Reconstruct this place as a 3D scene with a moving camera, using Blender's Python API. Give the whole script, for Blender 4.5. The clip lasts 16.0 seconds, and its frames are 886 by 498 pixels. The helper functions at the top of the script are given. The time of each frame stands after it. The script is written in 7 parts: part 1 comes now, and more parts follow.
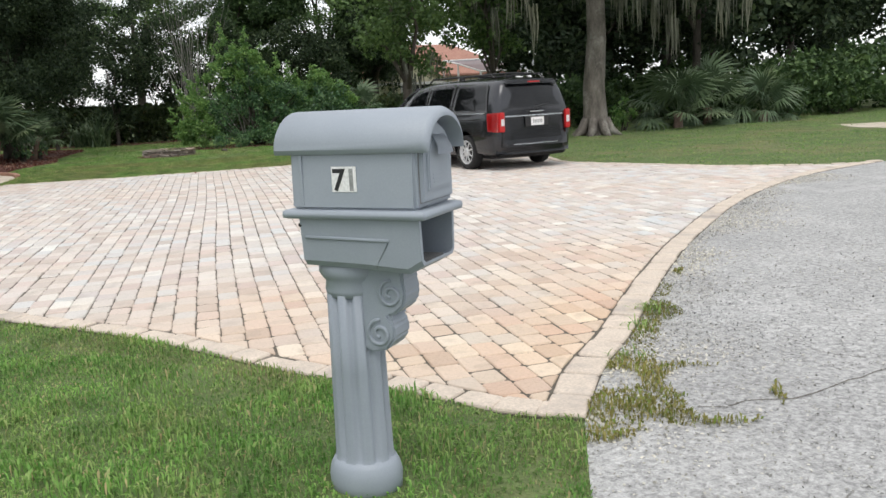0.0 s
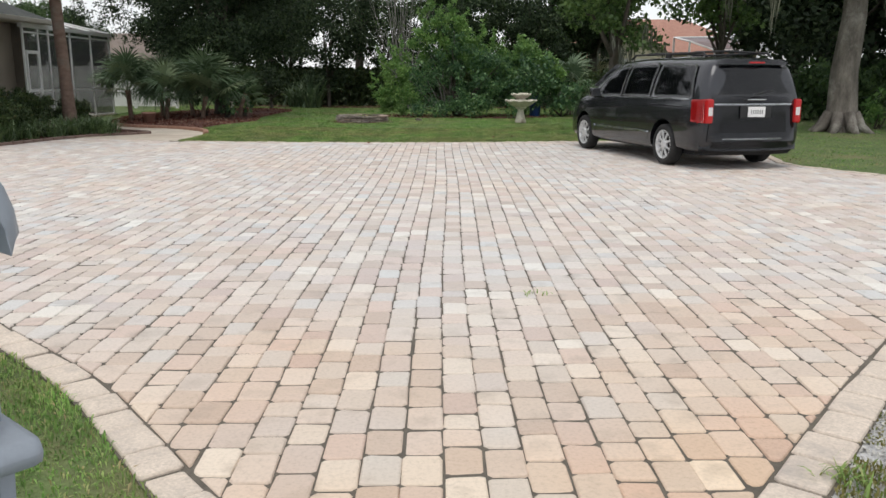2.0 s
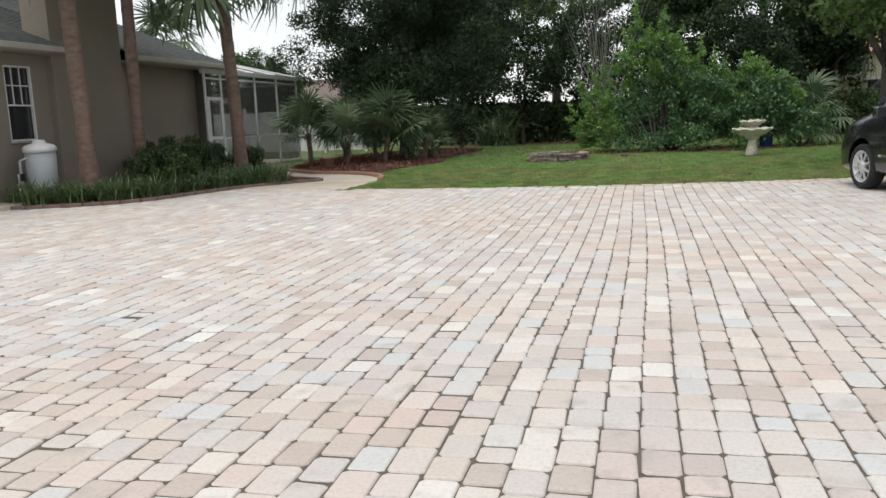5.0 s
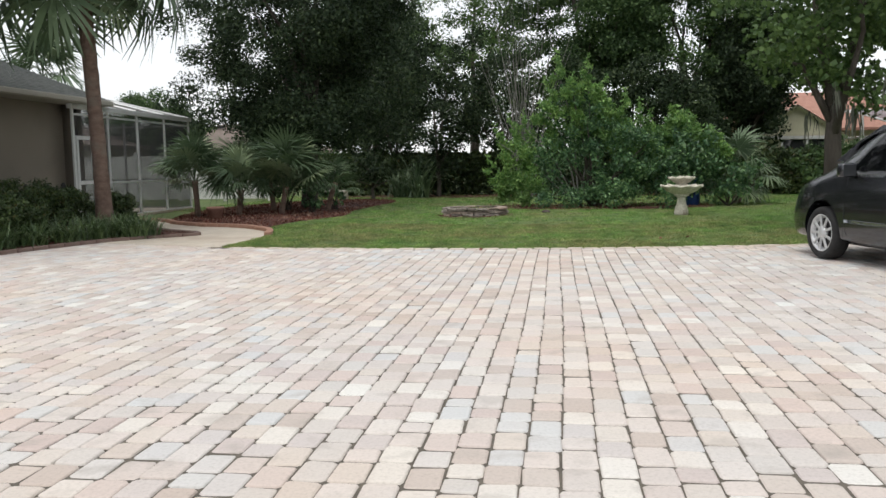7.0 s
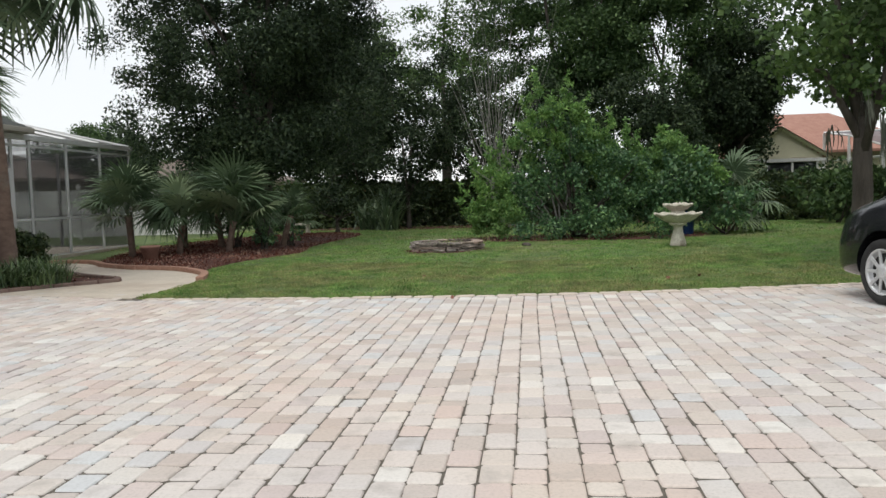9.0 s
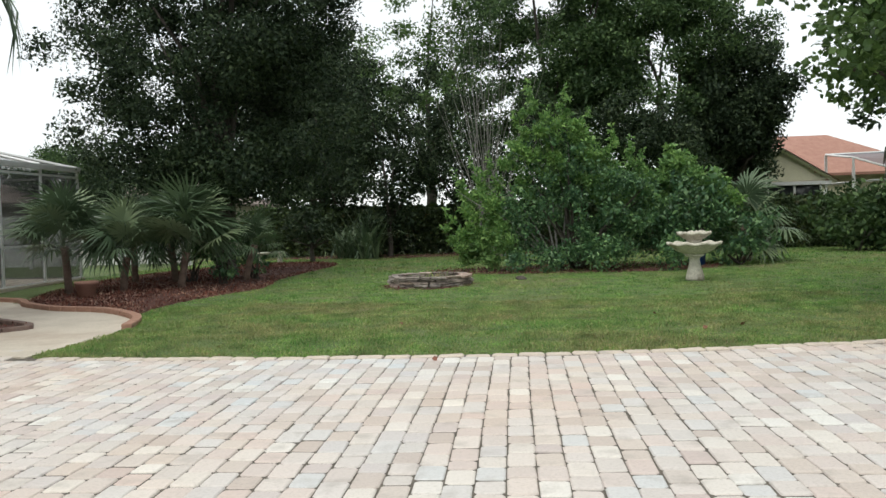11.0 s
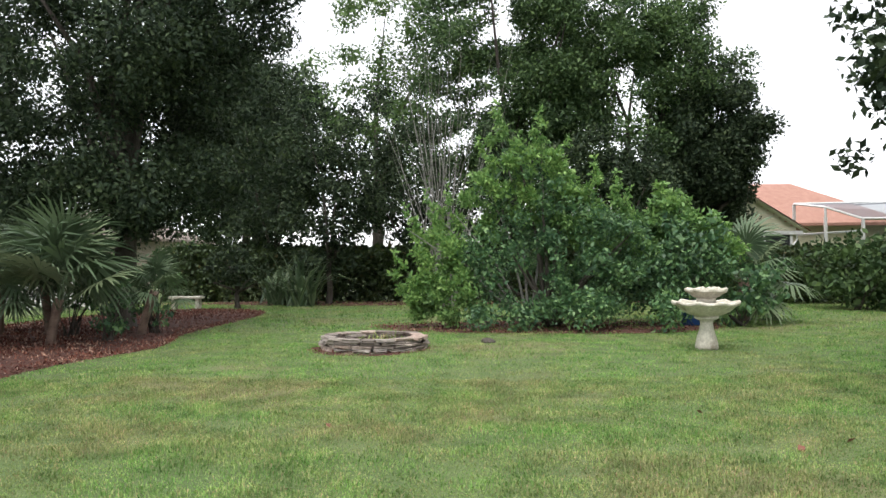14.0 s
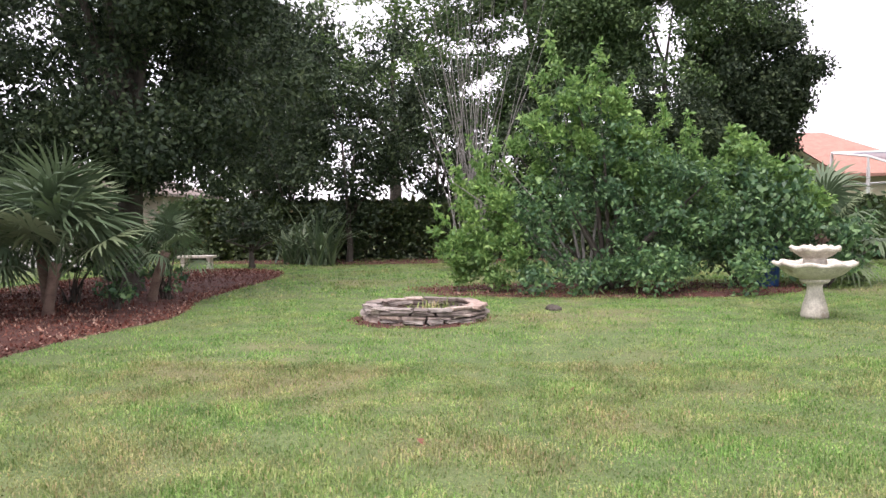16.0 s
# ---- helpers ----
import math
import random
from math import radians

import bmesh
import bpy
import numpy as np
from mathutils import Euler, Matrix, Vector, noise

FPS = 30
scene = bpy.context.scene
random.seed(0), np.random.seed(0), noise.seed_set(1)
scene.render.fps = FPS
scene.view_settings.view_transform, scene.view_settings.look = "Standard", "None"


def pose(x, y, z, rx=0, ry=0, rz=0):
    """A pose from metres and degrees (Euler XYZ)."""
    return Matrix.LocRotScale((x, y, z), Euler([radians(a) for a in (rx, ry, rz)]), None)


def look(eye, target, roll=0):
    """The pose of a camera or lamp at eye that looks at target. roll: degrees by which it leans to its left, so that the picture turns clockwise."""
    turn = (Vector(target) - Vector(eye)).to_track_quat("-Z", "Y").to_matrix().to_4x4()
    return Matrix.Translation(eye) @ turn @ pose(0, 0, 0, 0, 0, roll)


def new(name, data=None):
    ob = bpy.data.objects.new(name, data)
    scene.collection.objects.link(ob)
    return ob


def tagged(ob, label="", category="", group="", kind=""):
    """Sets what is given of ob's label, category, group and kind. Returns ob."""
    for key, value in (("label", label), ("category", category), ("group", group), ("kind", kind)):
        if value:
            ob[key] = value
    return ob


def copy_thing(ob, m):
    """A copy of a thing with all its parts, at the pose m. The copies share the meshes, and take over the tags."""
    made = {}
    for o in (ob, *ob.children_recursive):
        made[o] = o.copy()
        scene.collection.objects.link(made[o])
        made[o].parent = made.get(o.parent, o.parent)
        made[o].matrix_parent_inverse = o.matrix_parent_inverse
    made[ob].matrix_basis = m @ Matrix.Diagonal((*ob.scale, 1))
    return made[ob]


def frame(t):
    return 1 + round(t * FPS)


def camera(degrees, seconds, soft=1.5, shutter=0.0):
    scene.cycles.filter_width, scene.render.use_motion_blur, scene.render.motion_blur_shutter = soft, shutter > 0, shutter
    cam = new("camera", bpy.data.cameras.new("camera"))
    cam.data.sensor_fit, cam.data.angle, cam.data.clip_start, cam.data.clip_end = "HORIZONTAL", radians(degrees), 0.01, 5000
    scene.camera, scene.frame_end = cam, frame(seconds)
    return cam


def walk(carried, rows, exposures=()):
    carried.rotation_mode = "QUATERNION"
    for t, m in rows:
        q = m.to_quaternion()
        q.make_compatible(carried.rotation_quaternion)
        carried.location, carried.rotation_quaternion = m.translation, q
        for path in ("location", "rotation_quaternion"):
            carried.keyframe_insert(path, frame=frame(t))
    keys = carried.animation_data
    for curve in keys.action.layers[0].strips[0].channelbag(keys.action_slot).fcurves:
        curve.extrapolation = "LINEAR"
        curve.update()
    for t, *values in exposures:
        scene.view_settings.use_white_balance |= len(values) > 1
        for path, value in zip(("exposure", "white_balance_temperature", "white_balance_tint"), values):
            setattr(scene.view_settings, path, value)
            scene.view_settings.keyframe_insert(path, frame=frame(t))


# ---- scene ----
cam = camera(57.3, 16.0)
PATH = [
    (0, (0.298, 0.735, 1.432), (0.843, 2.624, 1.064), -2.9),
    (0.5, (0.662, 1.097, 1.426), (1.094, 3.0, 0.987), -2.2),
    (1, (0.989, 1.585, 1.425), (1.353, 3.502, 0.987), -1.8),
    (1.5, (1.301, 2.112, 1.415), (1.512, 4.053, 0.982), -0.2),
    (2, (1.495, 2.628, 1.421), (1.52, 4.584, 1.004), 0.2),
    (2.5, (1.665, 3.233, 1.403), (1.417, 5.168, 0.963), 0.6),
    (3, (1.644, 3.745, 1.405), (1.28, 5.659, 0.951), -0.2),
    (3.5, (1.57, 4.312, 1.401), (1.129, 6.219, 0.991), -0.8),
    (4, (1.418, 4.847, 1.38), (0.917, 6.747, 1.009), -2.2),
    (6.5, (1.168, 7.681, 1.244), (0.856, 9.642, 1.008), -1.6),
    (7, (1.127, 8.277, 1.259), (0.865, 10.249, 1.054), -0.9),
    (7.5, (1.103, 8.86, 1.236), (0.9, 10.841, 1.052), -1.2),
    (8, (1.066, 9.442, 1.239), (0.842, 11.424, 1.083), -1.5),
    (10.5, (0.868, 12.26, 1.285), (0.712, 14.251, 1.175), -2.2),
    (11, (0.825, 12.811, 1.305), (0.66, 14.803, 1.228), -1.8),
    (11.5, (0.767, 13.287, 1.321), (0.648, 15.283, 1.285), -2.1),
    (12, (0.737, 13.875, 1.325), (0.647, 15.873, 1.345), -1.4),
    (12.5, (0.697, 14.437, 1.342), (0.643, 16.435, 1.379), -2.3),
    (13, (0.675, 14.987, 1.349), (0.649, 16.987, 1.392), -1.4),
    (13.5, (0.567, 15.506, 1.379), (0.545, 17.505, 1.427), -0.7),
    (14, (0.5, 16.065, 1.371), (0.472, 18.065, 1.394), -0.4),
    (14.5, (0.338, 16.547, 1.37), (0.321, 18.547, 1.357), -0.7),
    (15, (0.179, 17.055, 1.369), (0.194, 19.054, 1.33), -0.6),
    (15.5, (-0.043, 17.473, 1.38), (-0.035, 19.472, 1.319), -0.5),
    (16, (-0.302, 17.846, 1.386), (-0.334, 19.844, 1.296), -0.7),
]
walk(cam, [(t, look(eye, target, roll)) for t, eye, target, roll in PATH], [(0, 0.30, 6500, 10), (1.5, 0.13, 6500, 11), (3, 0.04, 6500, 9), (4, 0.10, 6500, 10), (7, 0.22, 6500, 10), (8, 0.1, 6500, 10), (11, 0.28, 6500, 6), (12.5, 0.56, 6500, 5),
                                                                       (13, 0.74, 6500, 6), (14, 0.94, 6500, 11), (14.5, 0.97, 6500, 17), (15, 1.1, 6500, 22), (16, 1.3, 6500, 26)])

# ---- world, sun, sky ----
world = bpy.data.worlds.new("overcast_sky")
scene.world = world
world.use_nodes = True
wn = world.node_tree.nodes
wl = world.node_tree.links
wn.clear()
w_out = wn.new("ShaderNodeOutputWorld")
w_sky = wn.new("ShaderNodeTexSky")
w_sky.sky_type = "NISHITA"
w_sky.sun_disc = False
w_sky.sun_elevation = radians(58)
w_sky.sun_rotation = radians(200)
w_bg = wn.new("ShaderNodeBackground")
w_bg.inputs[1].default_value = 0.12
wl.new(w_sky.outputs[0], w_bg.inputs[0])
w_cloud = wn.new("ShaderNodeBackground")
w_cloud.inputs[0].default_value = (0.97, 0.985, 1.0, 1)
w_cloud.inputs[1].default_value = 0.98
w_mix = wn.new("ShaderNodeMixShader")
w_mix.inputs[0].default_value = 0.85
wl.new(w_bg.outputs[0], w_mix.inputs[1])
wl.new(w_cloud.outputs[0], w_mix.inputs[2])
wl.new(w_mix.outputs[0], w_out.inputs[0])
sun = new("sun", bpy.data.lights.new("sun", "SUN"))
sun.data.energy = 1.5
sun.data.angle = radians(40)
sun.data.color = (1.0, 0.96, 0.9)
sun.matrix_world = look((0, 0, 40), (6, 18, 0))

# ---- materials ----


def nodes_of(name):
    m = bpy.data.materials.new(name)
    m.use_nodes = True
    return m, m.node_tree.nodes, m.node_tree.links, m.node_tree.nodes["Principled BSDF"]


def ramp(n, stops):
    r = n.new("ShaderNodeValToRGB")
    e = r.color_ramp.elements
    while len(e) < len(stops):
        e.new(0.5)
    for k, (p, c) in enumerate(stops):
        e[k].position = p
        e[k].color = (*c, 1)
    return r


def noise_tex(n, l, scale, detail=4, rough=0.6, coord="Object", stretch=None):
    tc = n.new("ShaderNodeTexCoord")
    t = n.new("ShaderNodeTexNoise")
    t.inputs["Scale"].default_value = scale
    t.inputs["Detail"].default_value = detail
    t.inputs["Roughness"].default_value = rough
    if stretch:
        mp = n.new("ShaderNodeMapping")
        mp.inputs["Scale"].default_value = stretch
        l.new(tc.outputs[coord], mp.inputs[0])
        l.new(mp.outputs[0], t.inputs[0])
    else:
        l.new(tc.outputs[coord], t.inputs[0])
    return t


def mixc(n, l, a, b, fac, mode="MIX"):
    m = n.new("ShaderNodeMix")
    m.data_type = "RGBA"
    m.blend_type = mode
    for src, k in ((a, 6), (b, 7), (fac, 0)):
        if isinstance(src, (int, float)):
            m.inputs[k].default_value = src
        elif isinstance(src, tuple):
            m.inputs[k].default_value = (*src, 1)
        else:
            l.new(src, m.inputs[k])
    return m.outputs[2]


def bump(n, l, p, height, strength, dist=0.01):
    b = n.new("ShaderNodeBump")
    b.inputs["Strength"].default_value = strength
    b.inputs["Distance"].default_value = dist
    l.new(height, b.inputs["Height"])
    l.new(b.outputs[0], p.inputs["Normal"])


def surface(name, c1, c2, scale=6.0, fine=60.0, rough=0.8, bumps=0.3, dist=0.004, metal=0.0, stain=None, stretch=None, grain=0.22):
    """A plain surface of two tones with fine grain, relief and, if given, stains."""
    m, n, l, p = nodes_of(name)
    t1 = noise_tex(n, l, scale, 5, 0.6, "Object", stretch)
    t2 = noise_tex(n, l, fine, 3, 0.7, "Object", stretch)
    r = ramp(n, [(0.3, c1), (0.7, c2)])
    l.new(t1.outputs[0], r.inputs[0])
    g = ramp(n, [(0.25, (1 - grain * 1.25,) * 3), (0.75, (1 + grain * 0.7,) * 3)])
    l.new(t2.outputs[0], g.inputs[0])
    col = mixc(n, l, r.outputs[0], g.outputs[0], 1.0, "MULTIPLY")
    if stain:
        t3 = noise_tex(n, l, scale * 0.23, 6, 0.7)
        sr = ramp(n, [(0.52, (0, 0, 0)), (0.68, (1, 1, 1))])
        l.new(t3.outputs[0], sr.inputs[0])
        col = mixc(n, l, col, stain, sr.outputs[0])
    l.new(col, p.inputs["Base Color"])
    p.inputs["Roughness"].default_value = rough
    p.inputs["Metallic"].default_value = metal
    bump(n, l, p, t2.outputs[0], bumps, dist)
    return m


def leafy(name, stops, rough=0.5, trans=0.25, gloss=0.35):
    """Foliage: every leaf its own tone, a little light through it."""
    m, n, l, p = nodes_of(name)
    geo = n.new("ShaderNodeNewGeometry")
    r = ramp(n, stops)
    l.new(geo.outputs["Random Per Island"], r.inputs[0])
    t = noise_tex(n, l, 0.7, 3)
    v = ramp(n, [(0.3, (0.7, 0.72, 0.75)), (0.7, (1.2, 1.15, 1.0))])
    l.new(t.outputs[0], v.inputs[0])
    col = mixc(n, l, r.outputs[0], v.outputs[0], 1.0, "MULTIPLY")
    l.new(col, p.inputs["Base Color"])
    p.inputs["Roughness"].default_value = rough
    p.inputs["Specular IOR Level"].default_value = gloss
    tr = n.new("ShaderNodeBsdfTranslucent")
    l.new(col, tr.inputs[0])
    mx = n.new("ShaderNodeMixShader")
    mx.inputs[0].default_value = trans
    l.new(p.outputs[0], mx.inputs[1])
    l.new(tr.outputs[0], mx.inputs[2])
    l.new(mx.outputs[0], n["Material Output"].inputs[0])
    return m


def turf(name, lo, hi):
    """Lawn blades: each its own green, drifting between lush and dry patches of the lawn."""
    m, n, l, p = nodes_of(name)
    geo = n.new("ShaderNodeNewGeometry")
    r = ramp(n, [(0, (0.095, 0.22, 0.05)), (0.4, (0.165, 0.34, 0.08)), (0.75, (0.25, 0.43, 0.12)), (0.92, (0.33, 0.42, 0.17)), (1, (0.46, 0.37, 0.22))])
    l.new(geo.outputs["Random Per Island"], r.inputs[0])
    dry = ramp(n, [(0, (0.17, 0.19, 0.075)), (0.4, (0.26, 0.29, 0.12)), (0.8, (0.40, 0.37, 0.19)), (1, (0.40, 0.28, 0.18))])
    l.new(geo.outputs["Random Per Island"], dry.inputs[0])
    big = n.new("ShaderNodeTexNoise")
    big.inputs["Scale"].default_value = 0.55
    big.inputs["Detail"].default_value = 7
    big.inputs["Roughness"].default_value = 0.68
    l.new(geo.outputs["Position"], big.inputs[0])
    br = ramp(n, [(lo, (0, 0, 0)), (hi, (0.9, 0.9, 0.9))])
    l.new(big.outputs[0], br.inputs[0])
    col = mixc(n, l, r.outputs[0], dry.outputs[0], br.outputs[0])
    t = n.new("ShaderNodeTexNoise")
    t.inputs["Scale"].default_value = 2.6
    t.inputs["Detail"].default_value = 5
    l.new(geo.outputs["Position"], t.inputs[0])
    v = ramp(n, [(0.32, (0.60, 0.66, 0.62)), (0.68, (1.38, 1.32, 1.26))])
    l.new(t.outputs[0], v.inputs[0])
    col = mixc(n, l, col, v.outputs[0], 1.0, "MULTIPLY")
    l.new(col, p.inputs["Base Color"])
    p.inputs["Roughness"].default_value = 0.6
    p.inputs["Specular IOR Level"].default_value = 0.25
    tr = n.new("ShaderNodeBsdfTranslucent")
    l.new(col, tr.inputs[0])
    mx = n.new("ShaderNodeMixShader")
    mx.inputs[0].default_value = 0.35
    l.new(p.outputs[0], mx.inputs[1])
    l.new(tr.outputs[0], mx.inputs[2])
    l.new(mx.outputs[0], n["Material Output"].inputs[0])
    return m


def paver_mat(name, per_object):
    """Tumbled concrete pavers: cream, peach, pink and grey, with grime and warm patches."""
    m, n, l, p = nodes_of(name)
    if per_object:
        rnd = n.new("ShaderNodeObjectInfo").outputs["Random"]
    else:
        rnd = n.new("ShaderNodeNewGeometry").outputs["Random Per Island"]
    r = ramp(n, [(0.0, (0.60, 0.535, 0.475)), (0.13, (0.49, 0.42, 0.375)), (0.26, (0.66, 0.62, 0.565)), (0.40, (0.57, 0.475, 0.43)), (0.52, (0.55, 0.515, 0.48)),
                 (0.66, (0.61, 0.545, 0.50)), (0.78, (0.56, 0.56, 0.55)), (0.9, (0.52, 0.435, 0.40)), (1.0, (0.71, 0.69, 0.64))])
    l.new(rnd, r.inputs[0])
    g = n.new("ShaderNodeNewGeometry")
    big = n.new("ShaderNodeTexNoise")
    big.inputs["Scale"].default_value = 0.42
    big.inputs["Detail"].default_value = 3
    l.new(g.outputs["Position"], big.inputs[0])
    br = ramp(n, [(0.33, (0.96, 1.0, 1.035)), (0.5, (0.98, 0.985, 0.99)), (0.70, (1.0, 0.955, 0.915))])
    l.new(big.outputs[0], br.inputs[0])
    col = mixc(n, l, r.outputs[0], br.outputs[0], 1.0, "MULTIPLY")
    fine = n.new("ShaderNodeTexNoise")
    fine.inputs["Scale"].default_value = 55
    fine.inputs["Detail"].default_value = 5
    fine.inputs["Roughness"].default_value = 0.75
    l.new(g.outputs["Position"], fine.inputs[0])
    fr = ramp(n, [(0.28, (0.80, 0.79, 0.775)), (0.5, (1, 1, 1)), (0.75, (1.07, 1.06, 1.05))])
    l.new(fine.outputs[0], fr.inputs[0])
    col = mixc(n, l, col, fr.outputs[0], 1.0, "MULTIPLY")
    mid = n.new("ShaderNodeTexNoise")
    mid.inputs["Scale"].default_value = 4.5
    mid.inputs["Detail"].default_value = 6
    l.new(g.outputs["Position"], mid.inputs[0])
    mr = ramp(n, [(0.56, (0, 0, 0)), (0.75, (0.55, 0.55, 0.55))])
    l.new(mid.outputs[0], mr.inputs[0])
    col = mixc(n, l, col, (0.33, 0.30, 0.27), mr.outputs[0])
    # warm, sand-stained stretch by the front corner
    xyz = n.new("ShaderNodeSeparateXYZ")
    l.new(g.outputs["Position"], xyz.inputs[0])
    mp = n.new("ShaderNodeMapRange")
    mp.inputs[1].default_value, mp.inputs[2].default_value = 8.2, 4.2
    mp.inputs[3].default_value, mp.inputs[4].default_value = 0.0, 0.95
    l.new(xyz.outputs[1], mp.inputs[0])
    mul = n.new("ShaderNodeMath")
    mul.operation = "MULTIPLY"
    l.new(mp.outputs[0], mul.inputs[0])
    l.new(big.outputs[0], mul.inputs[1])
    mul2 = n.new("ShaderNodeMath")
    mul2.operation = "MULTIPLY"
    mul2.inputs[1].default_value = 1.8
    mul2.use_clamp = True
    l.new(mul.outputs[0], mul2.inputs[0])
    col = mixc(n, l, col, mixc(n, l, col, (1.04, 0.83, 0.62), 1.0, "MULTIPLY"), mul2.outputs[0])
    l.new(col, p.inputs["Base Color"])
    p.inputs["Roughness"].default_value = 0.82
    bump(n, l, p, fine.outputs[0], 0.4, 0.005)
    return m


M = {}
M["lawn"] = surface("lawn_soil", (0.095, 0.15, 0.045), (0.15, 0.20, 0.07), 1.2, 45, 0.95, 0.8, 0.03, stain=(0.20, 0.18, 0.09), grain=0.4)
M["asphalt"] = surface("asphalt", (0.39, 0.39, 0.388), (0.50, 0.50, 0.495), 0.9, 38, 0.9, 1.0, 0.02, stain=(0.60, 0.595, 0.59), grain=0.5)
M["aggregate"] = leafy("stone_chips", [(0, (0.16, 0.16, 0.16)), (0.35, (0.30, 0.30, 0.295)), (0.7, (0.46, 0.46, 0.45)), (1, (0.62, 0.61, 0.60))], 0.9, 0.0, 0.2)
M["bedding"] = surface("joint_sand", (0.085, 0.075, 0.06), (0.15, 0.13, 0.105), 9, 90, 0.95, 0.4)
M["paver_o"] = paver_mat("paver_single", True)
M["paver_i"] = paver_mat("paver_field", False)
M["border_i"] = surface("kerb_concrete", (0.53, 0.455, 0.385), (0.65, 0.56, 0.47), 5, 70, 0.85, 0.5, 0.005, stain=(0.36, 0.32, 0.29))
M["sandgrain"] = leafy("pale_sand", [(0, (0.40, 0.39, 0.37)), (0.4, (0.52, 0.505, 0.48)), (1, (0.66, 0.645, 0.62))], 0.95, 0.0, 0.1)
M["path"] = surface("path_concrete", (0.50, 0.44, 0.36), (0.62, 0.55, 0.46), 2.2, 60, 0.85, 0.35, 0.004, stain=(0.42, 0.34, 0.27))
M["curb"] = surface("curb_red", (0.30, 0.16, 0.11), (0.42, 0.25, 0.18), 5, 60, 0.85, 0.4, 0.004)
M["edging"] = surface("dark_edging", (0.13, 0.085, 0.07), (0.22, 0.15, 0.125), 5, 60, 0.9, 0.5, 0.005, stain=(0.12, 0.10, 0.09))
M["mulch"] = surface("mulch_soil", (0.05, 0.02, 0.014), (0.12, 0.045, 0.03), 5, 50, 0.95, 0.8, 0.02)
M["chip"] = leafy("mulch_chips", [(0, (0.07, 0.024, 0.02)), (0.35, (0.16, 0.06, 0.048)), (0.7, (0.23, 0.115, 0.09)), (1, (0.42, 0.31, 0.26))], 0.9, 0.0, 0.1)
M["grass"] = turf("grass_blades", 0.44, 0.70)
M["dryturf"] = turf("dry_turf_blades", 0.34, 0.60)
M["drygrass"] = leafy("dry_grass", [(0, (0.20, 0.19, 0.06)), (0.5, (0.30, 0.27, 0.11)), (1, (0.16, 0.24, 0.05))], 0.7, 0.2, 0.2)
M["oakleaf"] = leafy("oak_leaves", [(0, (0.018, 0.033, 0.019)), (0.6, (0.034, 0.058, 0.030)), (1, (0.075, 0.108, 0.052))], 0.6, 0.12, 0.2)
M["treeleaf"] = leafy("tree_leaves", [(0, (0.032, 0.066, 0.027)), (0.6, (0.062, 0.115, 0.042)), (1, (0.125, 0.20, 0.072))], 0.55, 0.2, 0.25)
M["lightleaf"] = leafy("light_leaves", [(0, (0.095, 0.205, 0.065)), (0.5, (0.175, 0.33, 0.10)), (1, (0.30, 0.47, 0.155))], 0.5, 0.34)
M["bushleaf"] = leafy("bush_leaves", [(0, (0.042, 0.10, 0.054)), (0.55, (0.092, 0.195, 0.088)), (1, (0.195, 0.33, 0.135))], 0.42, 0.25)
M["mapleleaf"] = leafy("maple_leaves", [(0, (0.05, 0.10, 0.035)), (0.5, (0.09, 0.16, 0.05)), (1, (0.15, 0.24, 0.08))], 0.5, 0.28)
M["hedgeleaf"] = leafy("hedge_leaves", [(0, (0.03, 0.05, 0.024)), (0.6, (0.055, 0.09, 0.036)), (0.93, (0.08, 0.12, 0.03)), (1, (0.11, 0.085, 0.035))], 0.5, 0.15)
M["palmleaf"] = leafy("palm_fronds", [(0, (0.06, 0.10, 0.058)), (0.5, (0.11, 0.17, 0.095)), (1, (0.20, 0.26, 0.155))], 0.48, 0.15, 0.4)
M["liriope"] = leafy("strap_leaves", [(0, (0.05, 0.09, 0.04)), (0.5, (0.10, 0.165, 0.07)), (1, (0.20, 0.28, 0.13))], 0.4, 0.2, 0.5)
M["moss"] = leafy("hanging_moss", [(0, (0.10, 0.11, 0.09)), (1, (0.22, 0.23, 0.19))], 0.9, 0.2, 0.1)
M["bark"] = surface("grey_bark", (0.07, 0.06, 0.05), (0.25, 0.225, 0.195), 3.5, 26, 0.95, 1.0, 0.03, stain=(0.38, 0.37, 0.33), stretch=(1, 1, 0.35))
M["darkbark"] = surface("dark_bark", (0.045, 0.038, 0.03), (0.11, 0.095, 0.08), 4, 30, 0.95, 1.0, 0.03, stretch=(1, 1, 0.3))
M["palmbark"] = surface("palm_bark", (0.13, 0.085, 0.065), (0.24, 0.165, 0.13), 6, 34, 0.95, 1.0, 0.02, stain=(0.20, 0.18, 0.15), stretch=(1, 1, 2.2))
M["twig"] = surface("grey_twigs", (0.17, 0.165, 0.15), (0.28, 0.27, 0.25), 5, 30, 0.95, 0.5, 0.01)
M["plastic"] = surface("grey_plastic", (0.255, 0.29, 0.335), (0.30, 0.335, 0.38), 2.0, 160, 0.48, 0.08, 0.001, stain=(0.33, 0.365, 0.405), grain=0.05)
# darker copy of the grey plastic: shade of the mailbox recesses as colour
M["plastic_shade"] = surface("grey_plastic_shaded", (0.15, 0.155, 0.16), (0.21, 0.205, 0.20), 6, 120, 0.7, 0.2, 0.002)
M["white"] = surface("white_sheet", (0.78, 0.78, 0.78), (0.85, 0.85, 0.85), 8, 100, 0.5, 0.05)
M["ink"] = surface("black_ink", (0.012, 0.012, 0.014), (0.02, 0.02, 0.022), 20, 200, 0.5, 0.05)
M["ink_faded"] = surface("grey_ink", (0.16, 0.17, 0.17), (0.40, 0.41, 0.41), 60, 200, 0.6, 0.05)
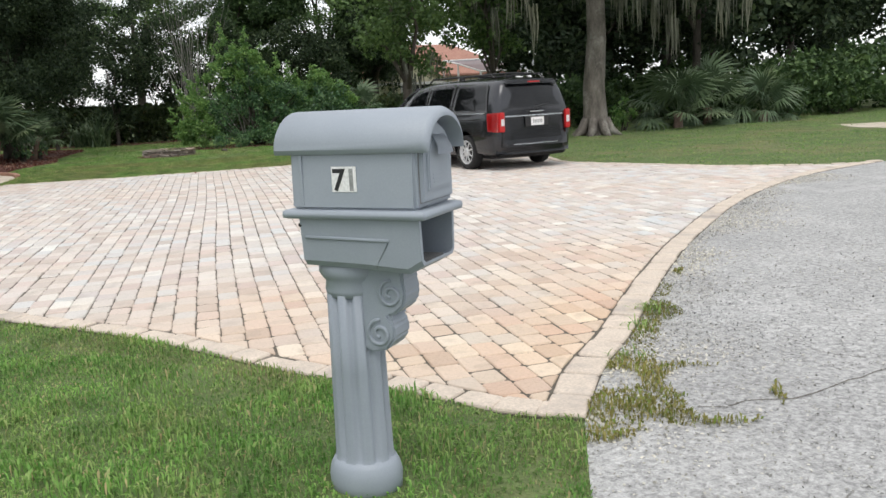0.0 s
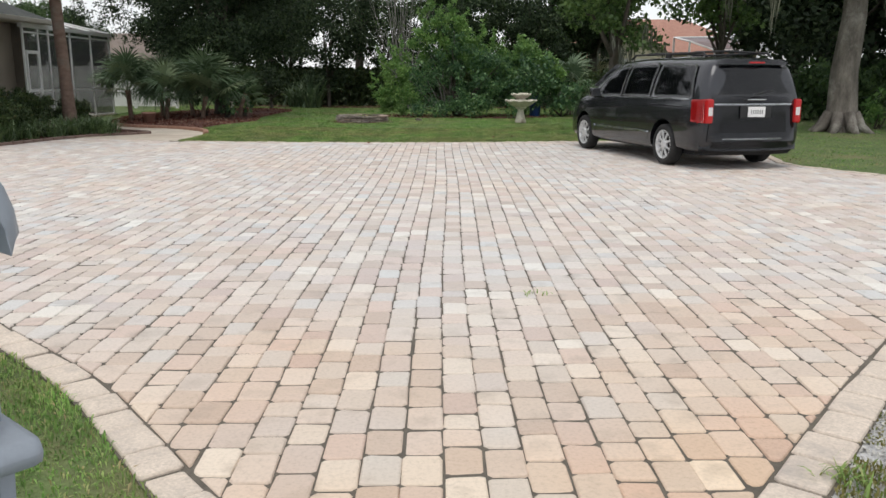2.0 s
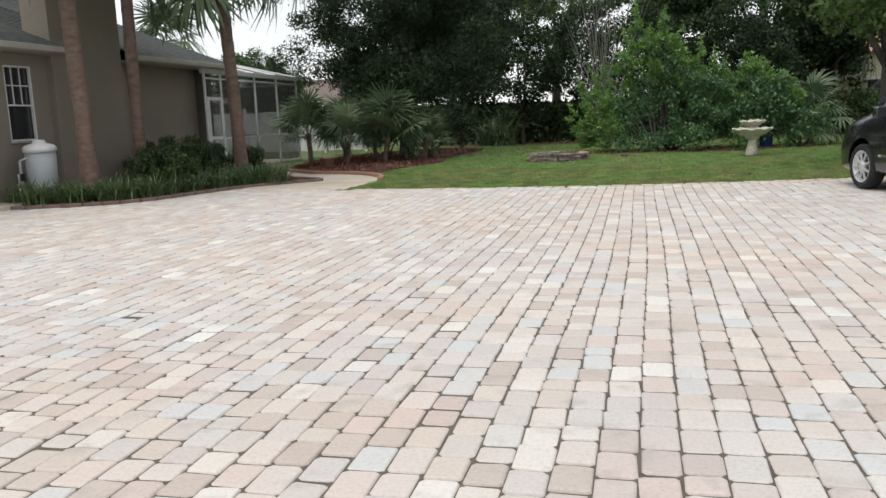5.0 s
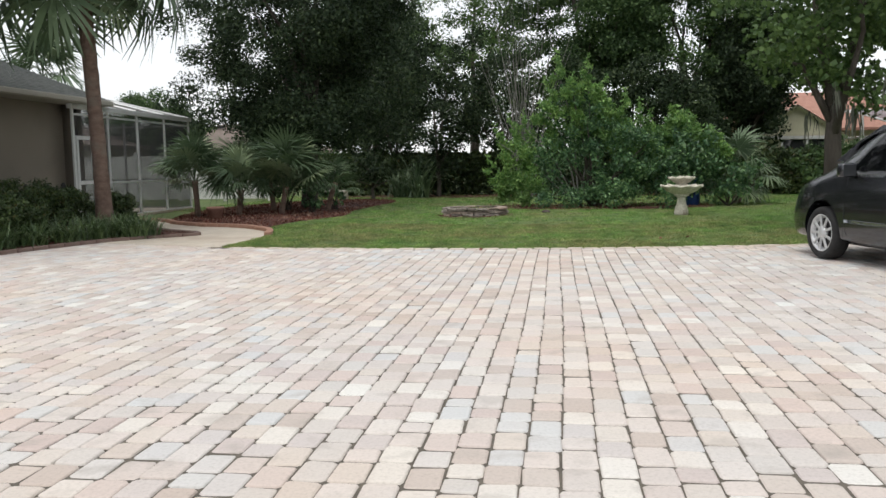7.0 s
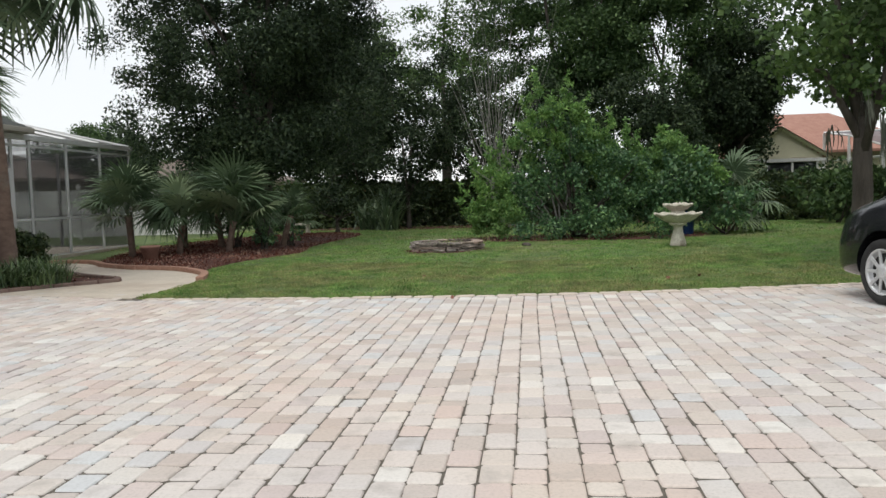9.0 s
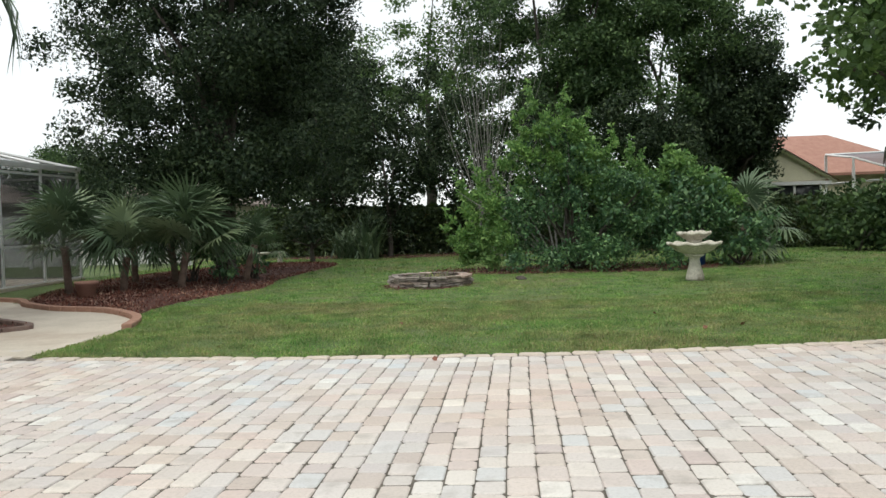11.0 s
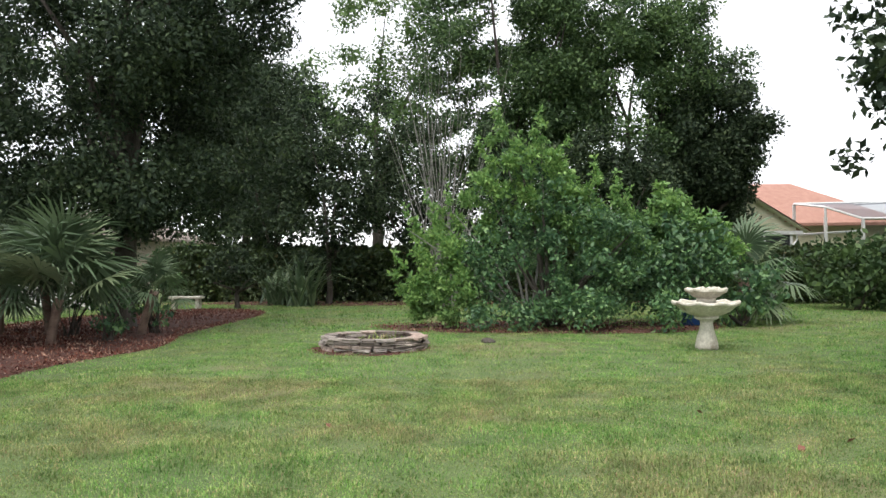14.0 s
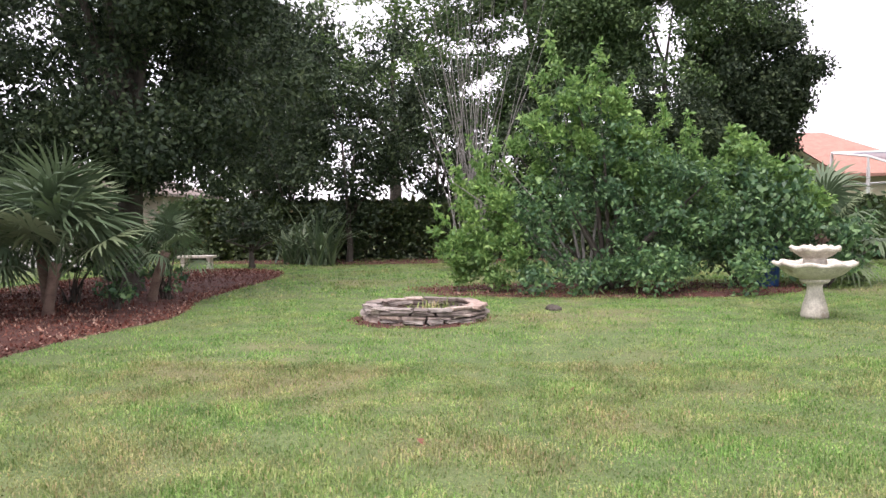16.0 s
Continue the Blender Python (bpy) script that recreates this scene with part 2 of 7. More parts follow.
M["dark"] = surface("dark_metal", (0.02, 0.02, 0.02), (0.04, 0.04, 0.04), 20, 100, 0.5, 0.1, metal=0.3)
M["stucco"] = surface("beige_stucco", (0.235, 0.205, 0.168), (0.285, 0.25, 0.205), 0.8, 90, 0.92, 0.9, 0.006, stain=(0.25, 0.215, 0.175))
M["trimwhite"] = surface("white_aluminium", (0.66, 0.67, 0.67), (0.76, 0.77, 0.77), 5, 80, 0.45, 0.05)
M["fascia"] = surface("painted_fascia", (0.42, 0.40, 0.36), (0.50, 0.47, 0.42), 3, 60, 0.6, 0.1)
M["shingle"] = surface("grey_shingle", (0.09, 0.10, 0.095), (0.16, 0.17, 0.16), 5, 70, 0.95, 0.7, 0.006)
M["tileroof"] = surface("terracotta_roof", (0.36, 0.185, 0.14), (0.44, 0.245, 0.19), 3, 40, 0.9, 0.5, 0.01)
M["brownroof"] = surface("brown_roof", (0.15, 0.12, 0.10), (0.21, 0.17, 0.145), 3, 40, 0.9, 0.5, 0.01)
M["siding"] = surface("cream_siding", (0.60, 0.58, 0.43), (0.68, 0.66, 0.50), 2, 40, 0.7, 0.1)
M["wood"] = surface("dark_wood", (0.035, 0.017, 0.010), (0.075, 0.035, 0.02), 4, 40, 0.45, 0.3, 0.004, stretch=(6, 6, 0.6))
M["vinyl"] = surface("white_vinyl", (0.62, 0.63, 0.62), (0.70, 0.71, 0.70), 2, 60, 0.5, 0.05)


def stone_mat():
    """Flat fieldstones: each stone its own tone of buff, pink or grey, with mossy blotches."""
    m, n, l, p = nodes_of("stacked_fieldstone")
    r = ramp(n, [(0, (0.16, 0.14, 0.125)), (0.3, (0.30, 0.245, 0.215)), (0.55, (0.24, 0.225, 0.215)), (0.8, (0.44, 0.38, 0.33)), (1, (0.36, 0.27, 0.23))])
    l.new(n.new("ShaderNodeObjectInfo").outputs["Random"], r.inputs[0])
    g = n.new("ShaderNodeNewGeometry")
    t = n.new("ShaderNodeTexNoise")
    t.inputs["Scale"].default_value = 14
    t.inputs["Detail"].default_value = 6
    l.new(g.outputs["Position"], t.inputs[0])
    v = ramp(n, [(0.3, (0.55, 0.55, 0.53)), (0.7, (1.35, 1.32, 1.28))])
    l.new(t.outputs[0], v.inputs[0])
    l.new(mixc(n, l, r.outputs[0], v.outputs[0], 1.0, "MULTIPLY"), p.inputs["Base Color"])
    p.inputs["Roughness"].default_value = 0.9
    bump(n, l, p, t.outputs[0], 0.8, 0.01)
    return m


M["stone"] = stone_mat()
M["bath"] = surface("cast_stone", (0.52, 0.48, 0.39), (0.76, 0.72, 0.62), 9, 50, 0.85, 0.6, 0.008, stain=(0.22, 0.18, 0.13), grain=0.3)
M["bathdark"] = surface("stained_stone", (0.10, 0.085, 0.07), (0.24, 0.20, 0.16), 8, 60, 0.9, 0.5, 0.006)
M["terracotta"] = surface("clay_pot", (0.28, 0.15, 0.11), (0.36, 0.20, 0.15), 6, 60, 0.85, 0.3)
M["tank"] = surface("tank_plastic", (0.42, 0.45, 0.47), (0.50, 0.53, 0.55), 2, 80, 0.55, 0.1, stain=(0.36, 0.38, 0.38))
M["blue"] = surface("blue_plastic", (0.015, 0.05, 0.16), (0.02, 0.07, 0.22), 3, 60, 0.4, 0.05)
M["rubber"] = surface("tyre_rubber", (0.012, 0.012, 0.013), (0.03, 0.03, 0.03), 12, 120, 0.85, 0.3)
M["chrome"] = surface("bright_metal", (0.62, 0.63, 0.64), (0.72, 0.73, 0.74), 6, 80, 0.18, 0.02, metal=1.0)
M["alloy"] = surface("alloy_wheel", (0.60, 0.61, 0.62), (0.70, 0.71, 0.72), 6, 80, 0.32, 0.02, metal=0.35)
M["black"] = surface("black_trim", (0.012, 0.012, 0.013), (0.022, 0.022, 0.024), 6, 90, 0.55, 0.1)
M["redlens"] = surface("red_lens", (0.42, 0.012, 0.014), (0.50, 0.02, 0.02), 8, 60, 0.12, 0.02)
M["clearlens"] = surface("clear_lens", (0.60, 0.58, 0.58), (0.72, 0.70, 0.70), 8, 60, 0.12, 0.02)
M["amber"] = surface("amber_lens", (0.6, 0.20, 0.03), (0.7, 0.27, 0.05), 8, 60, 0.15, 0.02)


def paint_mat():
    m, n, l, p = nodes_of("charcoal_car_paint")
    t = noise_tex(n, l, 900, 1)
    r = ramp(n, [(0.3, (0.016, 0.0175, 0.021)), (0.7, (0.034, 0.036, 0.042))])
    l.new(t.outputs[0], r.inputs[0])
    d = noise_tex(n, l, 2.2, 4)
    dr = ramp(n, [(0.4, (0.9, 0.9, 0.9)), (0.7, (1.15, 1.15, 1.18))])
    l.new(d.outputs[0], dr.inputs[0])
    l.new(mixc(n, l, r.outputs[0], dr.outputs[0], 1.0, "MULTIPLY"), p.inputs["Base Color"])
    p.inputs["Metallic"].default_value = 0.6
    p.inputs["Roughness"].default_value = 0.27
    p.inputs["Coat Weight"].default_value = 0.9
    p.inputs["Coat Roughness"].default_value = 0.05
    return m


def glass_mat(name, tint, rough=0.03):
    m, n, l, p = nodes_of(name)
    p.inputs["Base Color"].default_value = (*tint, 1)
    p.inputs["Roughness"].default_value = rough
    p.inputs["Specular IOR Level"].default_value = 0.6
    p.inputs["Coat Weight"].default_value = 0.5
    p.inputs["Coat Roughness"].default_value = 0.02
    return m


def screen_mat(name, tone, cover):
    """Fine insect mesh: most light passes, the threads are dark grey."""
    m, n, l, p = nodes_of(name)
    p.inputs["Base Color"].default_value = (*tone, 1)
    p.inputs["Roughness"].default_value = 0.8
    t = n.new("ShaderNodeBsdfTransparent")
    mx = n.new("ShaderNodeMixShader")
    nt = noise_tex(n, l, 1.5, 3)
    r = ramp(n, [(0.3, (cover - 0.04,) * 3), (0.7, (cover + 0.04,) * 3)])
    l.new(nt.outputs[0], r.inputs[0])
    l.new(r.outputs[0], mx.inputs[0])
    l.new(t.outputs[0], mx.inputs[1])
    l.new(p.outputs[0], mx.inputs[2])
    l.new(mx.outputs[0], n["Material Output"].inputs[0])
    return m


M["paint"] = paint_mat()
M["tint"] = glass_mat("tinted_glass", (0.008, 0.009, 0.011))
M["pane"] = glass_mat("window_glass", (0.03, 0.033, 0.036))
M["screen"] = screen_mat("insect_screen", (0.06, 0.062, 0.065), 0.32)
# dark mesh at a grazing view: its blue-grey sky sheen is painted in
M["greyscreen"] = screen_mat("sky_sheen_roof_mesh", (0.17, 0.185, 0.21), 0.72)

# ---- mesh helpers ----
from mathutils.geometry import tessellate_polygon



def mesh_ob(name, bm, material, parent=None, label="", smooth=False):
    me = bpy.data.meshes.new(name)
    bm.normal_update()
    bm.to_mesh(me)
    bm.free()
    if smooth:
        me.polygons.foreach_set("use_smooth", [True] * len(me.polygons))
    me.materials.append(material)
    ob = new(name, me)
    if parent:
        ob.parent = parent
    if label:
        ob["label"] = label
    return ob


def part(name, bm, material, parent, label="", smooth=False):
    return mesh_ob(name, bm, material, parent, label, smooth)


def quads(name, verts, nper, material, parent=None):
    """One mesh from an array (faces, nper, 3) of separate faces."""
    v = np.ascontiguousarray(verts, dtype=np.float32).reshape(-1, 3)
    nf = len(v) // nper
    me = bpy.data.meshes.new(name)
    me.vertices.add(len(v))
    me.vertices.foreach_set("co", v.ravel())
    me.loops.add(len(v))
    me.loops.foreach_set("vertex_index", np.arange(len(v), dtype=np.int32))
    me.polygons.add(nf)
    me.polygons.foreach_set("loop_start", np.arange(0, len(v), nper, dtype=np.int32))
    me.update(calc_edges=True)
    me.materials.append(material)
    ob = new(name, me)
    if parent:
        ob.parent = parent
    return ob


def thing(name, m, label, category, group="", kind=""):
    ob = new(name)
    ob.matrix_world = m
    ob.empty_display_size = 0.1
    return tagged(ob, label, category, group, kind)


def box(bm, c, s, rot=None, bevel=0.0):
    r = bmesh.ops.create_cube(bm, size=1.0)
    vs = r["verts"]
    bmesh.ops.scale(bm, vec=s, verts=vs)
    if bevel > 0:
        es = list({e for v in vs for e in v.link_edges})
        rb = bmesh.ops.bevel(bm, geom=es, offset=bevel, segments=2, affect="EDGES", profile=0.6)
        vs = list({v for f in rb["faces"] for v in f.verts} | {v for v in vs if v.is_valid})
    if rot is not None:
        bmesh.ops.rotate(bm, cent=(0, 0, 0), matrix=rot, verts=vs)
    bmesh.ops.translate(bm, vec=c, verts=vs)
    return bm


def boxm(c, s, rot=None, bevel=0.0):
    return box(bmesh.new(), c, s, rot, bevel)


def lathe(profile, seg=24, wave=None):
    """Turned shape round z from (radius, height) pairs; wave(angle, k) scales the radius."""
    bm = bmesh.new()
    rings = []
    for k, (r, z) in enumerate(profile):
        ring = []
        for i in range(seg):
            a = 2 * math.pi * i / seg
            q = r * (wave(a, k) if wave else 1.0)
            ring.append(bm.verts.new((q * math.cos(a), q * math.sin(a), z)))
        rings.append(ring)
    for a, b in zip(rings, rings[1:]):
        for i in range(seg):
            bm.faces.new((a[i], a[(i + 1) % seg], b[(i + 1) % seg], b[i]))
    bm.faces.new(rings[0][::-1])
    bm.faces.new(rings[-1])
    return bm


def tube(points, radii, seg=8, bm=None, wobble=0.0, rng=None):
    """A round limb along points with a radius at each."""
    bm = bm or bmesh.new()
    pts = [Vector(p) for p in points]
    rings = []
    for i, p in enumerate(pts):
        d = (pts[min(i + 1, len(pts) - 1)] - pts[max(i - 1, 0)]).normalized()
        q = Vector((0, 0, 1)).rotation_difference(d)
        ring = []
        for k in range(seg):
            a = 2 * math.pi * k / seg
            rr = radii[i] * (1 + (wobble * (rng.random() - 0.5) if rng else 0))
            ring.append(bm.verts.new(p + q @ Vector((rr * math.cos(a), rr * math.sin(a), 0))))
        rings.append(ring)
    for a, b in zip(rings, rings[1:]):
        for k in range(seg):
            bm.faces.new((a[k], a[(k + 1) % seg], b[(k + 1) % seg], b[k]))
    bm.faces.new(rings[0][::-1])
    bm.faces.new(rings[-1])
    return bm


def poly_prism(poly, z0, z1):
    """A flat slab over a concave outline."""
    bm = bmesh.new()
    top = [bm.verts.new((x, y, z1)) for x, y in poly]
    bot = [bm.verts.new((x, y, z0)) for x, y in poly]
    n = len(poly)
    for i, j, k in tessellate_polygon([[Vector((x, y, 0)) for x, y in poly]]):
        if len({i, j, k}) == 3:
            f = bm.faces.new((top[i], top[j], top[k]))
            f.normal_update()
            if f.normal.z < 0:
                f.normal_flip()
    for i in range(n):
        bm.faces.new((bot[i], bot[(i + 1) % n], top[(i + 1) % n], top[i]))
    return bm


def inside(x, y, poly):
    x, y = np.asarray(x), np.asarray(y)
    hit = np.zeros(x.shape, bool)
    n = len(poly)
    for i in range(n):
        x0, y0 = poly[i]
        x1, y1 = poly[(i + 1) % n]
        if y0 == y1:
            continue
        cond = ((y0 > y) != (y1 > y)) & (x < (x1 - x0) * (y - y0) / (y1 - y0) + x0)
        hit ^= cond
    return hit


def dist_to(x, y, line):
    """Distance of points to an open polyline."""
    best = np.full(np.shape(x), 1e9)
    for (x0, y0), (x1, y1) in zip(line, line[1:]):
        dx, dy = x1 - x0, y1 - y0
        t = np.clip(((x - x0) * dx + (y - y0) * dy) / (dx * dx + dy * dy), 0, 1)
        best = np.minimum(best, np.hypot(x - x0 - t * dx, y - y0 - t * dy))
    return best


def smooth_line(line, step=0.2):
    """A polyline rounded by splines and cut to even steps."""
    pts = [Vector((*p, 0)) for p in line]
    out = []
    for i in range(len(pts) - 1):
        p0, p1, p2, p3 = pts[max(i - 1, 0)], pts[i], pts[i + 1], pts[min(i + 2, len(pts) - 1)]
        n = max(2, int((p2 - p1).length / 0.05))
        for k in range(n):
            t = k / n
            out.append(0.5 * ((2 * p1) + (p2 - p0) * t + (2 * p0 - 5 * p1 + 4 * p2 - p3) * t * t + (3 * p1 - p0 - 3 * p2 + p3) * t ** 3))
    out.append(pts[-1])
    res, acc = [out[0]], 0.0
    for a, b in zip(out, out[1:]):
        acc += (b - a).length
        if acc >= step:
            res.append(b)
            acc = 0.0
    return [(p.x, p.y) for p in res]


# ---- plan of the ground ----
FRONT = smooth_line([(1.82, 3.84), (1.5, 4.05), (1.1, 4.55), (0.6, 5.1), (0.3, 5.5), (-0.2, 6.15), (-0.7, 6.65), (-1.2, 7.12), (-1.9, 7.85), (-3.2, 8.6), (-5, 9.3), (-9, 10), (-17, 10.5)], 0.16)
KERB = smooth_line([(1.82, 3.84), (2.2, 4.4), (2.65, 4.9), (3.65, 6.15), (4.85, 7.5), (6.9, 9.48), (9.2, 11.05), (11.4, 11.86)], 0.2)
RIGHT = smooth_line([(11.4, 11.86), (10.3, 12.15), (9.1, 13.2), (8.35, 14.5), (7.72, 15.6), (7.52, 16.4), (7.7, 17.2), (7.95, 19), (7.9, 21.35)], 0.3)
BACK = smooth_line([(7.9, 21.35), (4.8, 20.95), (2.1, 20.56), (-0.88, 20.5), (-4.18, 20.72)], 0.2)
BED1 = smooth_line([(-16, 17.6), (-10.9, 17.95), (-9.7, 18.02), (-8.3, 18.4), (-7.4, 19.2), (-7.1, 20.4), (-6.7, 21.6), (-6.1, 22.4), (-5.55, 22.95), (-5.75, 23.3), (-6.6, 23.9), (-7.4, 24.6), (-8.6, 25.4), (-10.38, 25.7)], 0.2)
PATHR = smooth_line([(-4.18, 20.72), (-4.12, 21.6), (-4.05, 22.5), (-4.3, 23.5), (-4.7, 24.15), (-5.5, 24.9), (-6.5, 25.3), (-7.5, 26.1), (-7.95, 26.7), (-8.6, 27.1), (-9.95, 27.2)], 0.2)
BED2 = smooth_line([(-7.95, 26.7), (-7.5, 26.1), (-6.5, 25.3), (-5.5, 24.9), (-4.7, 24.15), (-4.75, 25.6), (-4.45, 27.2), (-4.1, 28.7), (-4.4, 31.0), (-4.2, 34), (-4.3, 36.6), (-5.2, 37.8), (-7, 37.8), (-8.6, 35), (-9.1, 31.5), (-8.6, 28.6)], 0.3)
DRIVE = FRONT[::-1] + KERB[1:] + RIGHT[1:] + BACK[1:] + [(-4.9, 21.5)] + [p for p in BED1[::-1] if p[1] < 22.6 and p[0] > -15.9] + [(-17, 17.4)]
PATH_POLY = PATHR + [p for p in BED1[::-1] if p[1] > 21.3]
BED1_POLY = BED1 + [(-10.38, 25.7), (-10.38, 18.2), (-16, 18.0)]
ROAD = [(-3.2, -14), (0.35, -1.0), (1.0, 1.6), (1.45, 3.05), (1.80, 3.82)] + KERB[1:] + [(16, 13.2), (40, 17), (150, 24), (150, -80), (-20, -80)]


def height(x, y):
    """The lie of the land: a slight berm by the mailbox, mounded beds, low rolls in the lawn."""
    x, y = np.asarray(x, float), np.asarray(y, float)
    z = np.full(x.shape, -0.012)
    berm = 0.10 * np.exp(-((x - 0.1) ** 2 + (y - 3.3) ** 2) / 2.2)
    z = z + np.where(inside(x, y, DRIVE) | inside(x, y, ROAD), 0, berm * np.clip(np.minimum(dist_to(x, y, FRONT), dist_to(x, y, ROAD[:6])) / 0.5, 0, 1))
    lawn = (y > 20.4) & ~inside(x, y, DRIVE) & ~inside(x, y, PATH_POLY)
    z = z + np.where(lawn, 0.03 * np.clip((y - 20.6) / 2, 0, 1) * (1 + 0.5 * np.sin(x * 0.9 + 1) * np.sin(y * 0.7)), 0)
    return z


# ground: one sheet, fine near the walk, out to the horizon
def ground_sheet():
    near_x = list(np.arange(-20, 30.01, 0.4))
    near_y = list(np.arange(-6, 60.01, 0.4))
    xs = [-900, -400, -150, -70, -40, -28] + near_x + [36, 45, 70, 150, 400, 900]
    ys = [-900, -400, -150, -60, -25, -12] + near_y + [64, 72, 90, 150, 400, 900]
    X, Y = np.meshgrid(xs, ys)
    Z = height(X, Y) - 0.004
    road = inside(X, Y, ROAD) | inside(X, Y, DRIVE)
    Z = np.where(road, -0.022, Z)
    nx, ny = len(xs), len(ys)
    v = np.stack([X, Y, Z], -1).reshape(-1, 3)
    f = [(j * nx + i, j * nx + i + 1, (j + 1) * nx + i + 1, (j + 1) * nx + i) for j in range(ny - 1) for i in range(nx - 1)]
    me = bpy.data.meshes.new("ground")
    me.from_pydata(v.tolist(), [], f)
    me.polygons.foreach_set("use_smooth", [True] * len(me.polygons))
    me.materials.append(M["lawn"])
    return tagged(new("ground", me), "green lawn ground with worn sandy patches", "ground", kind="structure")


ground_sheet()
road = mesh_ob("road", poly_prism(ROAD, -0.06, -0.012), M["asphalt"])
tagged(road, "weathered light grey asphalt road with coarse aggregate", "road", kind="structure")
drive = mesh_ob("pavement", poly_prism(DRIVE, -0.05, -0.009), M["bedding"])
tagged(drive, "driveway of tumbled cream and peach concrete pavers", "pavement", kind="structure")
path = mesh_ob("garden_path", poly_prism(PATH_POLY, -0.05, 0.004), M["path"])
tagged(path, "cream concrete garden path between planting beds", "path", kind="structure")

# ---- plants: makers ----


def leaf_faces(pts, size, rng, aspect=0.45, droop=0.2, up=0.35):
    """Kite-shaped leaves at the points, folded a little along the middle."""
    n = len(pts)
    d = rng.normal(size=(n, 3))
    d[:, 2] -= droop
    d /= np.linalg.norm(d, axis=1, keepdims=True)
    nr = rng.normal(size=(n, 3))
    nr[:, 2] += up * 2
    s = np.cross(d, nr)
    s /= np.linalg.norm(s, axis=1, keepdims=True) + 1e-9
    nn = np.cross(s, d)
    L = (size * rng.uniform(0.6, 1.35, n))[:, None]
    W = L * aspect * 0.5
    a = pts
    b = pts + d * L * 0.45 + s * W + nn * L * 0.07
    c = pts + d * L
    e = pts + d * L * 0.45 - s * W + nn * L * 0.07
    return np.stack([a, b, c, e], 1)


def blob_points(blobs, per_area, rng, shell=0.55):
    out = []
    for x, y, z, r in blobs:
        n = max(6, int(per_area * r * r))
        d = rng.normal(size=(n, 3))
        d /= np.linalg.norm(d, axis=1, keepdims=True)
        q = r * (shell + (1 - shell) * rng.random(n) ** 0.6)[:, None] * rng.uniform(0.7, 1.25, n)[:, None]
        out.append(np.array([x, y, z]) + d * q * np.array([1, 1, 0.75]))
    return np.concatenate(out)


def crown_blobs(c, rad, n, r0, r1, rng, hollow=0.45):
    """Leaf clumps spread through an uneven ellipsoid, most of them near its skin."""
    res = []
    for _ in range(n):
        d = rng.normal(size=3)
        d /= np.linalg.norm(d)
        k = hollow + (1 - hollow) * rng.random() ** 0.5
        k *= 0.92 + 0.55 * noise.noise(Vector((d[0] * 2.1 + c[0], d[1] * 2.1, d[2] * 2.6)))
        res.append((c[0] + d[0] * rad[0] * k, c[1] + d[1] * rad[1] * k, c[2] + d[2] * rad[2] * k, rng.uniform(r0, r1)))
    return res


def limbs(base, r, fork, targets, rng, material, parent, seg=9):
    """Tapered trunk to the fork and curved limbs towards the targets."""
    bm = bmesh.new()
    b, f = Vector(base), Vector(fork)
    pts = [b + Vector((0, 0, -0.05)), b + Vector((0, 0, 0.12)), b.lerp(f, 0.25), b.lerp(f, 0.5), b.lerp(f, 0.75), f]
    for p in pts[2:5]:
        p.x += rng.uniform(-0.3, 0.3) * r
        p.y += rng.uniform(-0.3, 0.3) * r
    tube(pts, [r * 1.55, r * 1.2, r, r * 0.93, r * 0.86, r * 0.75], seg + 3, bm, 0.16, random)
    trunk = part("trunk", bm, material, parent, smooth=True)
    for t in targets:
        t = Vector(t)
        start = b.lerp(f, rng.uniform(0.72, 0.99))
        mid = start.lerp(t, 0.5) + Vector((rng.uniform(-0.4, 0.4), rng.uniform(-0.4, 0.4), rng.uniform(0.0, 0.5)))
        part("limb", tube([start, start.lerp(mid, 0.5), mid, mid.lerp(t, 0.5), t], [r * 0.5, r * 0.4, r * 0.28, r * 0.17, r * 0.06], 6), material, parent, smooth=True)
    return trunk


def tree(name, at, r, fork_h, crown_c, rad, n, blob, leaf, per, leafmat, barkmat, label, seed, targets=7, group="", extra=(), hollow=0.45, aspect=0.45, core_n=0.45):
    rng = np.random.default_rng(seed)
    o = thing(name, pose(at[0], at[1], at[2]), label, "tree", group)
    c = Vector(crown_c)
    blobs = crown_blobs(crown_c, rad, n, blob[0], blob[1], rng, hollow) + list(extra)
    tg = [Vector(blobs[k][:3]) for k in rng.integers(0, len(blobs), targets)]
    limbs((0, 0, 0), r, (c.x * 0.2, c.y * 0.2, fork_h), tg, rng, barkmat, o)
    fs = [leaf_faces(blob_points(blobs, per * 1.25, rng), leaf * 1.15, rng, max(aspect, 0.5))]
    if core_n:
        core = blob_points([(x, y, z, q * 0.5) for x, y, z, q in blobs], per * core_n, rng, 0.1)
        fs.append(leaf_faces(core, leaf * 1.6, rng, 0.65))
    quads("crown", np.concatenate(fs), 4, leafmat, o)
    return o


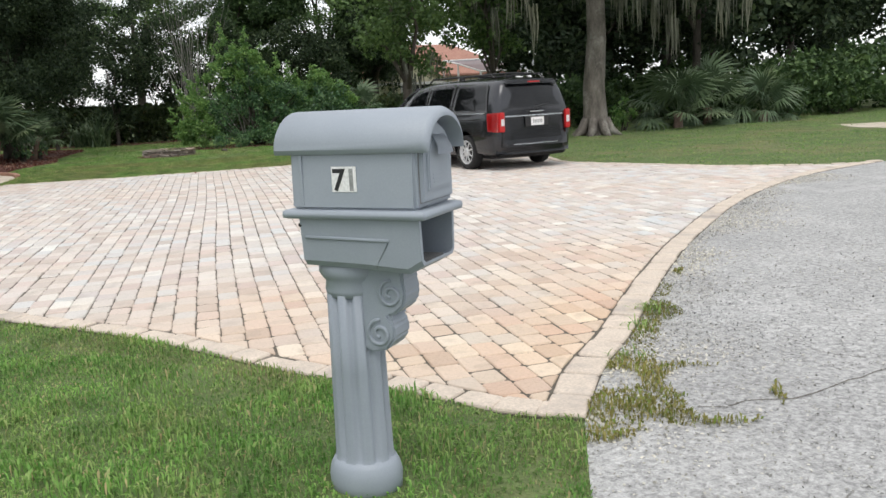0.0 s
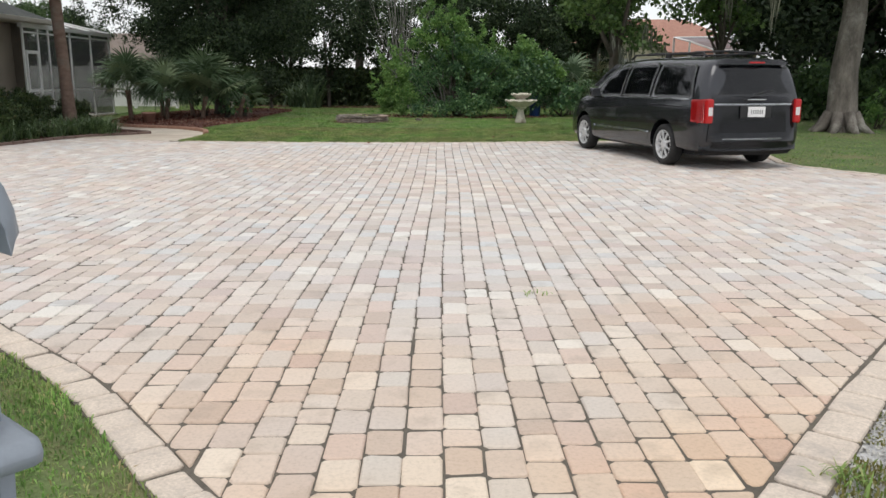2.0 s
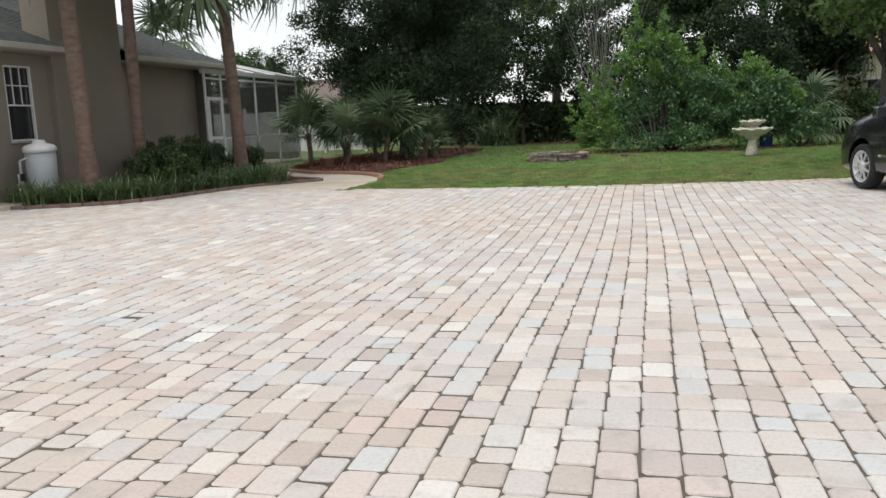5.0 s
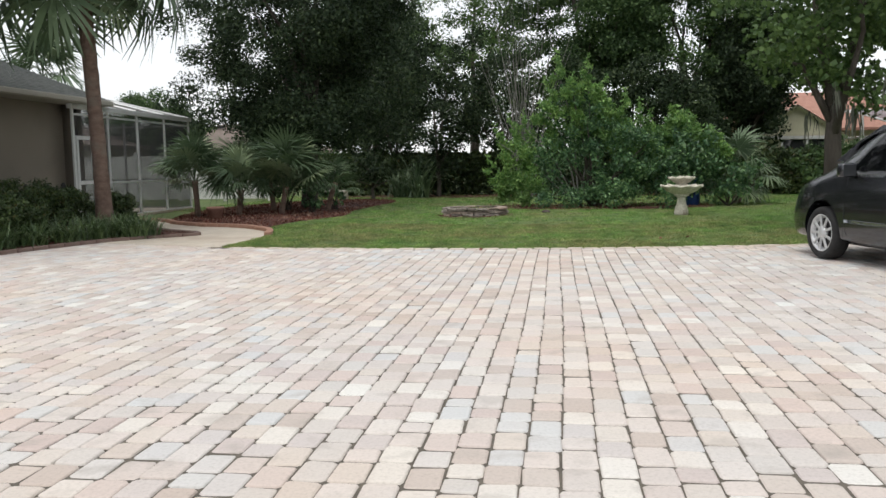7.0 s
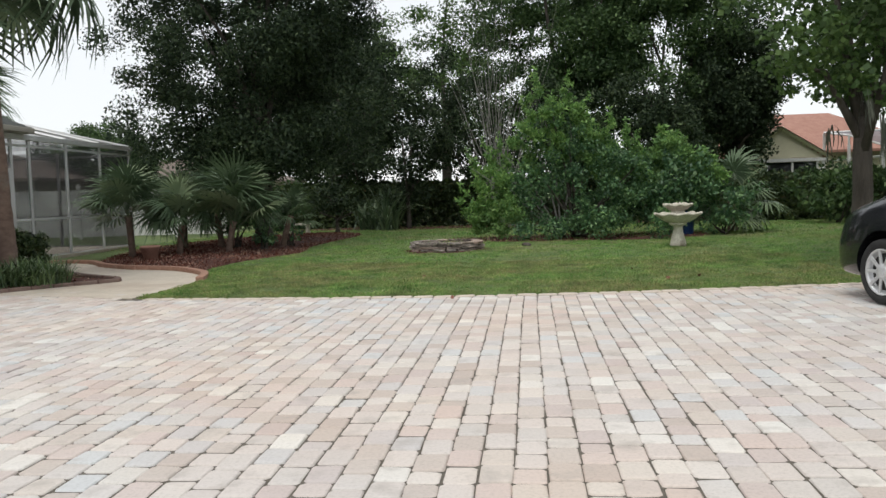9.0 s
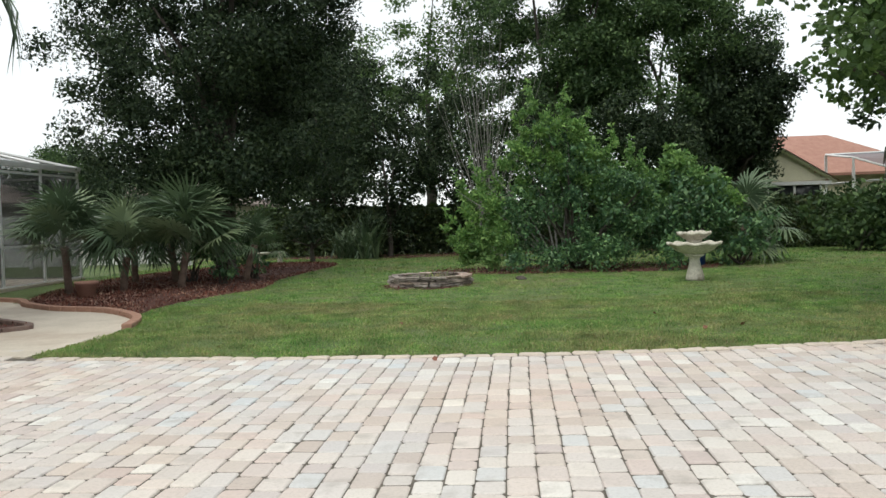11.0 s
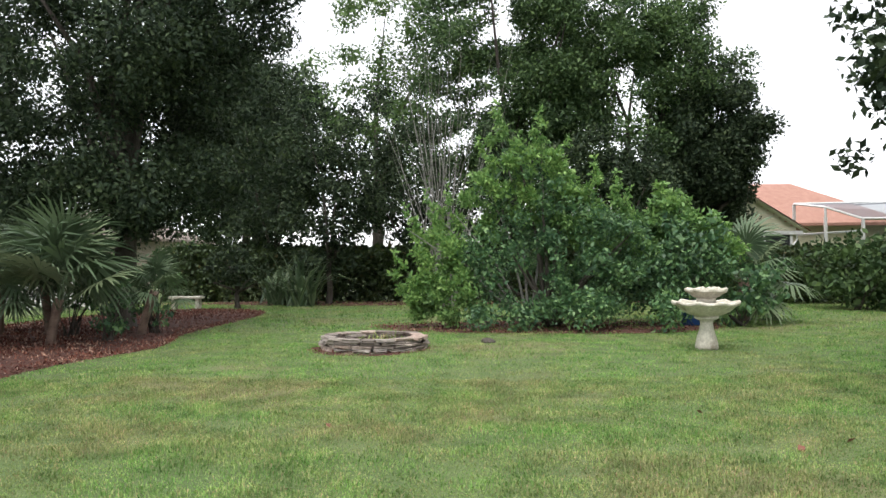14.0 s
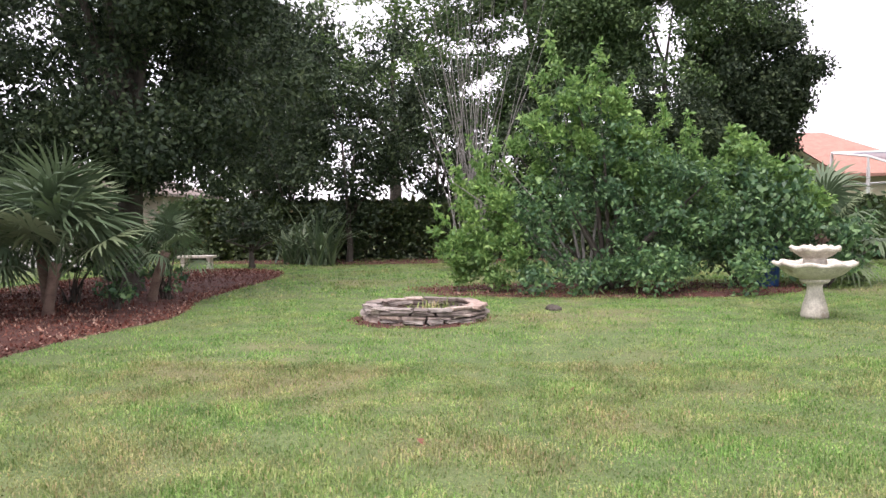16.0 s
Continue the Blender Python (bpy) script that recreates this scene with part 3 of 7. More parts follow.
def shrub(name, at, blobs, leaf, per, mat, label, seed, category="shrub", group="", stems=5, aspect=0.45, sr=0.02):
    rng = np.random.default_rng(seed)
    o = thing(name, pose(*at), label, category, group)
    bm = bmesh.new()
    for k in range(stems):
        t = blobs[int(rng.integers(0, len(blobs)))]
        tube([(rng.uniform(-0.12, 0.12), rng.uniform(-0.12, 0.12), -0.05), (t[0] * 0.4, t[1] * 0.4, t[2] * 0.5), (t[0], t[1], t[2])], [sr * 1.4, sr, sr * 0.4], 6, bm)
    part("stem", bm, M["darkbark"], o)
    fs = [leaf_faces(blob_points(blobs, per * 1.3, rng), leaf * 1.15, rng, max(aspect, 0.5))]
    fs.append(leaf_faces(blob_points([(x, y, z, q * 0.5) for x, y, z, q in blobs], per * 0.3, rng, 0.1), leaf * 1.7, rng, 0.6))
    quads("foliage", np.concatenate(fs), 4, mat, o)
    return o


def hedge(name, a, b, depth, top, leaf, per_m, mat, label, seed):
    """A clipped hedge between two points of the plan: stems inside, leaves thick at the skin."""
    rng = np.random.default_rng(seed)
    a, b = Vector((*a, 0)), Vector((*b, 0))
    length = (b - a).length
    o = thing(name, Matrix.Translation(a) @ Matrix.Rotation(math.atan2(b.y - a.y, b.x - a.x), 4, "Z"), label, "hedge")
    n = int(per_m * length)
    u = rng.uniform(0, length, n)
    face = rng.random(n)
    v = np.where(face < 0.42, 0, np.where(face < 0.6, depth, rng.uniform(0, depth, n)))
    z = np.where(face < 0.6, rng.uniform(0.02, 1, n) ** 0.8 * top, top)
    bumpy = np.array([noise.noise(Vector((uu * 1.3, zz * 1.5, seed))) for uu, zz in zip(u, z)])
    v = v + bumpy * 0.22 + rng.normal(0, 0.09, n)
    z = z + bumpy * 0.10 * (z > top * 0.8) + rng.normal(0, 0.035, n)
    pts = np.stack([u, v, np.clip(z, 0.02, None)], 1)
    inner = pts[::3] * np.array([1, 0, 0.97]) + np.array([0, depth * 0.5, 0])
    quads("foliage", np.concatenate([leaf_faces(pts, leaf * 1.25, rng, 0.6, 0.05), leaf_faces(inner, leaf * 3.2, rng, 0.8, 0.05)]), 4, mat, o)
    bm = bmesh.new()
    for k in range(int(length / 0.5)):
        x = k * 0.5 + rng.uniform(0, 0.3)
        tube([(x, depth / 2, -0.05), (x + rng.uniform(-0.1, 0.1), depth / 2, top * 0.5), (x + rng.uniform(-0.3, 0.3), depth / 2, top * 0.9)], [0.03, 0.02, 0.01], 5, bm)
    part("stem", bm, M["darkbark"], o)
    return o


def fan_frond_mesh(seed, length, fan, blades, droop):
    """One fan-palm frond: a stalk along x and a fan of folded blades at its end."""
    rng = np.random.default_rng(seed)
    faces = []
    pts = [np.array([t * length, 0, length * 0.22 * math.sin(t * 1.5)]) for t in (0, 0.35, 0.7, 1.0)]
    rod = [np.array(w) for w in ((0, 0.012, 0), (0, -0.012, 0), (0, 0, 0.014))]
    for i, (p, q) in enumerate(zip(pts, pts[1:])):
        f0, f1 = (1, 0.9, 0.8, 0)[i], (1, 0.9, 0.8, 0)[i + 1]
        for w, v in zip(rod, rod[1:] + rod[:1]):
            faces.append([p + w * f0, p + v * f0, q + v * f1, q + w * f1])
    hub = pts[-1]
    for k in range(blades):
        a = (k / (blades - 1) - 0.5) * radians(285) + rng.normal(0, 0.03)
        L = fan * (0.62 + 0.38 * math.cos(a * 0.5)) * rng.uniform(0.88, 1.08)
        d = np.array([math.cos(a), math.sin(a), 0.12])
        s = np.array([-math.sin(a), math.cos(a), 0])
        prev, w0 = hub, 0.0
        for t, w in ((0.45, 0.024), (0.8, 0.016), (1.0, 0.002)):
            nx = hub + d * L * t + np.array([0, 0, -droop * L * t ** 2.6 * rng.uniform(0.7, 1.3)])
            faces.append([prev - s * w0, prev + s * w0, nx + s * w, nx - s * w])
            prev, w0 = nx, w
    return np.array(faces)


FRONDS = []
for k in range(4):
    ob = quads("frond", fan_frond_mesh(40 + k, 0.78, 0.66, 30, 0.30 + 0.2 * k), 4, M["palmleaf"])
    fb = bmesh.new()
    fb.from_mesh(ob.data)
    bmesh.ops.remove_doubles(fb, verts=fb.verts[:], dist=0.0015)
    fb.to_mesh(ob.data)
    fb.free()
    FRONDS.append(ob.data)
    bpy.data.objects.remove(ob)


def fan_palm(name, at, trunk_h, r, fronds, scale, label, seed, lean=(0, 0), group="", low=-0.5, boots=True):
    """A fan palm: ringed trunk, fronds in a spiral, the lower ones hanging."""
    rng = np.random.default_rng(seed)
    o = thing(name, pose(*at), label, "palm", group)
    n = max(4, int(trunk_h / 0.16))
    pts, rad = [], []
    for k in range(n + 1):
        t = k / n
        pts.append((lean[0] * t ** 1.4, lean[1] * t ** 1.4, -0.05 + t * (trunk_h + 0.05)))
        rad.append(r * (1.22 - 0.28 * min(1, t * 4)) * (1 + 0.05 * ((k % 2) - 0.5)) * (1.0 if t < 0.93 else 1.12))
    part("trunk", tube(pts, rad, 14, None, 0.07, random), M["palmbark"], o, smooth=True)
    top = Vector(pts[-1])
    for k in range(fronds):
        az = k * 2.399 + rng.uniform(-0.2, 0.2)
        t = (k + 0.5) / fronds
        el = low + (1.35 - low) * t ** 0.9 + rng.uniform(-0.12, 0.12)
        f = new("frond", FRONDS[int(rng.integers(0, 4))])
        f.parent = o
        f.matrix_local = Matrix.Translation(top + Vector((0, 0, -0.25 * (1 - t)))) @ Euler((rng.uniform(-0.3, 0.3), -el, az)).to_matrix().to_4x4() @ Matrix.Scale(scale * rng.uniform(0.85, 1.15), 4)
    return o


def strap_clump(name, at, n, length, mat, label, seed, spread=0.18, category="plant", group="", width=0.009):
    """A tuft of arching strap leaves."""
    rng = np.random.default_rng(seed)
    o = thing(name, pose(*at), label, category, group)
    az = rng.uniform(0, 2 * math.pi, n)
    base = np.stack([rng.normal(0, spread, n), rng.normal(0, spread, n), np.full(n, -0.01)], 1)
    L = length * rng.uniform(0.6, 1.2, n)
    d = np.stack([np.cos(az), np.sin(az), np.zeros(n)], 1)
    s = np.stack([-np.sin(az), np.cos(az), np.zeros(n)], 1)
    bend = rng.uniform(0.35, 0.95, n)
    fs, prev, w0 = [], base, width
    for t, w in ((0.4, width), (0.75, width * 0.8), (1.0, width * 0.15)):
        nx = base + d * (L * bend * t ** 1.3)[:, None] + np.array([0, 0, 1.0]) * (L * (t * 1.15 - bend * t ** 2.4 * 0.8))[:, None]
        fs.append(np.stack([prev - s * w0, prev + s * w0, nx + s * w, nx - s * w], 1))
        prev, w0 = nx, w
    quads("leaves", np.concatenate(fs), 4, mat, o)
    return o


def moss_strands(pts, length, rng, width=0.012):
    """Hanging moss: ragged bundles of thin strands."""
    fs = []
    for p in pts:
        for _ in range(14):
            a = np.array(p) + rng.normal(0, 0.06, 3)
            L = length * rng.uniform(0.4, 1.2)
            q = a + np.array([rng.normal(0, 0.04), rng.normal(0, 0.04), -L])
            m = (a + q) / 2 + rng.normal(0, 0.03, 3)
            az = rng.uniform(0, 3.14)
            s = np.array([math.cos(az), math.sin(az), 0]) * width
            fs.append([a - s, a + s, m + s, m - s])
            fs.append([m - s, m + s, q + s * 0.2, q - s * 0.2])
    return np.array(fs)


# ---- trees and shrubs ----
oak = tree("live_oak_tree", (-5.94, 31.7, 0.0), 0.22, 2.6, (-0.1, 0.4, 6.1), (3.6, 3.3, 4.8), 360, (0.28, 0.75), 0.085, 900, M["oakleaf"], M["darkbark"],
           "large dark-leaved oak tree in a mulch bed", 3, 12,
           extra=[(-2.6, -0.6, 2.9, 0.7), (-1.6, -0.8, 2.5, 0.6), (1.3, -0.4, 2.2, 0.7), (0.6, 0.6, 2.4, 0.8), (2.2, 0.3, 2.9, 0.8), (-3.4, -0.3, 3.6, 0.7), (2.9, 0.2, 3.6, 0.8)] + [(2.1 * math.sin(k * 2.4) * (0.4 + 0.6 * k / 22), -1.3 + 0.9 * math.cos(k * 1.7), 2.05 + 0.055 * k, 0.55) for k in range(22)], hollow=0.35, core_n=0.7)
maple = tree("maple_tree", (5.95, 23.2, 0.0), 0.15, 2.2, (0.3, 0.2, 4.4), (1.75, 2.2, 2.3), 120, (0.24, 0.5), 0.088, 760, M["mapleleaf"], M["darkbark"],
             "broad-leaved tree with low hanging green branches beside the driveway", 8, 9, aspect=0.9,
             extra=[(-1.2, -0.3, 3.4, 0.34), (-0.9, -0.5, 3.0, 0.34), (-0.3, -0.5, 2.7, 0.36), (0.4, -0.6, 2.4, 0.45), (0.9, 0.2, 2.3, 0.45), (-1.9, -0.3, 4.0, 0.3), (-2.3, -0.2, 4.5, 0.25)], hollow=0.3, core_n=0)
rg = np.random.default_rng(5)
quads("hanging_moss", moss_strands([(rg.uniform(-0.8, 1.2), rg.uniform(-0.9, 0.6), rg.uniform(2.0, 3.0)) for _ in range(9)], 0.55, rg), 4, M["moss"], maple)["kind"] = "stuff"

tree("shade_tree", (9.9, 26.9, 0), 0.11, 2.4, (0.0, 0, 4.9), (1.7, 1.5, 2.4), 80, (0.26, 0.55), 0.115, 480, M["mapleleaf"], M["darkbark"],
     "slender leafy tree on the lawn behind the parked van", 9, 8, aspect=0.8, hollow=0.3)
# the light-topped bush tree behind the fire pit
rb = np.random.default_rng(21)
bb = crown_blobs((0.45, 0, 1.3), (2.0, 1.3, 1.15), 130, 0.14, 0.40, rb, 0.4) + crown_blobs((-0.35, 0, 2.45), (1.05, 0.9, 0.95), 60, 0.12, 0.28, rb, 0.3)
bb += [(rb.uniform(-1.5, 2.4), -1.0 + rb.uniform(-0.4, 0.4), rb.uniform(0.2, 0.6), 0.32) for _ in range(24)]
bush = shrub("privet_bush", (2.35, 31.9, 0), bb, 0.08, 950, M["bushleaf"], "wide spreading green bush with branches down to the lawn", 22, "bush", stems=16, sr=0.035)
# upright shoots at the top, looser arching ones at one side
tops = []
for x, h, lean in ((-1.0, 4.4, -0.1), (-0.15, 4.25, 0.05), (-0.6, 3.8, -0.1), (-1.35, 3.7, -0.3), (0.35, 3.7, 0.1), (0.85, 3.3, 0.2), (1.25, 3.0, 0.3), (1.65, 2.75, 0.3), (-0.4, 3.3, 0.0), (0.1, 3.2, 0.1), (-1.5, 3.0, -0.4), (0.6, 2.9, 0.1),
                   (-2.0, 2.75, -0.5), (-2.4, 2.7, -0.5), (-2.8, 2.4, -0.7), (-2.2, 2.1, -0.5), (-2.6, 1.7, -0.6), (-1.9, 1.6, -0.3), (-2.3, 1.2, -0.4), (-3.0, 1.5, -0.6)):
    yy = rb.normal(0, 0.3)
    for k in range(9):
        tops.append((x - lean * k * 0.09 + rb.normal(0, 0.03) * k, yy + rb.normal(0, 0.03) * k, max(0.25, h - 0.15 * k), 0.05 + 0.024 * k))
quads("young_growth", leaf_faces(blob_points(tops, 4300, rb, 0.15), 0.105, rb, 0.42, -0.25), 4, M["lightleaf"], bush)
stems_ = bmesh.new()
for x, y, z in ((-1.9, -0.2, 2.3), (-2.4, 0.1, 2.4), (-2.7, -0.3, 1.9), (-2.1, 0.3, 1.6), (-1.4, 0.0, 3.2), (-1.0, 0.1, 4.0), (-0.15, 0.1, 3.9)):
    tube([(-0.4, 0, 0), (x * 0.55, y * 0.5, z * 0.55), (x, y, z)], [0.03, 0.018, 0.006], 6, stems_)
part("branch", stems_, M["twig"], bush)
b2 = crown_blobs((0, 0, 1.25), (1.3, 1.0, 1.05), 48, 0.25, 0.42, rb, 0.5)
b2s = shrub("young_bush", (4.75, 32.3, 0), b2, 0.10, 700, M["bushleaf"], "rounded bush with bright yellow-green young shoots", 23, "bush")
tops2 = [(x + rb.normal(0, 0.08), rb.normal(0, 0.2), h - 0.2 * k, 0.12 + 0.06 * k) for x, h in ((-0.6, 2.3), (-0.2, 2.65), (0.1, 2.8), (0.5, 2.5), (0.9, 2.2), (1.2, 1.9)) for k in range(5)]
quads("young_growth", leaf_faces(blob_points(tops2, 4500, rb, 0.2), 0.12, rb), 4, M["lightleaf"], b2s)
shrub("rose_shrub", (6.1, 32.0, 0), crown_blobs((0, 0, 0.65), (1.1, 0.8, 0.6), 34, 0.18, 0.32, rb), 0.11, 330, M["bushleaf"], "loose leafy shrub behind the birdbath", 24)
fan_palm("fan_palm", (6.6, 33.2, 0), 0.9, 0.13, 18, 1.05, "small fan palm with drooping fronds by the hedge", 25, low=-0.9)
shrub("lime_shrub", (0.0, 37.2, 0), crown_blobs((0, 0, 0.55), (0.8, 0.6, 0.5), 20, 0.2, 0.32, rb), 0.12, 320, M["lightleaf"], "low yellow-green shrub at the edge of the lawn", 26)

# tall trees at the back of the garden
for k, (x, y, cz, rx, ry, rz, mt) in enumerate(((7.2, 46.5, 6.9, 4.2, 3.2, 5.8, "treeleaf"), (3.0, 47.5, 8.6, 4.0, 3.2, 6.6, "treeleaf"), (9.8, 45.5, 5.2, 2.0, 2.2, 3.2, "oakleaf"),
                                                  (-2.6, 48.5, 8.6, 3.2, 3.0, 6.4, "mapleleaf"), (-7.8, 50, 5.8, 3.4, 3.0, 4.4, "oakleaf"), (-22, 54, 3.4, 2.6, 3.0, 2.2, "treeleaf"))):
    n = 190 if k in (0, 1, 4) else (100 if k == 3 else 95)
    tree("shade_tree", (x, y, 0), 0.24, cz * 0.5, (0, 0, cz), (rx, ry, rz), n, (0.4, 0.85), 0.135, 620 if k != 3 else 330, M[mt], M["darkbark"],
         "tall leafy shade tree at the back of the garden", 60 + k, 9, "tall trees behind the lawn", hollow=0.3)
for k, (x, y, cz, rx, rz) in enumerate(((-3.3, 40.6, 4.0, 2.2, 3.4), (-5.4, 42.4, 4.2, 1.9, 3.4), (-0.9, 42.6, 3.6, 1.7, 2.5), (2.2, 41.5, 3.0, 2.2, 2.4), (5.6, 41.0, 2.8, 2.2, 2.2))):
    tree("laurel_tree", (x, y, 0), 0.09, 1.4, (0, 0, cz), (rx, 1.3, rz), 80, (0.3, 0.62), 0.115, 520, M["oakleaf"], M["darkbark"],
         "dense dark evergreen tree above the back hedge", 80 + k, 6, "evergreen trees along the back hedge")
# thin grey half-bare tree
rt = np.random.default_rng(33)
bare = thing("bare_tree", pose(0.1, 38.6, 0), "thin grey half-bare tree with many upright twigs", "tree")
bmt = bmesh.new()
for k in range(46):
    x0, y0 = rt.normal(0, 0.2), rt.normal(0, 0.2)
    x1, y1, h = rt.normal(0.1, 1.0), rt.normal(0, 0.7), rt.uniform(3.0, 8.2)
    s0 = rt.uniform(0.0, 0.35)
    tube([(x0, y0, -0.05), (x0 + (x1 - x0) * 0.3, y0 + (y1 - y0) * 0.3, h * 0.4), (x0 + (x1 - x0) * 0.75, y0 + (y1 - y0) * 0.7, h * 0.75), (x1, y1, h)], [0.020, 0.012, 0.007, 0.003], 5, bmt)
part("branch", bmt, M["twig"], bare)
quads("foliage", leaf_faces(blob_points([(rt.normal(0, 0.9), rt.normal(0, 0.6), rt.uniform(3, 8.3), rt.uniform(0.25, 0.5)) for _ in range(46)], 150, rt), 0.11, rt), 4, M["treeleaf"], bare)

hedge("clipped_hedge", (7.6, 39.4), (20.5, 38.6), 1.0, 1.5, 0.075, 3000, M["hedgeleaf"], "dark green clipped hedge along the garden boundary", 91)
hedge("boundary_hedge", (-9.0, 42.0), (7.8, 40.6), 1.0, 1.6, 0.10, 1300, M["hedgeleaf"], "shaded dark hedge along the back of the lawn", 92)

# woods to the side, behind the parked van
wood_oak = tree("wood_oak", (12.2, 24.0, 0), 0.33, 6.0, (0.4, 0.6, 8.2), (4.6, 4.4, 3.8), 150, (0.6, 1.1), 0.24, 170, M["oakleaf"], M["bark"],
                "big old oak with peeling grey bark at the lawn edge", 101, 10, hollow=0.3)
for k in range(8):
    a = k * 0.8
    bmr = tube([(0.30 * math.cos(a), 0.30 * math.sin(a), 0.5), (0.5 * math.cos(a), 0.5 * math.sin(a), 0.15), (0.85 * math.cos(a), 0.85 * math.sin(a), -0.06)], [0.16, 0.14, 0.05], 7)
    part("root", bmr, M["bark"], wood_oak, smooth=True)
rw = np.random.default_rng(6)
quads("hanging_moss", moss_strands([(rw.uniform(-4, 4.4), rw.uniform(-3, 3.4), rw.uniform(3.6, 5.6)) for _ in range(46)], 1.3, rw, 0.02), 4, M["moss"], wood_oak)["kind"] = "stuff"
proto = tree("wood_tree", (17.5, 33, 0), 0.2, 4.5, (0, 0, 6.2), (3.3, 3.0, 4.6), 95, (0.6, 1.0), 0.27, 88, M["oakleaf"], M["darkbark"], "dark tree in the shady wood beside the garden", 111, 8, "trees of the wood", hollow=0.25)
for k, (x, y, s) in enumerate(((16.2, 36.2, 1.0), (15.5, 39.5, 1.1), (21.5, 35, 1.15), (26, 38, 1.2), (31, 36, 1.1), (36, 33, 1.2), (42, 34, 1.2), (47, 30, 1.2), (20, 42, 1.2), (28, 45, 1.3), (38, 42, 1.3), (19.5, 29.5, 0.9), (25.5, 31.5, 0.95), (55, 30, 1.3), (62, 26, 1.3), (-17, 47, 0.42), (-27, 56, 0.5), (-9, 53, 1.0), (-13, 50, 0.6), (10.3, 49, 0.7), (33, 50, 1.4), (50, 44, 1.4), (24, 48, 1.3), (44, 50, 1.5), (15.6, 32.0, 0.8), (18, 36.5, 1.1), (23.5, 41, 1.2), (70, 34, 1.5), (60, 45, 1.6))):
    copy_thing(proto, pose(x, y, 0, 0, 0, k * 77) @ Matrix.Diagonal((s, s, s * (0.9 + 0.07 * (k % 4)), 1)))
rs = np.random.default_rng(7)
sproto = shrub("understorey_shrub", (14.6, 29.4, 0), crown_blobs((0, 0, 1.0), (1.5, 1.2, 0.95), 44, 0.26, 0.5, rs), 0.16, 220, M["treeleaf"], "leafy undergrowth shrub at the edge of the wood", 112, group="undergrowth shrubs")
for k, (x, y, s) in enumerate(((16.5, 31.5, 1.2), (18.6, 27.5, 0.9), (21.0, 26.8, 1.1), (22.8, 28.5, 1.3), (24.5, 27.5, 1.0), (26.5, 29.0, 1.4), (29.5, 30, 1.5), (33, 29.5, 1.5), (12.2, 33.0, 1.1), (10.6, 36.5, 1.0), (19.5, 31.5, 1.3), (37, 27.5, 1.4), (42, 27, 1.6), (23, 32, 1.4), (13.6, 31.2, 0.9), (47, 25, 1.6), (-8.6, 43.5, 1.0), (-11.5, 44, 0.8), (-14.5, 43, 0.7), (30, 33, 1.6))):
    copy_thing(sproto, pose(x, y, 0, 0, 0, k * 53) @ Matrix.Diagonal((s, s, s, 1)))
for k, (x, y, h, s) in enumerate(((15.9, 25.2, 0.5, 1.35), (17.6, 26.0, 0.6, 1.3), (19.6, 25.6, 0.4, 1.15))):
    fan_palm("saw_palmetto", (x, y, 0), h, 0.16, 22, s, "dense saw palmetto clump at the wood edge", 120 + k, low=-0.75, group="palmettos at the wood edge")
shrub("yellow_shrub", (14.1, 25.6, 0), crown_blobs((0, 0, 0.55), (0.55, 0.5, 0.45), 14, 0.15, 0.25, rs), 0.11, 300, M["lightleaf"], "small yellow-green shrub by the oak", 124)

# palms and shrubs of the bed with the oak
for k, (x, y, h, s, n, ln, lo) in enumerate(((-7.75, 27.9, 0.95, 0.9, 15, -0.05, 0.0), (-6.75, 28.1, 0.7, 0.85, 13, 0.1, 0.15), (-5.75, 28.5, 0.75, 1.05, 15, 0.15, 0.3), (-6.4, 29.8, 0.9, 0.95, 12, -0.1, 0.1), (-5.0, 30.2, 0.8, 0.6, 9, 0.25, -0.1), (-7.6, 30.4, 0.9, 1.0, 13, 0.0, 0.0))):
    fan_palm("fan_palm", (x, y, 0.03), h, 0.075, int(n * 1.6), s, "bushy grey-green fan palm in the mulch bed", 130 + k, (ln, 0), "fan palms in the mulch bed", low=lo)
rp = np.random.default_rng(9)
for k, (x, y) in enumerate(((-5.1, 29.2), (-6.1, 29.9), (-4.9, 30.6))):
    shrub("twiggy_shrub", (x, y, 0.03), crown_blobs((0, 0, 0.75), (0.5, 0.45, 0.6), 18, 0.12, 0.22, rp), 0.07, 900, M["bushleaf"], "thin twiggy shrub among the palms", 140 + k, group="twiggy shrubs", stems=12, sr=0.012)
tree("topiary_shrub", (-5.5, 38.4, 0), 0.07, 0.55, (0, 0, 1.15), (0.85, 0.7, 0.5), 34, (0.2, 0.34), 0.10, 330, M["oakleaf"], M["darkbark"], "dark rounded shrub clipped into a low crown", 145, 6)
for k, (x, y, s) in enumerate(((-3.9, 39.6, 1.5), (-4.7, 40.3, 1.3))):
    strap_clump("flax_clump", (x, y, 0), 90, 1.5 * s / 1.3, M["palmleaf"], "tall strap-leaved clump before the back hedge", 150 + k, 0.2, group="strap-leaved clumps", width=0.03)

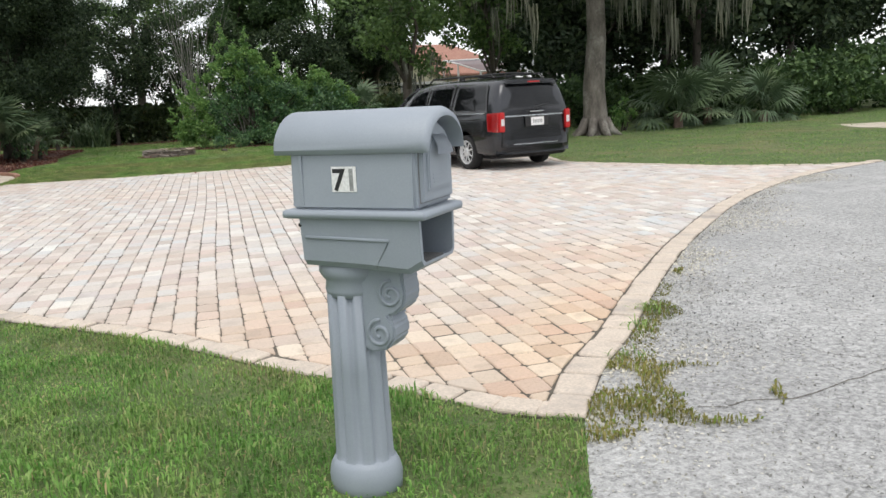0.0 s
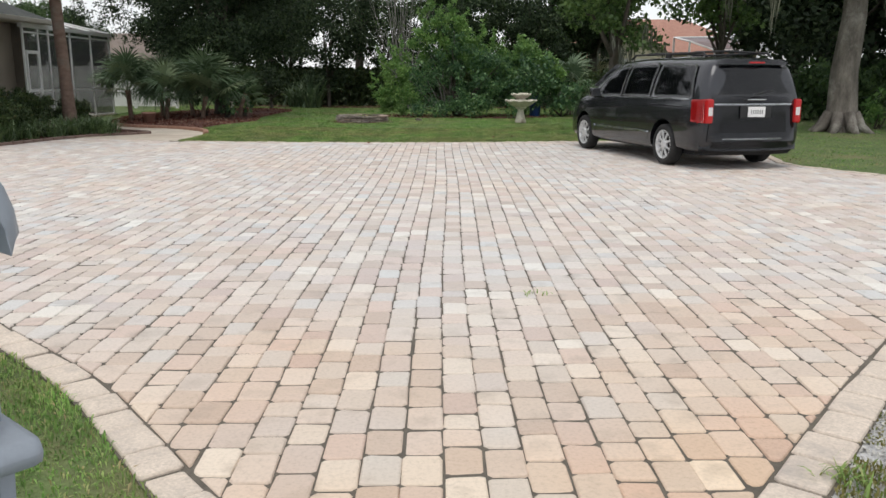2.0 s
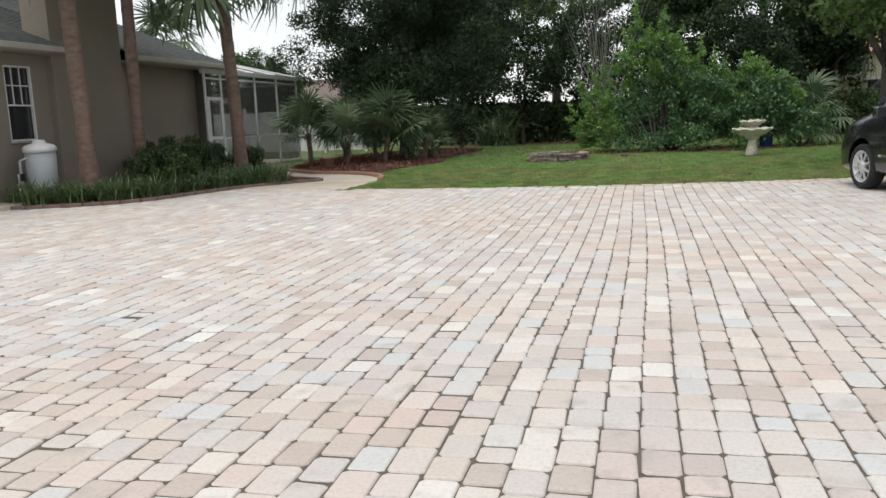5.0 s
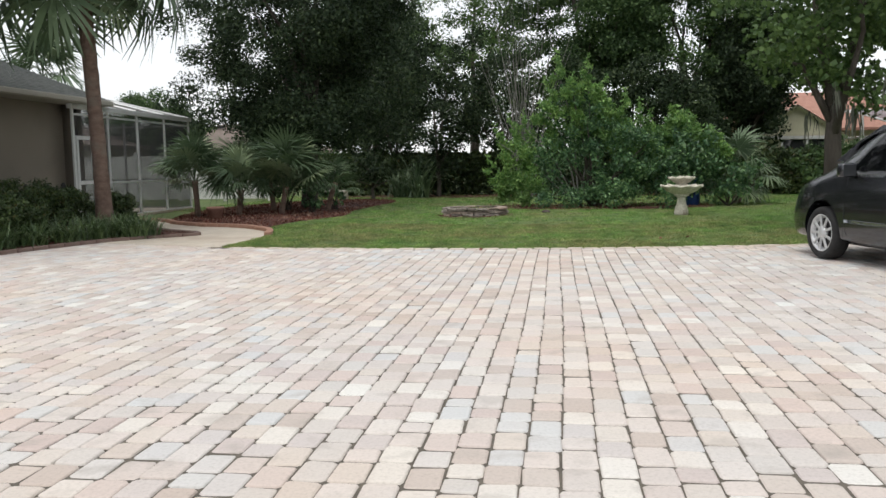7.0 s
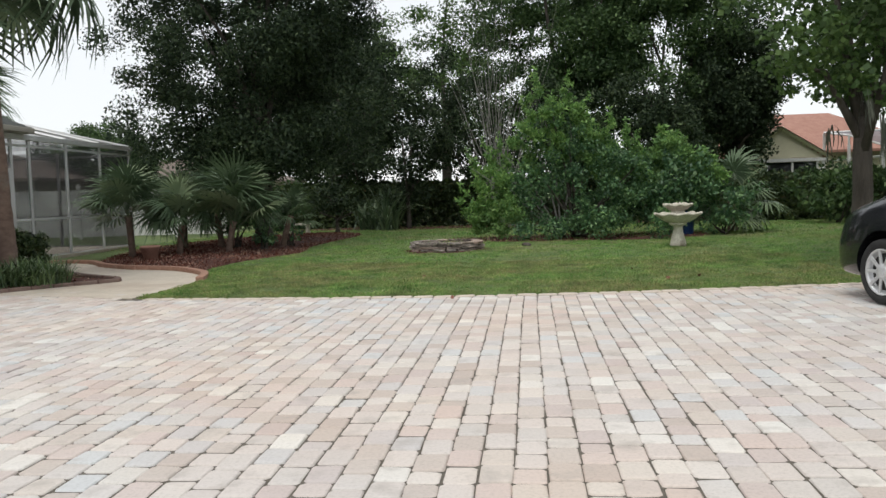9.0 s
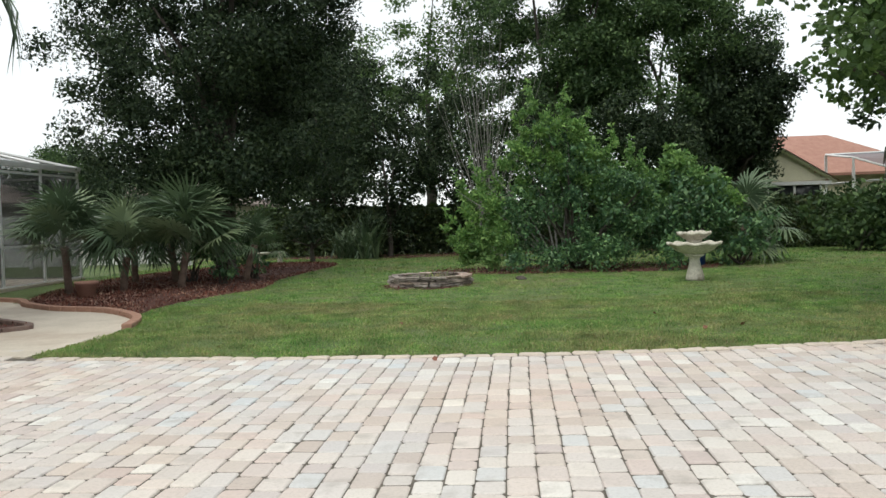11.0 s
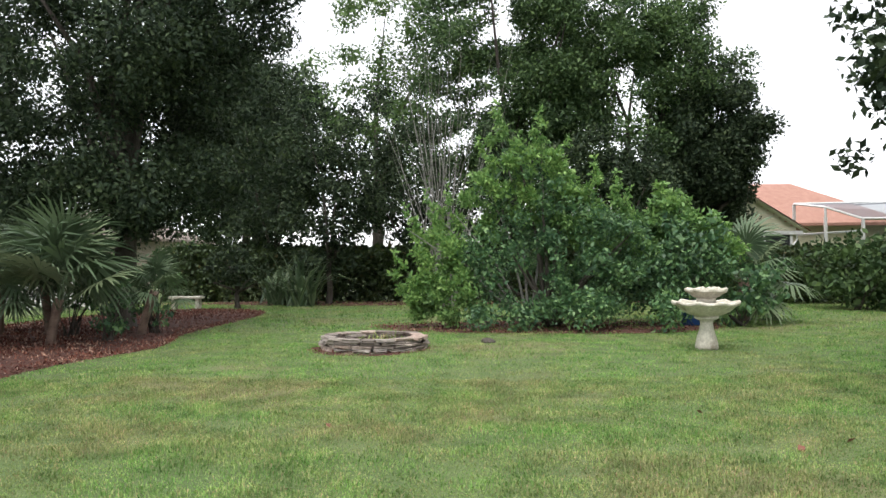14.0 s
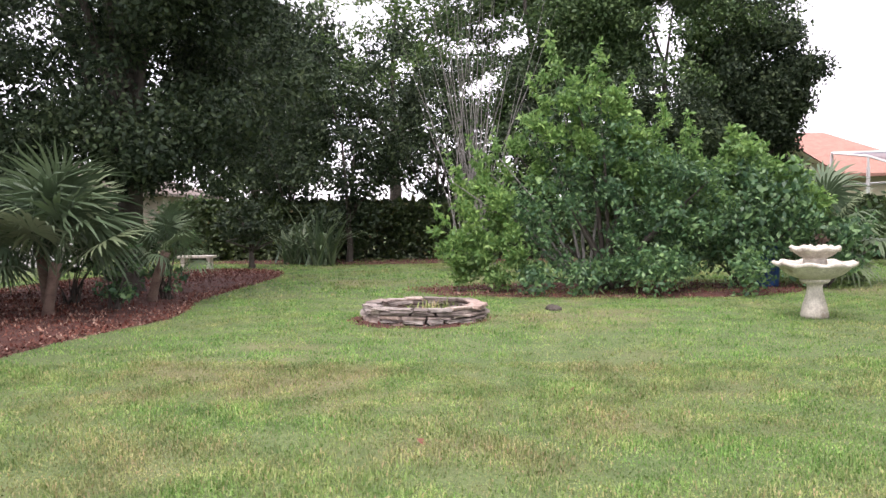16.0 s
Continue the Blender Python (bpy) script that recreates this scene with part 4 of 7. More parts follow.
# palms of the house bed
fan_palm("sabal_palm", (-8.6, 19.2, 0.08), 5.4, 0.155, 26, 1.6, "tall sabal palm with reddish-brown trunk beside the house", 160, (-0.1, -0.1), low=-0.7)
fan_palm("sabal_palm", (-8.9, 21.3, 0.08), 5.6, 0.13, 26, 1.6, "tall sabal palm with spotted trunk beside the house", 161, (0.0, 0.1), low=-0.7)
fan_palm("sabal_palm", (-7.55, 23.2, 0.05), 5.5, 0.145, 40, 1.6, "tall sabal palm with drooping fan fronds by the garden path", 162, (-0.25, 0.0), low=-1.0)
for k, (x, y, rx, ry, rz) in enumerate(((-8.2, 21.9, 0.75, 0.8, 0.5), (-8.0, 20.6, 0.6, 0.6, 0.4), (-7.9, 24.1, 0.45, 0.45, 0.36), (-9.3, 23.0, 0.8, 0.9, 0.42), (-9.2, 24.6, 0.5, 0.5, 0.4))):
    shrub("boxwood_shrub", (x, y, 0.03), crown_blobs((0, 0, rz), (rx, ry, rz * 1.05), 60, 0.10, 0.18, rp, 0.7), 0.05, 7000, M["hedgeleaf"], "clipped dark green box shrub in the front bed", 170 + k, group="clipped box shrubs", stems=6)
k = 0
for x, y in [(-9.2, 18.5), (-8.9, 18.9), (-8.5, 18.75), (-8.1, 18.9), (-7.9, 19.3), (-7.65, 19.7), (-7.6, 20.2), (-7.45, 20.8), (-7.2, 21.4), (-7.0, 21.9), (-6.7, 22.3), (-6.5, 22.7), (-6.9, 22.6), (-7.2, 22.2), (-9.6, 18.6), (-8.3, 19.4), (-6.35, 22.35)]:
    strap_clump("liriope_clump", (x, y, 0.02), 210, 0.52, M["liriope"], "tuft of arching grass-like border leaves", 180 + k, 0.12, group="liriope border tufts")
    k += 1


# ---- house ----
H0 = 0.15
WX = -10.4


def house():
    o = thing("house", pose(0, 0, 0), "beige stucco single-storey house with grey shingle roof", "house")

    def wall_with_openings(name, x0, x1, y0, y1, z0, z1, holes):
        """Wall slab between x0 and x1 along y, pieced round its openings (y0, y1, z0, z1)."""
        bm = bmesh.new()
        xs, t = (x0 + x1) / 2, abs(x1 - x0)
        ys = sorted({y0, y1, *[h[0] for h in holes], *[h[1] for h in holes]})
        for a, b in zip(ys, ys[1:]):
            hs = [h for h in holes if h[0] <= a + 1e-6 and h[1] >= b - 1e-6]
            spans = [(z0, z1)]
            for h in hs:
                spans = [s for lo, hi in spans for s in ((lo, min(hi, h[2])), (max(lo, h[3]), hi)) if s[1] - s[0] > 0.01]
            for lo, hi in spans:
                box(bm, (xs, (a + b) / 2, (lo + hi) / 2), (t, b - a, hi - lo))
        return part(name, bm, M["stucco"], o)

    wall_with_openings("wall", WX - 0.2, WX, 10.0, 21.0, -0.05, 3.0, [(16.95, 18.02, H0, 2.36), (19.41, 20.15, 1.17, 2.62)])
    part("wall", boxm((WX - 0.3, 24.6, 1.45), (0.2, 4.4, 3.0)), M["stucco"], o)
    part("wall", boxm((WX - 4, 27.2, 1.45), (8.0, 0.2, 3.0)), M["stucco"], o)
    part("wall", boxm((-18.5, 18.5, 1.45), (0.2, 17.6, 3.0)), M["stucco"], o)
    part("wall", boxm((-14.4, 10.1, 1.45), (8.0, 0.2, 3.0)), M["stucco"], o)
    part("interior_floor", boxm((-14.5, 18.6, 0.0), (7.8, 16.8, 0.1)), M["path"], o)
    # chimney block with a cap
    ch = part("chimney", boxm((WX - 0.15, 21.78, 2.6), (0.62, 2.35, 5.3), None, 0.02), M["stucco"], o, "beige stucco chimney block standing above the eave")
    part("chimney_cap", boxm((WX - 0.15, 21.78, 5.3), (0.75, 2.5, 0.12), None, 0.02), M["fascia"], ch)
    # door
    d = part("door", boxm((WX - 0.08, 17.485, 1.25), (0.05, 0.99, 2.2), None, 0.005), M["wood"], o, "dark-stained wooden entrance door")
    for zc, hz in ((0.62, 0.6), (1.35, 0.5), (1.98, 0.5)):
        for yc in (17.26, 17.71):
            part("panel", boxm((WX - 0.05, yc, zc), (0.03, 0.34, hz), None, 0.012), M["wood"], d)
    part("handle", tube([(WX - 0.04, 17.10, 1.05), (WX + 0.03, 17.10, 1.05), (WX + 0.03, 17.18, 1.05)], [0.012, 0.012, 0.012], 8), M["chrome"], d)
    fr = bmesh.new()
    box(fr, (WX + 0.01, 16.93, 1.26), (0.10, 0.07, 2.3))
    box(fr, (WX + 0.01, 18.04, 1.26), (0.10, 0.07, 2.3))
    box(fr, (WX + 0.01, 17.485, 2.40), (0.10, 1.18, 0.07))
    part("door_frame", fr, M["stucco"], o)
    part("threshold", boxm((WX + 0.05, 17.485, 0.12), (0.3, 1.2, 0.08), None, 0.01), M["path"], o)
    # window
    w = part("window", boxm((WX - 0.09, 19.78, 1.895), (0.015, 0.74, 1.45)), M["pane"], o, "white double-hung sash window")
    fm = bmesh.new()
    for yc in (19.43, 20.13):
        box(fm, (WX - 0.035, yc, 1.895), (0.06, 0.034, 1.47), None, 0.004)
    for zc in (1.185, 1.86, 2.605):
        box(fm, (WX - 0.035, 19.78, zc), (0.06, 0.665, 0.036), None, 0.004)
    part("window_frame", fm, M["trimwhite"], w)
    for yc in (19.67, 19.89):
        part("mullion", boxm((WX - 0.06, yc, 2.235), (0.02, 0.018, 0.7)), M["trimwhite"], w)
    part("mullion", boxm((WX - 0.06, 19.78, 2.24), (0.022, 0.65, 0.018)), M["trimwhite"], w)
    part("window_sill", boxm((WX + 0.015, 19.78, 1.145), (0.07, 0.78, 0.03), None, 0.006), M["fascia"], w)
    # roof planes with courses of shingles
    rf = bmesh.new()
    p0, p1 = Vector((WX + 0.55, 0, 2.98)), Vector((-14.5, 0, 4.75))
    for y0, y1 in ((9.4, 20.6), (22.96, 27.75)):
        n = 30
        for k in range(n):
            a, b = p0.lerp(p1, k / n), p0.lerp(p1, (k + 1) / n)
            vs = [rf.verts.new((a.x, y0, a.z + 0.03)), rf.verts.new((a.x, y1, a.z + 0.03)), rf.verts.new((b.x, y1, b.z + 0.012)), rf.verts.new((b.x, y0, b.z + 0.012))]
            rf.faces.new(vs)
            lo = [rf.verts.new((a.x, y0, a.z + 0.012)), rf.verts.new((a.x, y1, a.z + 0.012))]
            rf.faces.new((lo[0], lo[1], vs[1], vs[0]))
    for k in range(30):
        a, b = p0.lerp(p1, k / 30), p0.lerp(p1, (k + 1) / 30)
        if b.x < WX - 0.5:
            vs = [rf.verts.new(c) for c in ((a.x, 20.6, a.z + 0.03), (a.x, 22.96, a.z + 0.03), (b.x, 22.96, b.z + 0.012), (b.x, 20.6, b.z + 0.012))]
            rf.faces.new(vs)
    vs = [rf.verts.new(c) for c in ((-14.5, 9.4, 4.76), (-14.5, 27.75, 4.76), (-19.1, 27.75, 2.9), (-19.1, 9.4, 2.9))]
    rf.faces.new(vs)
    part("roof", rf, M["shingle"], o, "grey-green asphalt shingle roof")
    gb = bmesh.new()
    for y0, y1 in ((9.4, 20.58), (22.98, 27.75)):
        box(gb, (WX + 0.56, (y0 + y1) / 2, 2.93), (0.12, y1 - y0, 0.12), None, 0.02)
    part("gutter", gb, M["fascia"], o, "cream gutter along the eave")
    sf = bmesh.new()
    for y0, y1 in ((9.4, 20.58), (22.98, 27.75)):
        box(sf, (WX + 0.2, (y0 + y1) / 2, 2.875), (0.62, y1 - y0, 0.03))
    part("soffit", sf, M["fascia"], o)
    for yy in (27.7, 9.5):
        ge = bmesh.new()
        ge.faces.new([ge.verts.new(c) for c in ((WX + 0.4, yy, 2.9), (-14.5, yy, 4.68), (-18.9, yy, 2.9))])
        part("gable", ge, M["stucco"], o)
    return o


house()


def wall_lantern():
    o = thing("wall_lantern", pose(WX, 18.62, 2.05), "black iron wall lantern with glass sides on stucco", "lantern")
    part("back_plate", boxm((0.012, 0, 0.25), (0.02, 0.12, 0.34), None, 0.006), M["dark"], o)
    part("arm", tube([(0.02, 0, 0.40), (0.10, 0, 0.48), (0.17, 0, 0.44), (0.17, 0, 0.40)], [0.012] * 4, 8), M["dark"], o)
    part("cap", lathe([(0.012, 0.44), (0.03, 0.41), (0.10, 0.35), (0.105, 0.335)], 6), M["dark"], o).location = (0.17, 0, 0)
    part("glass", lathe([(0.06, 0.08), (0.085, 0.335)], 6), M["clearlens"], o).location = (0.17, 0, 0)
    bm = bmesh.new()
    for k in range(6):
        a = k * math.pi / 3
        tube([(0.062 * math.cos(a), 0.062 * math.sin(a), 0.07), (0.09 * math.cos(a), 0.09 * math.sin(a), 0.34)], [0.007, 0.007], 5, bm)
    part("bars", bm, M["dark"], o).location = (0.17, 0, 0)
    part("finial", lathe([(0.055, 0.085), (0.05, 0.05), (0.015, 0.02), (0.004, -0.02)], 8), M["dark"], o).location = (0.17, 0, 0)


wall_lantern()


def brine_tank():
    o = thing("brine_tank", pose(-9.75, 19.35, 0.05), "pale grey plastic tank with lid against the house wall", "tank")
    part("body", lathe([(0.24, 0), (0.26, 0.05), (0.27, 0.5), (0.28, 0.92)], 28), M["tank"], o, smooth=True)
    part("lid", lathe([(0.30, 0.90), (0.305, 0.97), (0.27, 1.03), (0.12, 1.08), (0.11, 1.13), (0.03, 1.14)], 28), M["white"], o, "off-white plastic lid", smooth=True)
    part("pipe", tube([(-0.2, -0.32, 0.0), (-0.2, -0.32, 0.75), (-0.12, -0.26, 0.8), (0, -0.2, 0.8)], [0.025] * 4, 8), M["tank"], o)
    part("valve", boxm((-0.2, -0.32, 0.45), (0.09, 0.09, 0.14), None, 0.01), M["dark"], o)


brine_tank()
st = thing("standpipe", pose(-9.9, 18.9, 0.02), "thin pale standpipe by the house wall", "pipe")
part("pipe", tube([(0, 0, -0.05), (0, 0, 0.5)], [0.02, 0.02], 8), M["fascia"], st)
part("cap", lathe([(0.026, 0.5), (0.026, 0.54), (0.01, 0.55)], 10), M["fascia"], st)
tagged(mesh_ob("door_step", boxm((-9.9, 17.3, 0.02), (1.0, 2.6, 0.12), None, 0.015), M["path"]), "pale concrete step at the entrance door", "step", kind="structure")
gr = thing("patio_grill", pose(-9.95, 24.9, 0.0), "black outdoor grill with side shelves against the wall", "grill")
part("body", boxm((0, 0, 0.72), (0.5, 0.75, 0.22), None, 0.03), M["black"], gr)
part("shelf", boxm((0, 0.68, 0.82), (0.45, 0.5, 0.04), None, 0.008), M["dark"], gr)
part("shelf", boxm((0, -0.68, 0.82), (0.45, 0.5, 0.04), None, 0.008), M["dark"], gr)
for yy in (-0.32, 0.32):
    part("leg", boxm((0, yy, 0.32), (0.42, 0.05, 0.64)), M["dark"], gr)
for yy in (-0.6, 0.15, 0.75):
    part("knob", lathe([(0.05, 0.83), (0.05, 0.95), (0.025, 1.0)], 8), M["dark"], gr).location = (0, yy, 0)


def pool_cage(name, x, ys, back, eave, ridge, m, label, rails=(0.02, 0.9, 2.55), door=None, post=0.075):
    """Screen enclosure: white aluminium posts and rails, screen panels between them, hipped mesh roof."""
    o = thing(name, m, label, "screen enclosure")
    depth = x - back
    for yy in ys:
        part("post", boxm((x, yy, eave / 2), (0.05, post, eave), None, 0.004), M["trimwhite"], o)
    for a, b in zip(ys, ys[1:]):
        for z in rails:
            part("rail", boxm((x, (a + b) / 2, z + 0.03), (0.045, b - a - post, 0.05)), M["trimwhite"], o)
        part("screen_panel", boxm((x, (a + b) / 2, eave / 2), (0.004, b - a - post, eave - 0.05)), M["screen"], o)
    part("eave_beam", boxm((x, (ys[0] + ys[-1]) / 2, eave + 0.05), (0.14, ys[-1] - ys[0] + 0.2, 0.12), None, 0.01), M["trimwhite"], o)
    n = 3
    for k in range(1, n + 1):
        xx = x - depth * k / n
        part("post", boxm((xx, ys[-1], eave / 2), (post, 0.05, eave)), M["trimwhite"], o)
    for z in rails:
        part("rail", boxm((x - depth / 2, ys[-1], z + 0.03), (depth, 0.045, 0.05)), M["trimwhite"], o)
    part("screen_panel", boxm((x - depth / 2, ys[-1] - 0.03, eave / 2), (depth, 0.004, eave)), M["screen"], o)
    bm = bmesh.new()
    y0, y1 = ys[0], ys[-1]
    xr = x - depth * 0.45
    v = [bm.verts.new(c) for c in ((x, y0, eave + 0.1), (x, y1, eave + 0.1), (xr, y1 - 1.2, ridge), (xr, y0, ridge), (back, y1, eave + 0.1), (back, y0, eave + 0.1))]
    bm.faces.new((v[0], v[1], v[2], v[3]))
    bm.faces.new((v[3], v[2], v[4], v[5]))
    bm.faces.new((v[1], v[4], v[2]))
    part("roof_screen", bm, M["screen"], o)
    for k in range(len(ys)):
        t = ys[k]
        part("roof_beam", tube([(x, t, eave + 0.1), (xr, min(t, y1 - 1.2), ridge)], [0.04, 0.04], 4), M["trimwhite"], o)
    part("roof_beam", tube([(xr, y0, ridge), (xr, y1 - 1.2, ridge)], [0.04, 0.04], 4), M["trimwhite"], o)
    part("slab", boxm((x - depth / 2, (y0 + y1) / 2, 0.0), (depth + 0.2, y1 - y0, 0.08)), M["path"], o)
    if door:
        d = bmesh.new()
        a, b = door
        for yy in (a + 0.05, b - 0.05):
            box(d, (x + 0.02, yy, 1.05), (0.05, 0.09, 2.05))
        for z in (0.1, 0.95, 2.03):
            box(d, (x + 0.02, (a + b) / 2, z), (0.05, b - a - 0.19, 0.09))
        part("screen_door", d, M["trimwhite"], o)
    return o


pool_cage("pool_screen_enclosure", -10.1, [26.4, 27.3, 27.95, 29.45, 31.03, 32.65], -16.5, 2.72, 3.55, pose(0, 0, 0.03), "white-framed screened pool enclosure attached to the house", door=(26.45, 27.25))


def vinyl_fence():
    o = thing("vinyl_fence", pose(-24, 38.5, 0), "pale grey vinyl privacy fence behind the pool enclosure", "fence")
    for k in range(9):
        x = k * 1.8
        part("post", boxm((x, 0, 0.95), (0.12, 0.12, 1.9), None, 0.01), M["vinyl"], o)
        part("post_cap", lathe([(0.09, 1.9), (0.09, 1.93), (0.01, 1.99)], 4), M["vinyl"], o).location = (x, 0, 0)
        if k < 8:
            for j in range(6):
                part("board", boxm((x + 0.2 + j * 0.28, 0, 0.9), (0.272, 0.04, 1.6)), M["vinyl"], o)
            part("rail", boxm((x + 0.9, 0, 1.74), (1.68, 0.06, 0.1)), M["vinyl"], o)


vinyl_fence()
for k, (x, y, h, s) in enumerate(((-15.1, 33.0, 4.3, 1.2), (-19.5, 31, 4.6, 1.5))):
    fan_palm("queen_palm", (x, y, 0), h, 0.14, 22, s, "palm rising behind the house roof", 210 + k, low=-0.5, group="palms behind the house")


def far_house(name, m, w, d, eave, ridge, wall_mat, roof_mat, label):
    o = thing(name, m, label, "house")
    part("wall", boxm((0, 0, eave / 2), (w, d, eave)), wall_mat, o)
    bm = bmesh.new()
    ov, t = 0.45, 0.14
    e = [(-w / 2 - ov, -d / 2 - ov), (w / 2 + ov, -d / 2 - ov), (w / 2 + ov, d / 2 + ov), (-w / 2 - ov, d / 2 + ov)]
    k = min(w, d) * 0.5
    rdg = [(-w / 2 + k, 0), (w / 2 - k, 0)]
    lo = [bm.verts.new((x, y, eave)) for x, y in e]
    le = [bm.verts.new((x, y, eave - t)) for x, y in e]
    r = [bm.verts.new((x, y, ridge)) for x, y in rdg]
    bm.faces.new((lo[0], lo[1], r[1], r[0]))
    bm.faces.new((lo[2], lo[3], r[0], r[1]))
    bm.faces.new((lo[1], lo[2], r[1]))
    bm.faces.new((lo[3], lo[0], r[0]))
    for i in range(4):
        bm.faces.new((le[i], le[(i + 1) % 4], lo[(i + 1) % 4], lo[i]))
    bm.faces.new(le[::-1])
    rf = part("roof", bm, roof_mat, o)
    part("vent", boxm((-w * 0.1, -d * 0.12, ridge - 0.25), (1.3, 0.16, 0.14)), M["dark"], rf)
    return o


fh = far_house("neighbour_house", pose(16.1, 60.5, 0), 13, 7.5, 3.0, 5.3, M["siding"], M["tileroof"], "cream house with terracotta hip roof beyond the hedge")
# gabled wing with lap siding
gw = thing("neighbour_wing", pose(13.4, 51.6, 0), "cream lap-sided gable wing with white trim", "house")
for k in range(14):
    z = 0.1 + k * 0.17
    part("siding_board", boxm((0, 0, z + 0.085), (4.0, 0.12 + 0.03, 0.172), Matrix.Rotation(radians(4), 3, "X")), M["siding"], gw)
for k in range(8):
    z = 2.5 + k * 0.17
    wdt = 4.2 * (1 - (k + 0.5) / 8.4)
    part("siding_board", boxm((0, 0, z + 0.085), (wdt, 0.15, 0.172), Matrix.Rotation(radians(4), 3, "X")), M["siding"], gw)
for sx in (-1, 1):
    part("rake_board", tube([(sx * 2.4, -0.2, 2.42), (0, -0.2, 3.95)], [0.1, 0.1], 4), M["siding"], gw)
    rbm = bmesh.new()
    vs = [rbm.verts.new(c) for c in ((sx * 2.5, -0.35, 2.45), (0, -0.35, 4.02), (0, 6, 4.02), (sx * 2.5, 6, 2.45))]
    rbm.faces.new(vs)
    part("roof", rbm, M["tileroof"], gw)
part("eave_trim", boxm((0, -0.16, 2.38), (4.4, 0.12, 0.16)), M["trimwhite"], gw)
win = part("window", boxm((0.55, -0.11, 1.85), (2.4, 0.03, 0.85)), M["pane"], gw)
for xx in (-0.65, 0.55, 1.72):
    part("window_frame", boxm((xx, -0.15, 1.85), (0.09, 0.06, 0.95)), M["trimwhite"], win)
part("window_frame", boxm((-0.1, -0.15, 1.75), (1.1, 0.06, 0.07)), M["trimwhite"], win)
part("downpipe", tube([(1.95, -0.2, 2.3), (1.95, -0.2, 2.0), (1.75, -0.25, 1.8), (1.75, -0.25, 0.1)], [0.07] * 4, 8), M["trimwhite"], gw)

# neighbour's screen enclosure: mansard frame
nc = thing("neighbour_screen_enclosure", pose(16.4, 51.0, 0.3), "white-framed screen enclosure with sloped mesh roof", "screen enclosure")
for px, py, pz in ((0, 3.2, 3.45), (0, 0, 2.7), (1.3, -0.6, 2.62), (6, -0.6, 2.62), (10, -0.6, 2.62)):
    part("post", boxm((px, py, pz / 2), (0.11, 0.11, pz)), M["trimwhite"], nc)
for a, b in (((0, 3.2, 3.5), (0, 0, 3.15)), ((0, 0, 3.15), (1.3, -0.6, 2.62)), ((1.3, -0.6, 2.62), (10, -0.6, 2.62)), ((0, 3.2, 3.5), (9.5, 3.2, 3.65)), ((4.5, 3.2, 3.6), (6, -0.6, 2.62)), ((9.5, 3.2, 3.65), (10, -0.6, 2.62)), ((0, 3.2, 2.05), (1.3, -0.6, 2.1)), ((2.4, 2.4, 3.4), (4.6, 3.2, 3.55)), ((4.5, -0.6, 1.9), (10, -0.6, 1.75)), ((0, 0, 2.6), (0, 0, 3.15))):
    part("beam", tube([a, b], [0.055, 0.055], 4), M["trimwhite"], nc)
sb = bmesh.new()
v = [sb.verts.new(c) for c in ((0, 3.2, 3.5), (0, 0, 3.13), (1.3, -0.6, 2.6), (10, -0.6, 2.6), (9.5, 3.2, 3.63))]
sb.faces.new(v)
part("roof_screen", sb, M["greyscreen"], nc)
sb = bmesh.new()
v = [sb.verts.new(c) for c in ((1.3, -0.55, 0), (10, -0.55, 0), (10, -0.55, 2.6), (1.3, -0.55, 2.6))]
sb.faces.new(v)
part("screen_panel", sb, M["screen"], nc)
far_house("distant_house", pose(-20.5, 63, 0), 11, 9, 2.5, 4.35, M["stucco"], M["brownroof"], "distant house with brown shingle roof beyond the garden")
far_house("side_house", pose(-28, 52, 0), 12, 10, 2.6, 4.2, M["stucco"], M["brownroof"], "distant beige house behind the vinyl fence")

tagged(mesh_ob("gravel_patch", poly_prism(smooth_line([(23.4, 27.4), (20.5, 23.6), (18.3, 19.2), (22, 18.6), (30, 21), (40, 26), (38, 32), (29, 30.5), (23.4, 27.4)], 0.8)[:-1], -0.06, -0.004), M["path"]), "bare tan dirt patch on the far lawn", "dirt patch", kind="structure")

# ---- beds: mulch, curbs, pot ----


def bed(name, poly, label, rise, seed, n):
    bm = bmesh.new()
    rng = np.random.default_rng(seed)
    c = np.mean(np.array(poly), axis=0)
    rings = []
    for k, s in enumerate((1.0, 0.97, 0.8, 0.5)):
        rings.append([bm.verts.new((c[0] + (x - c[0]) * s, c[1] + (y - c[1]) * s, (-0.03, 0.015, 0.03 + rise * 0.6, 0.03 + rise)[k] + rng.uniform(-0.008, 0.008))) for x, y in poly])
    m = len(poly)
    for a, b in zip(rings, rings[1:]):
        for i in range(m):
            bm.faces.new((a[i], a[(i + 1) % m], b[(i + 1) % m], b[i]))
    f = bm.faces.new(rings[-1])
    bmesh.ops.triangulate(bm, faces=[f])
    bmesh.ops.recalc_face_normals(bm, faces=bm.faces[:])
    o = tagged(mesh_ob(name, bm, M["mulch"]), label, "mulch bed", kind="structure")
    xs = rng.uniform(min(p[0] for p in poly), max(p[0] for p in poly), n)
    ys = rng.uniform(min(p[1] for p in poly), max(p[1] for p in poly), n)
    ok = inside(xs, ys, poly)
    xs, ys = xs[ok], ys[ok]
    edge = np.clip(dist_to(xs, ys, poly + poly[:1]) / 1.5, 0, 1)
    pts = np.stack([xs, ys, 0.03 + rise * edge * 0.9], 1)
    chips = quads("bark_chips", leaf_faces(pts, 0.05, rng, 0.45, 0.0, 1.2), 4, M["chip"])
    tagged(chips, "red-brown bark chips spread over the bed", "mulch", kind="stuff")
    return o


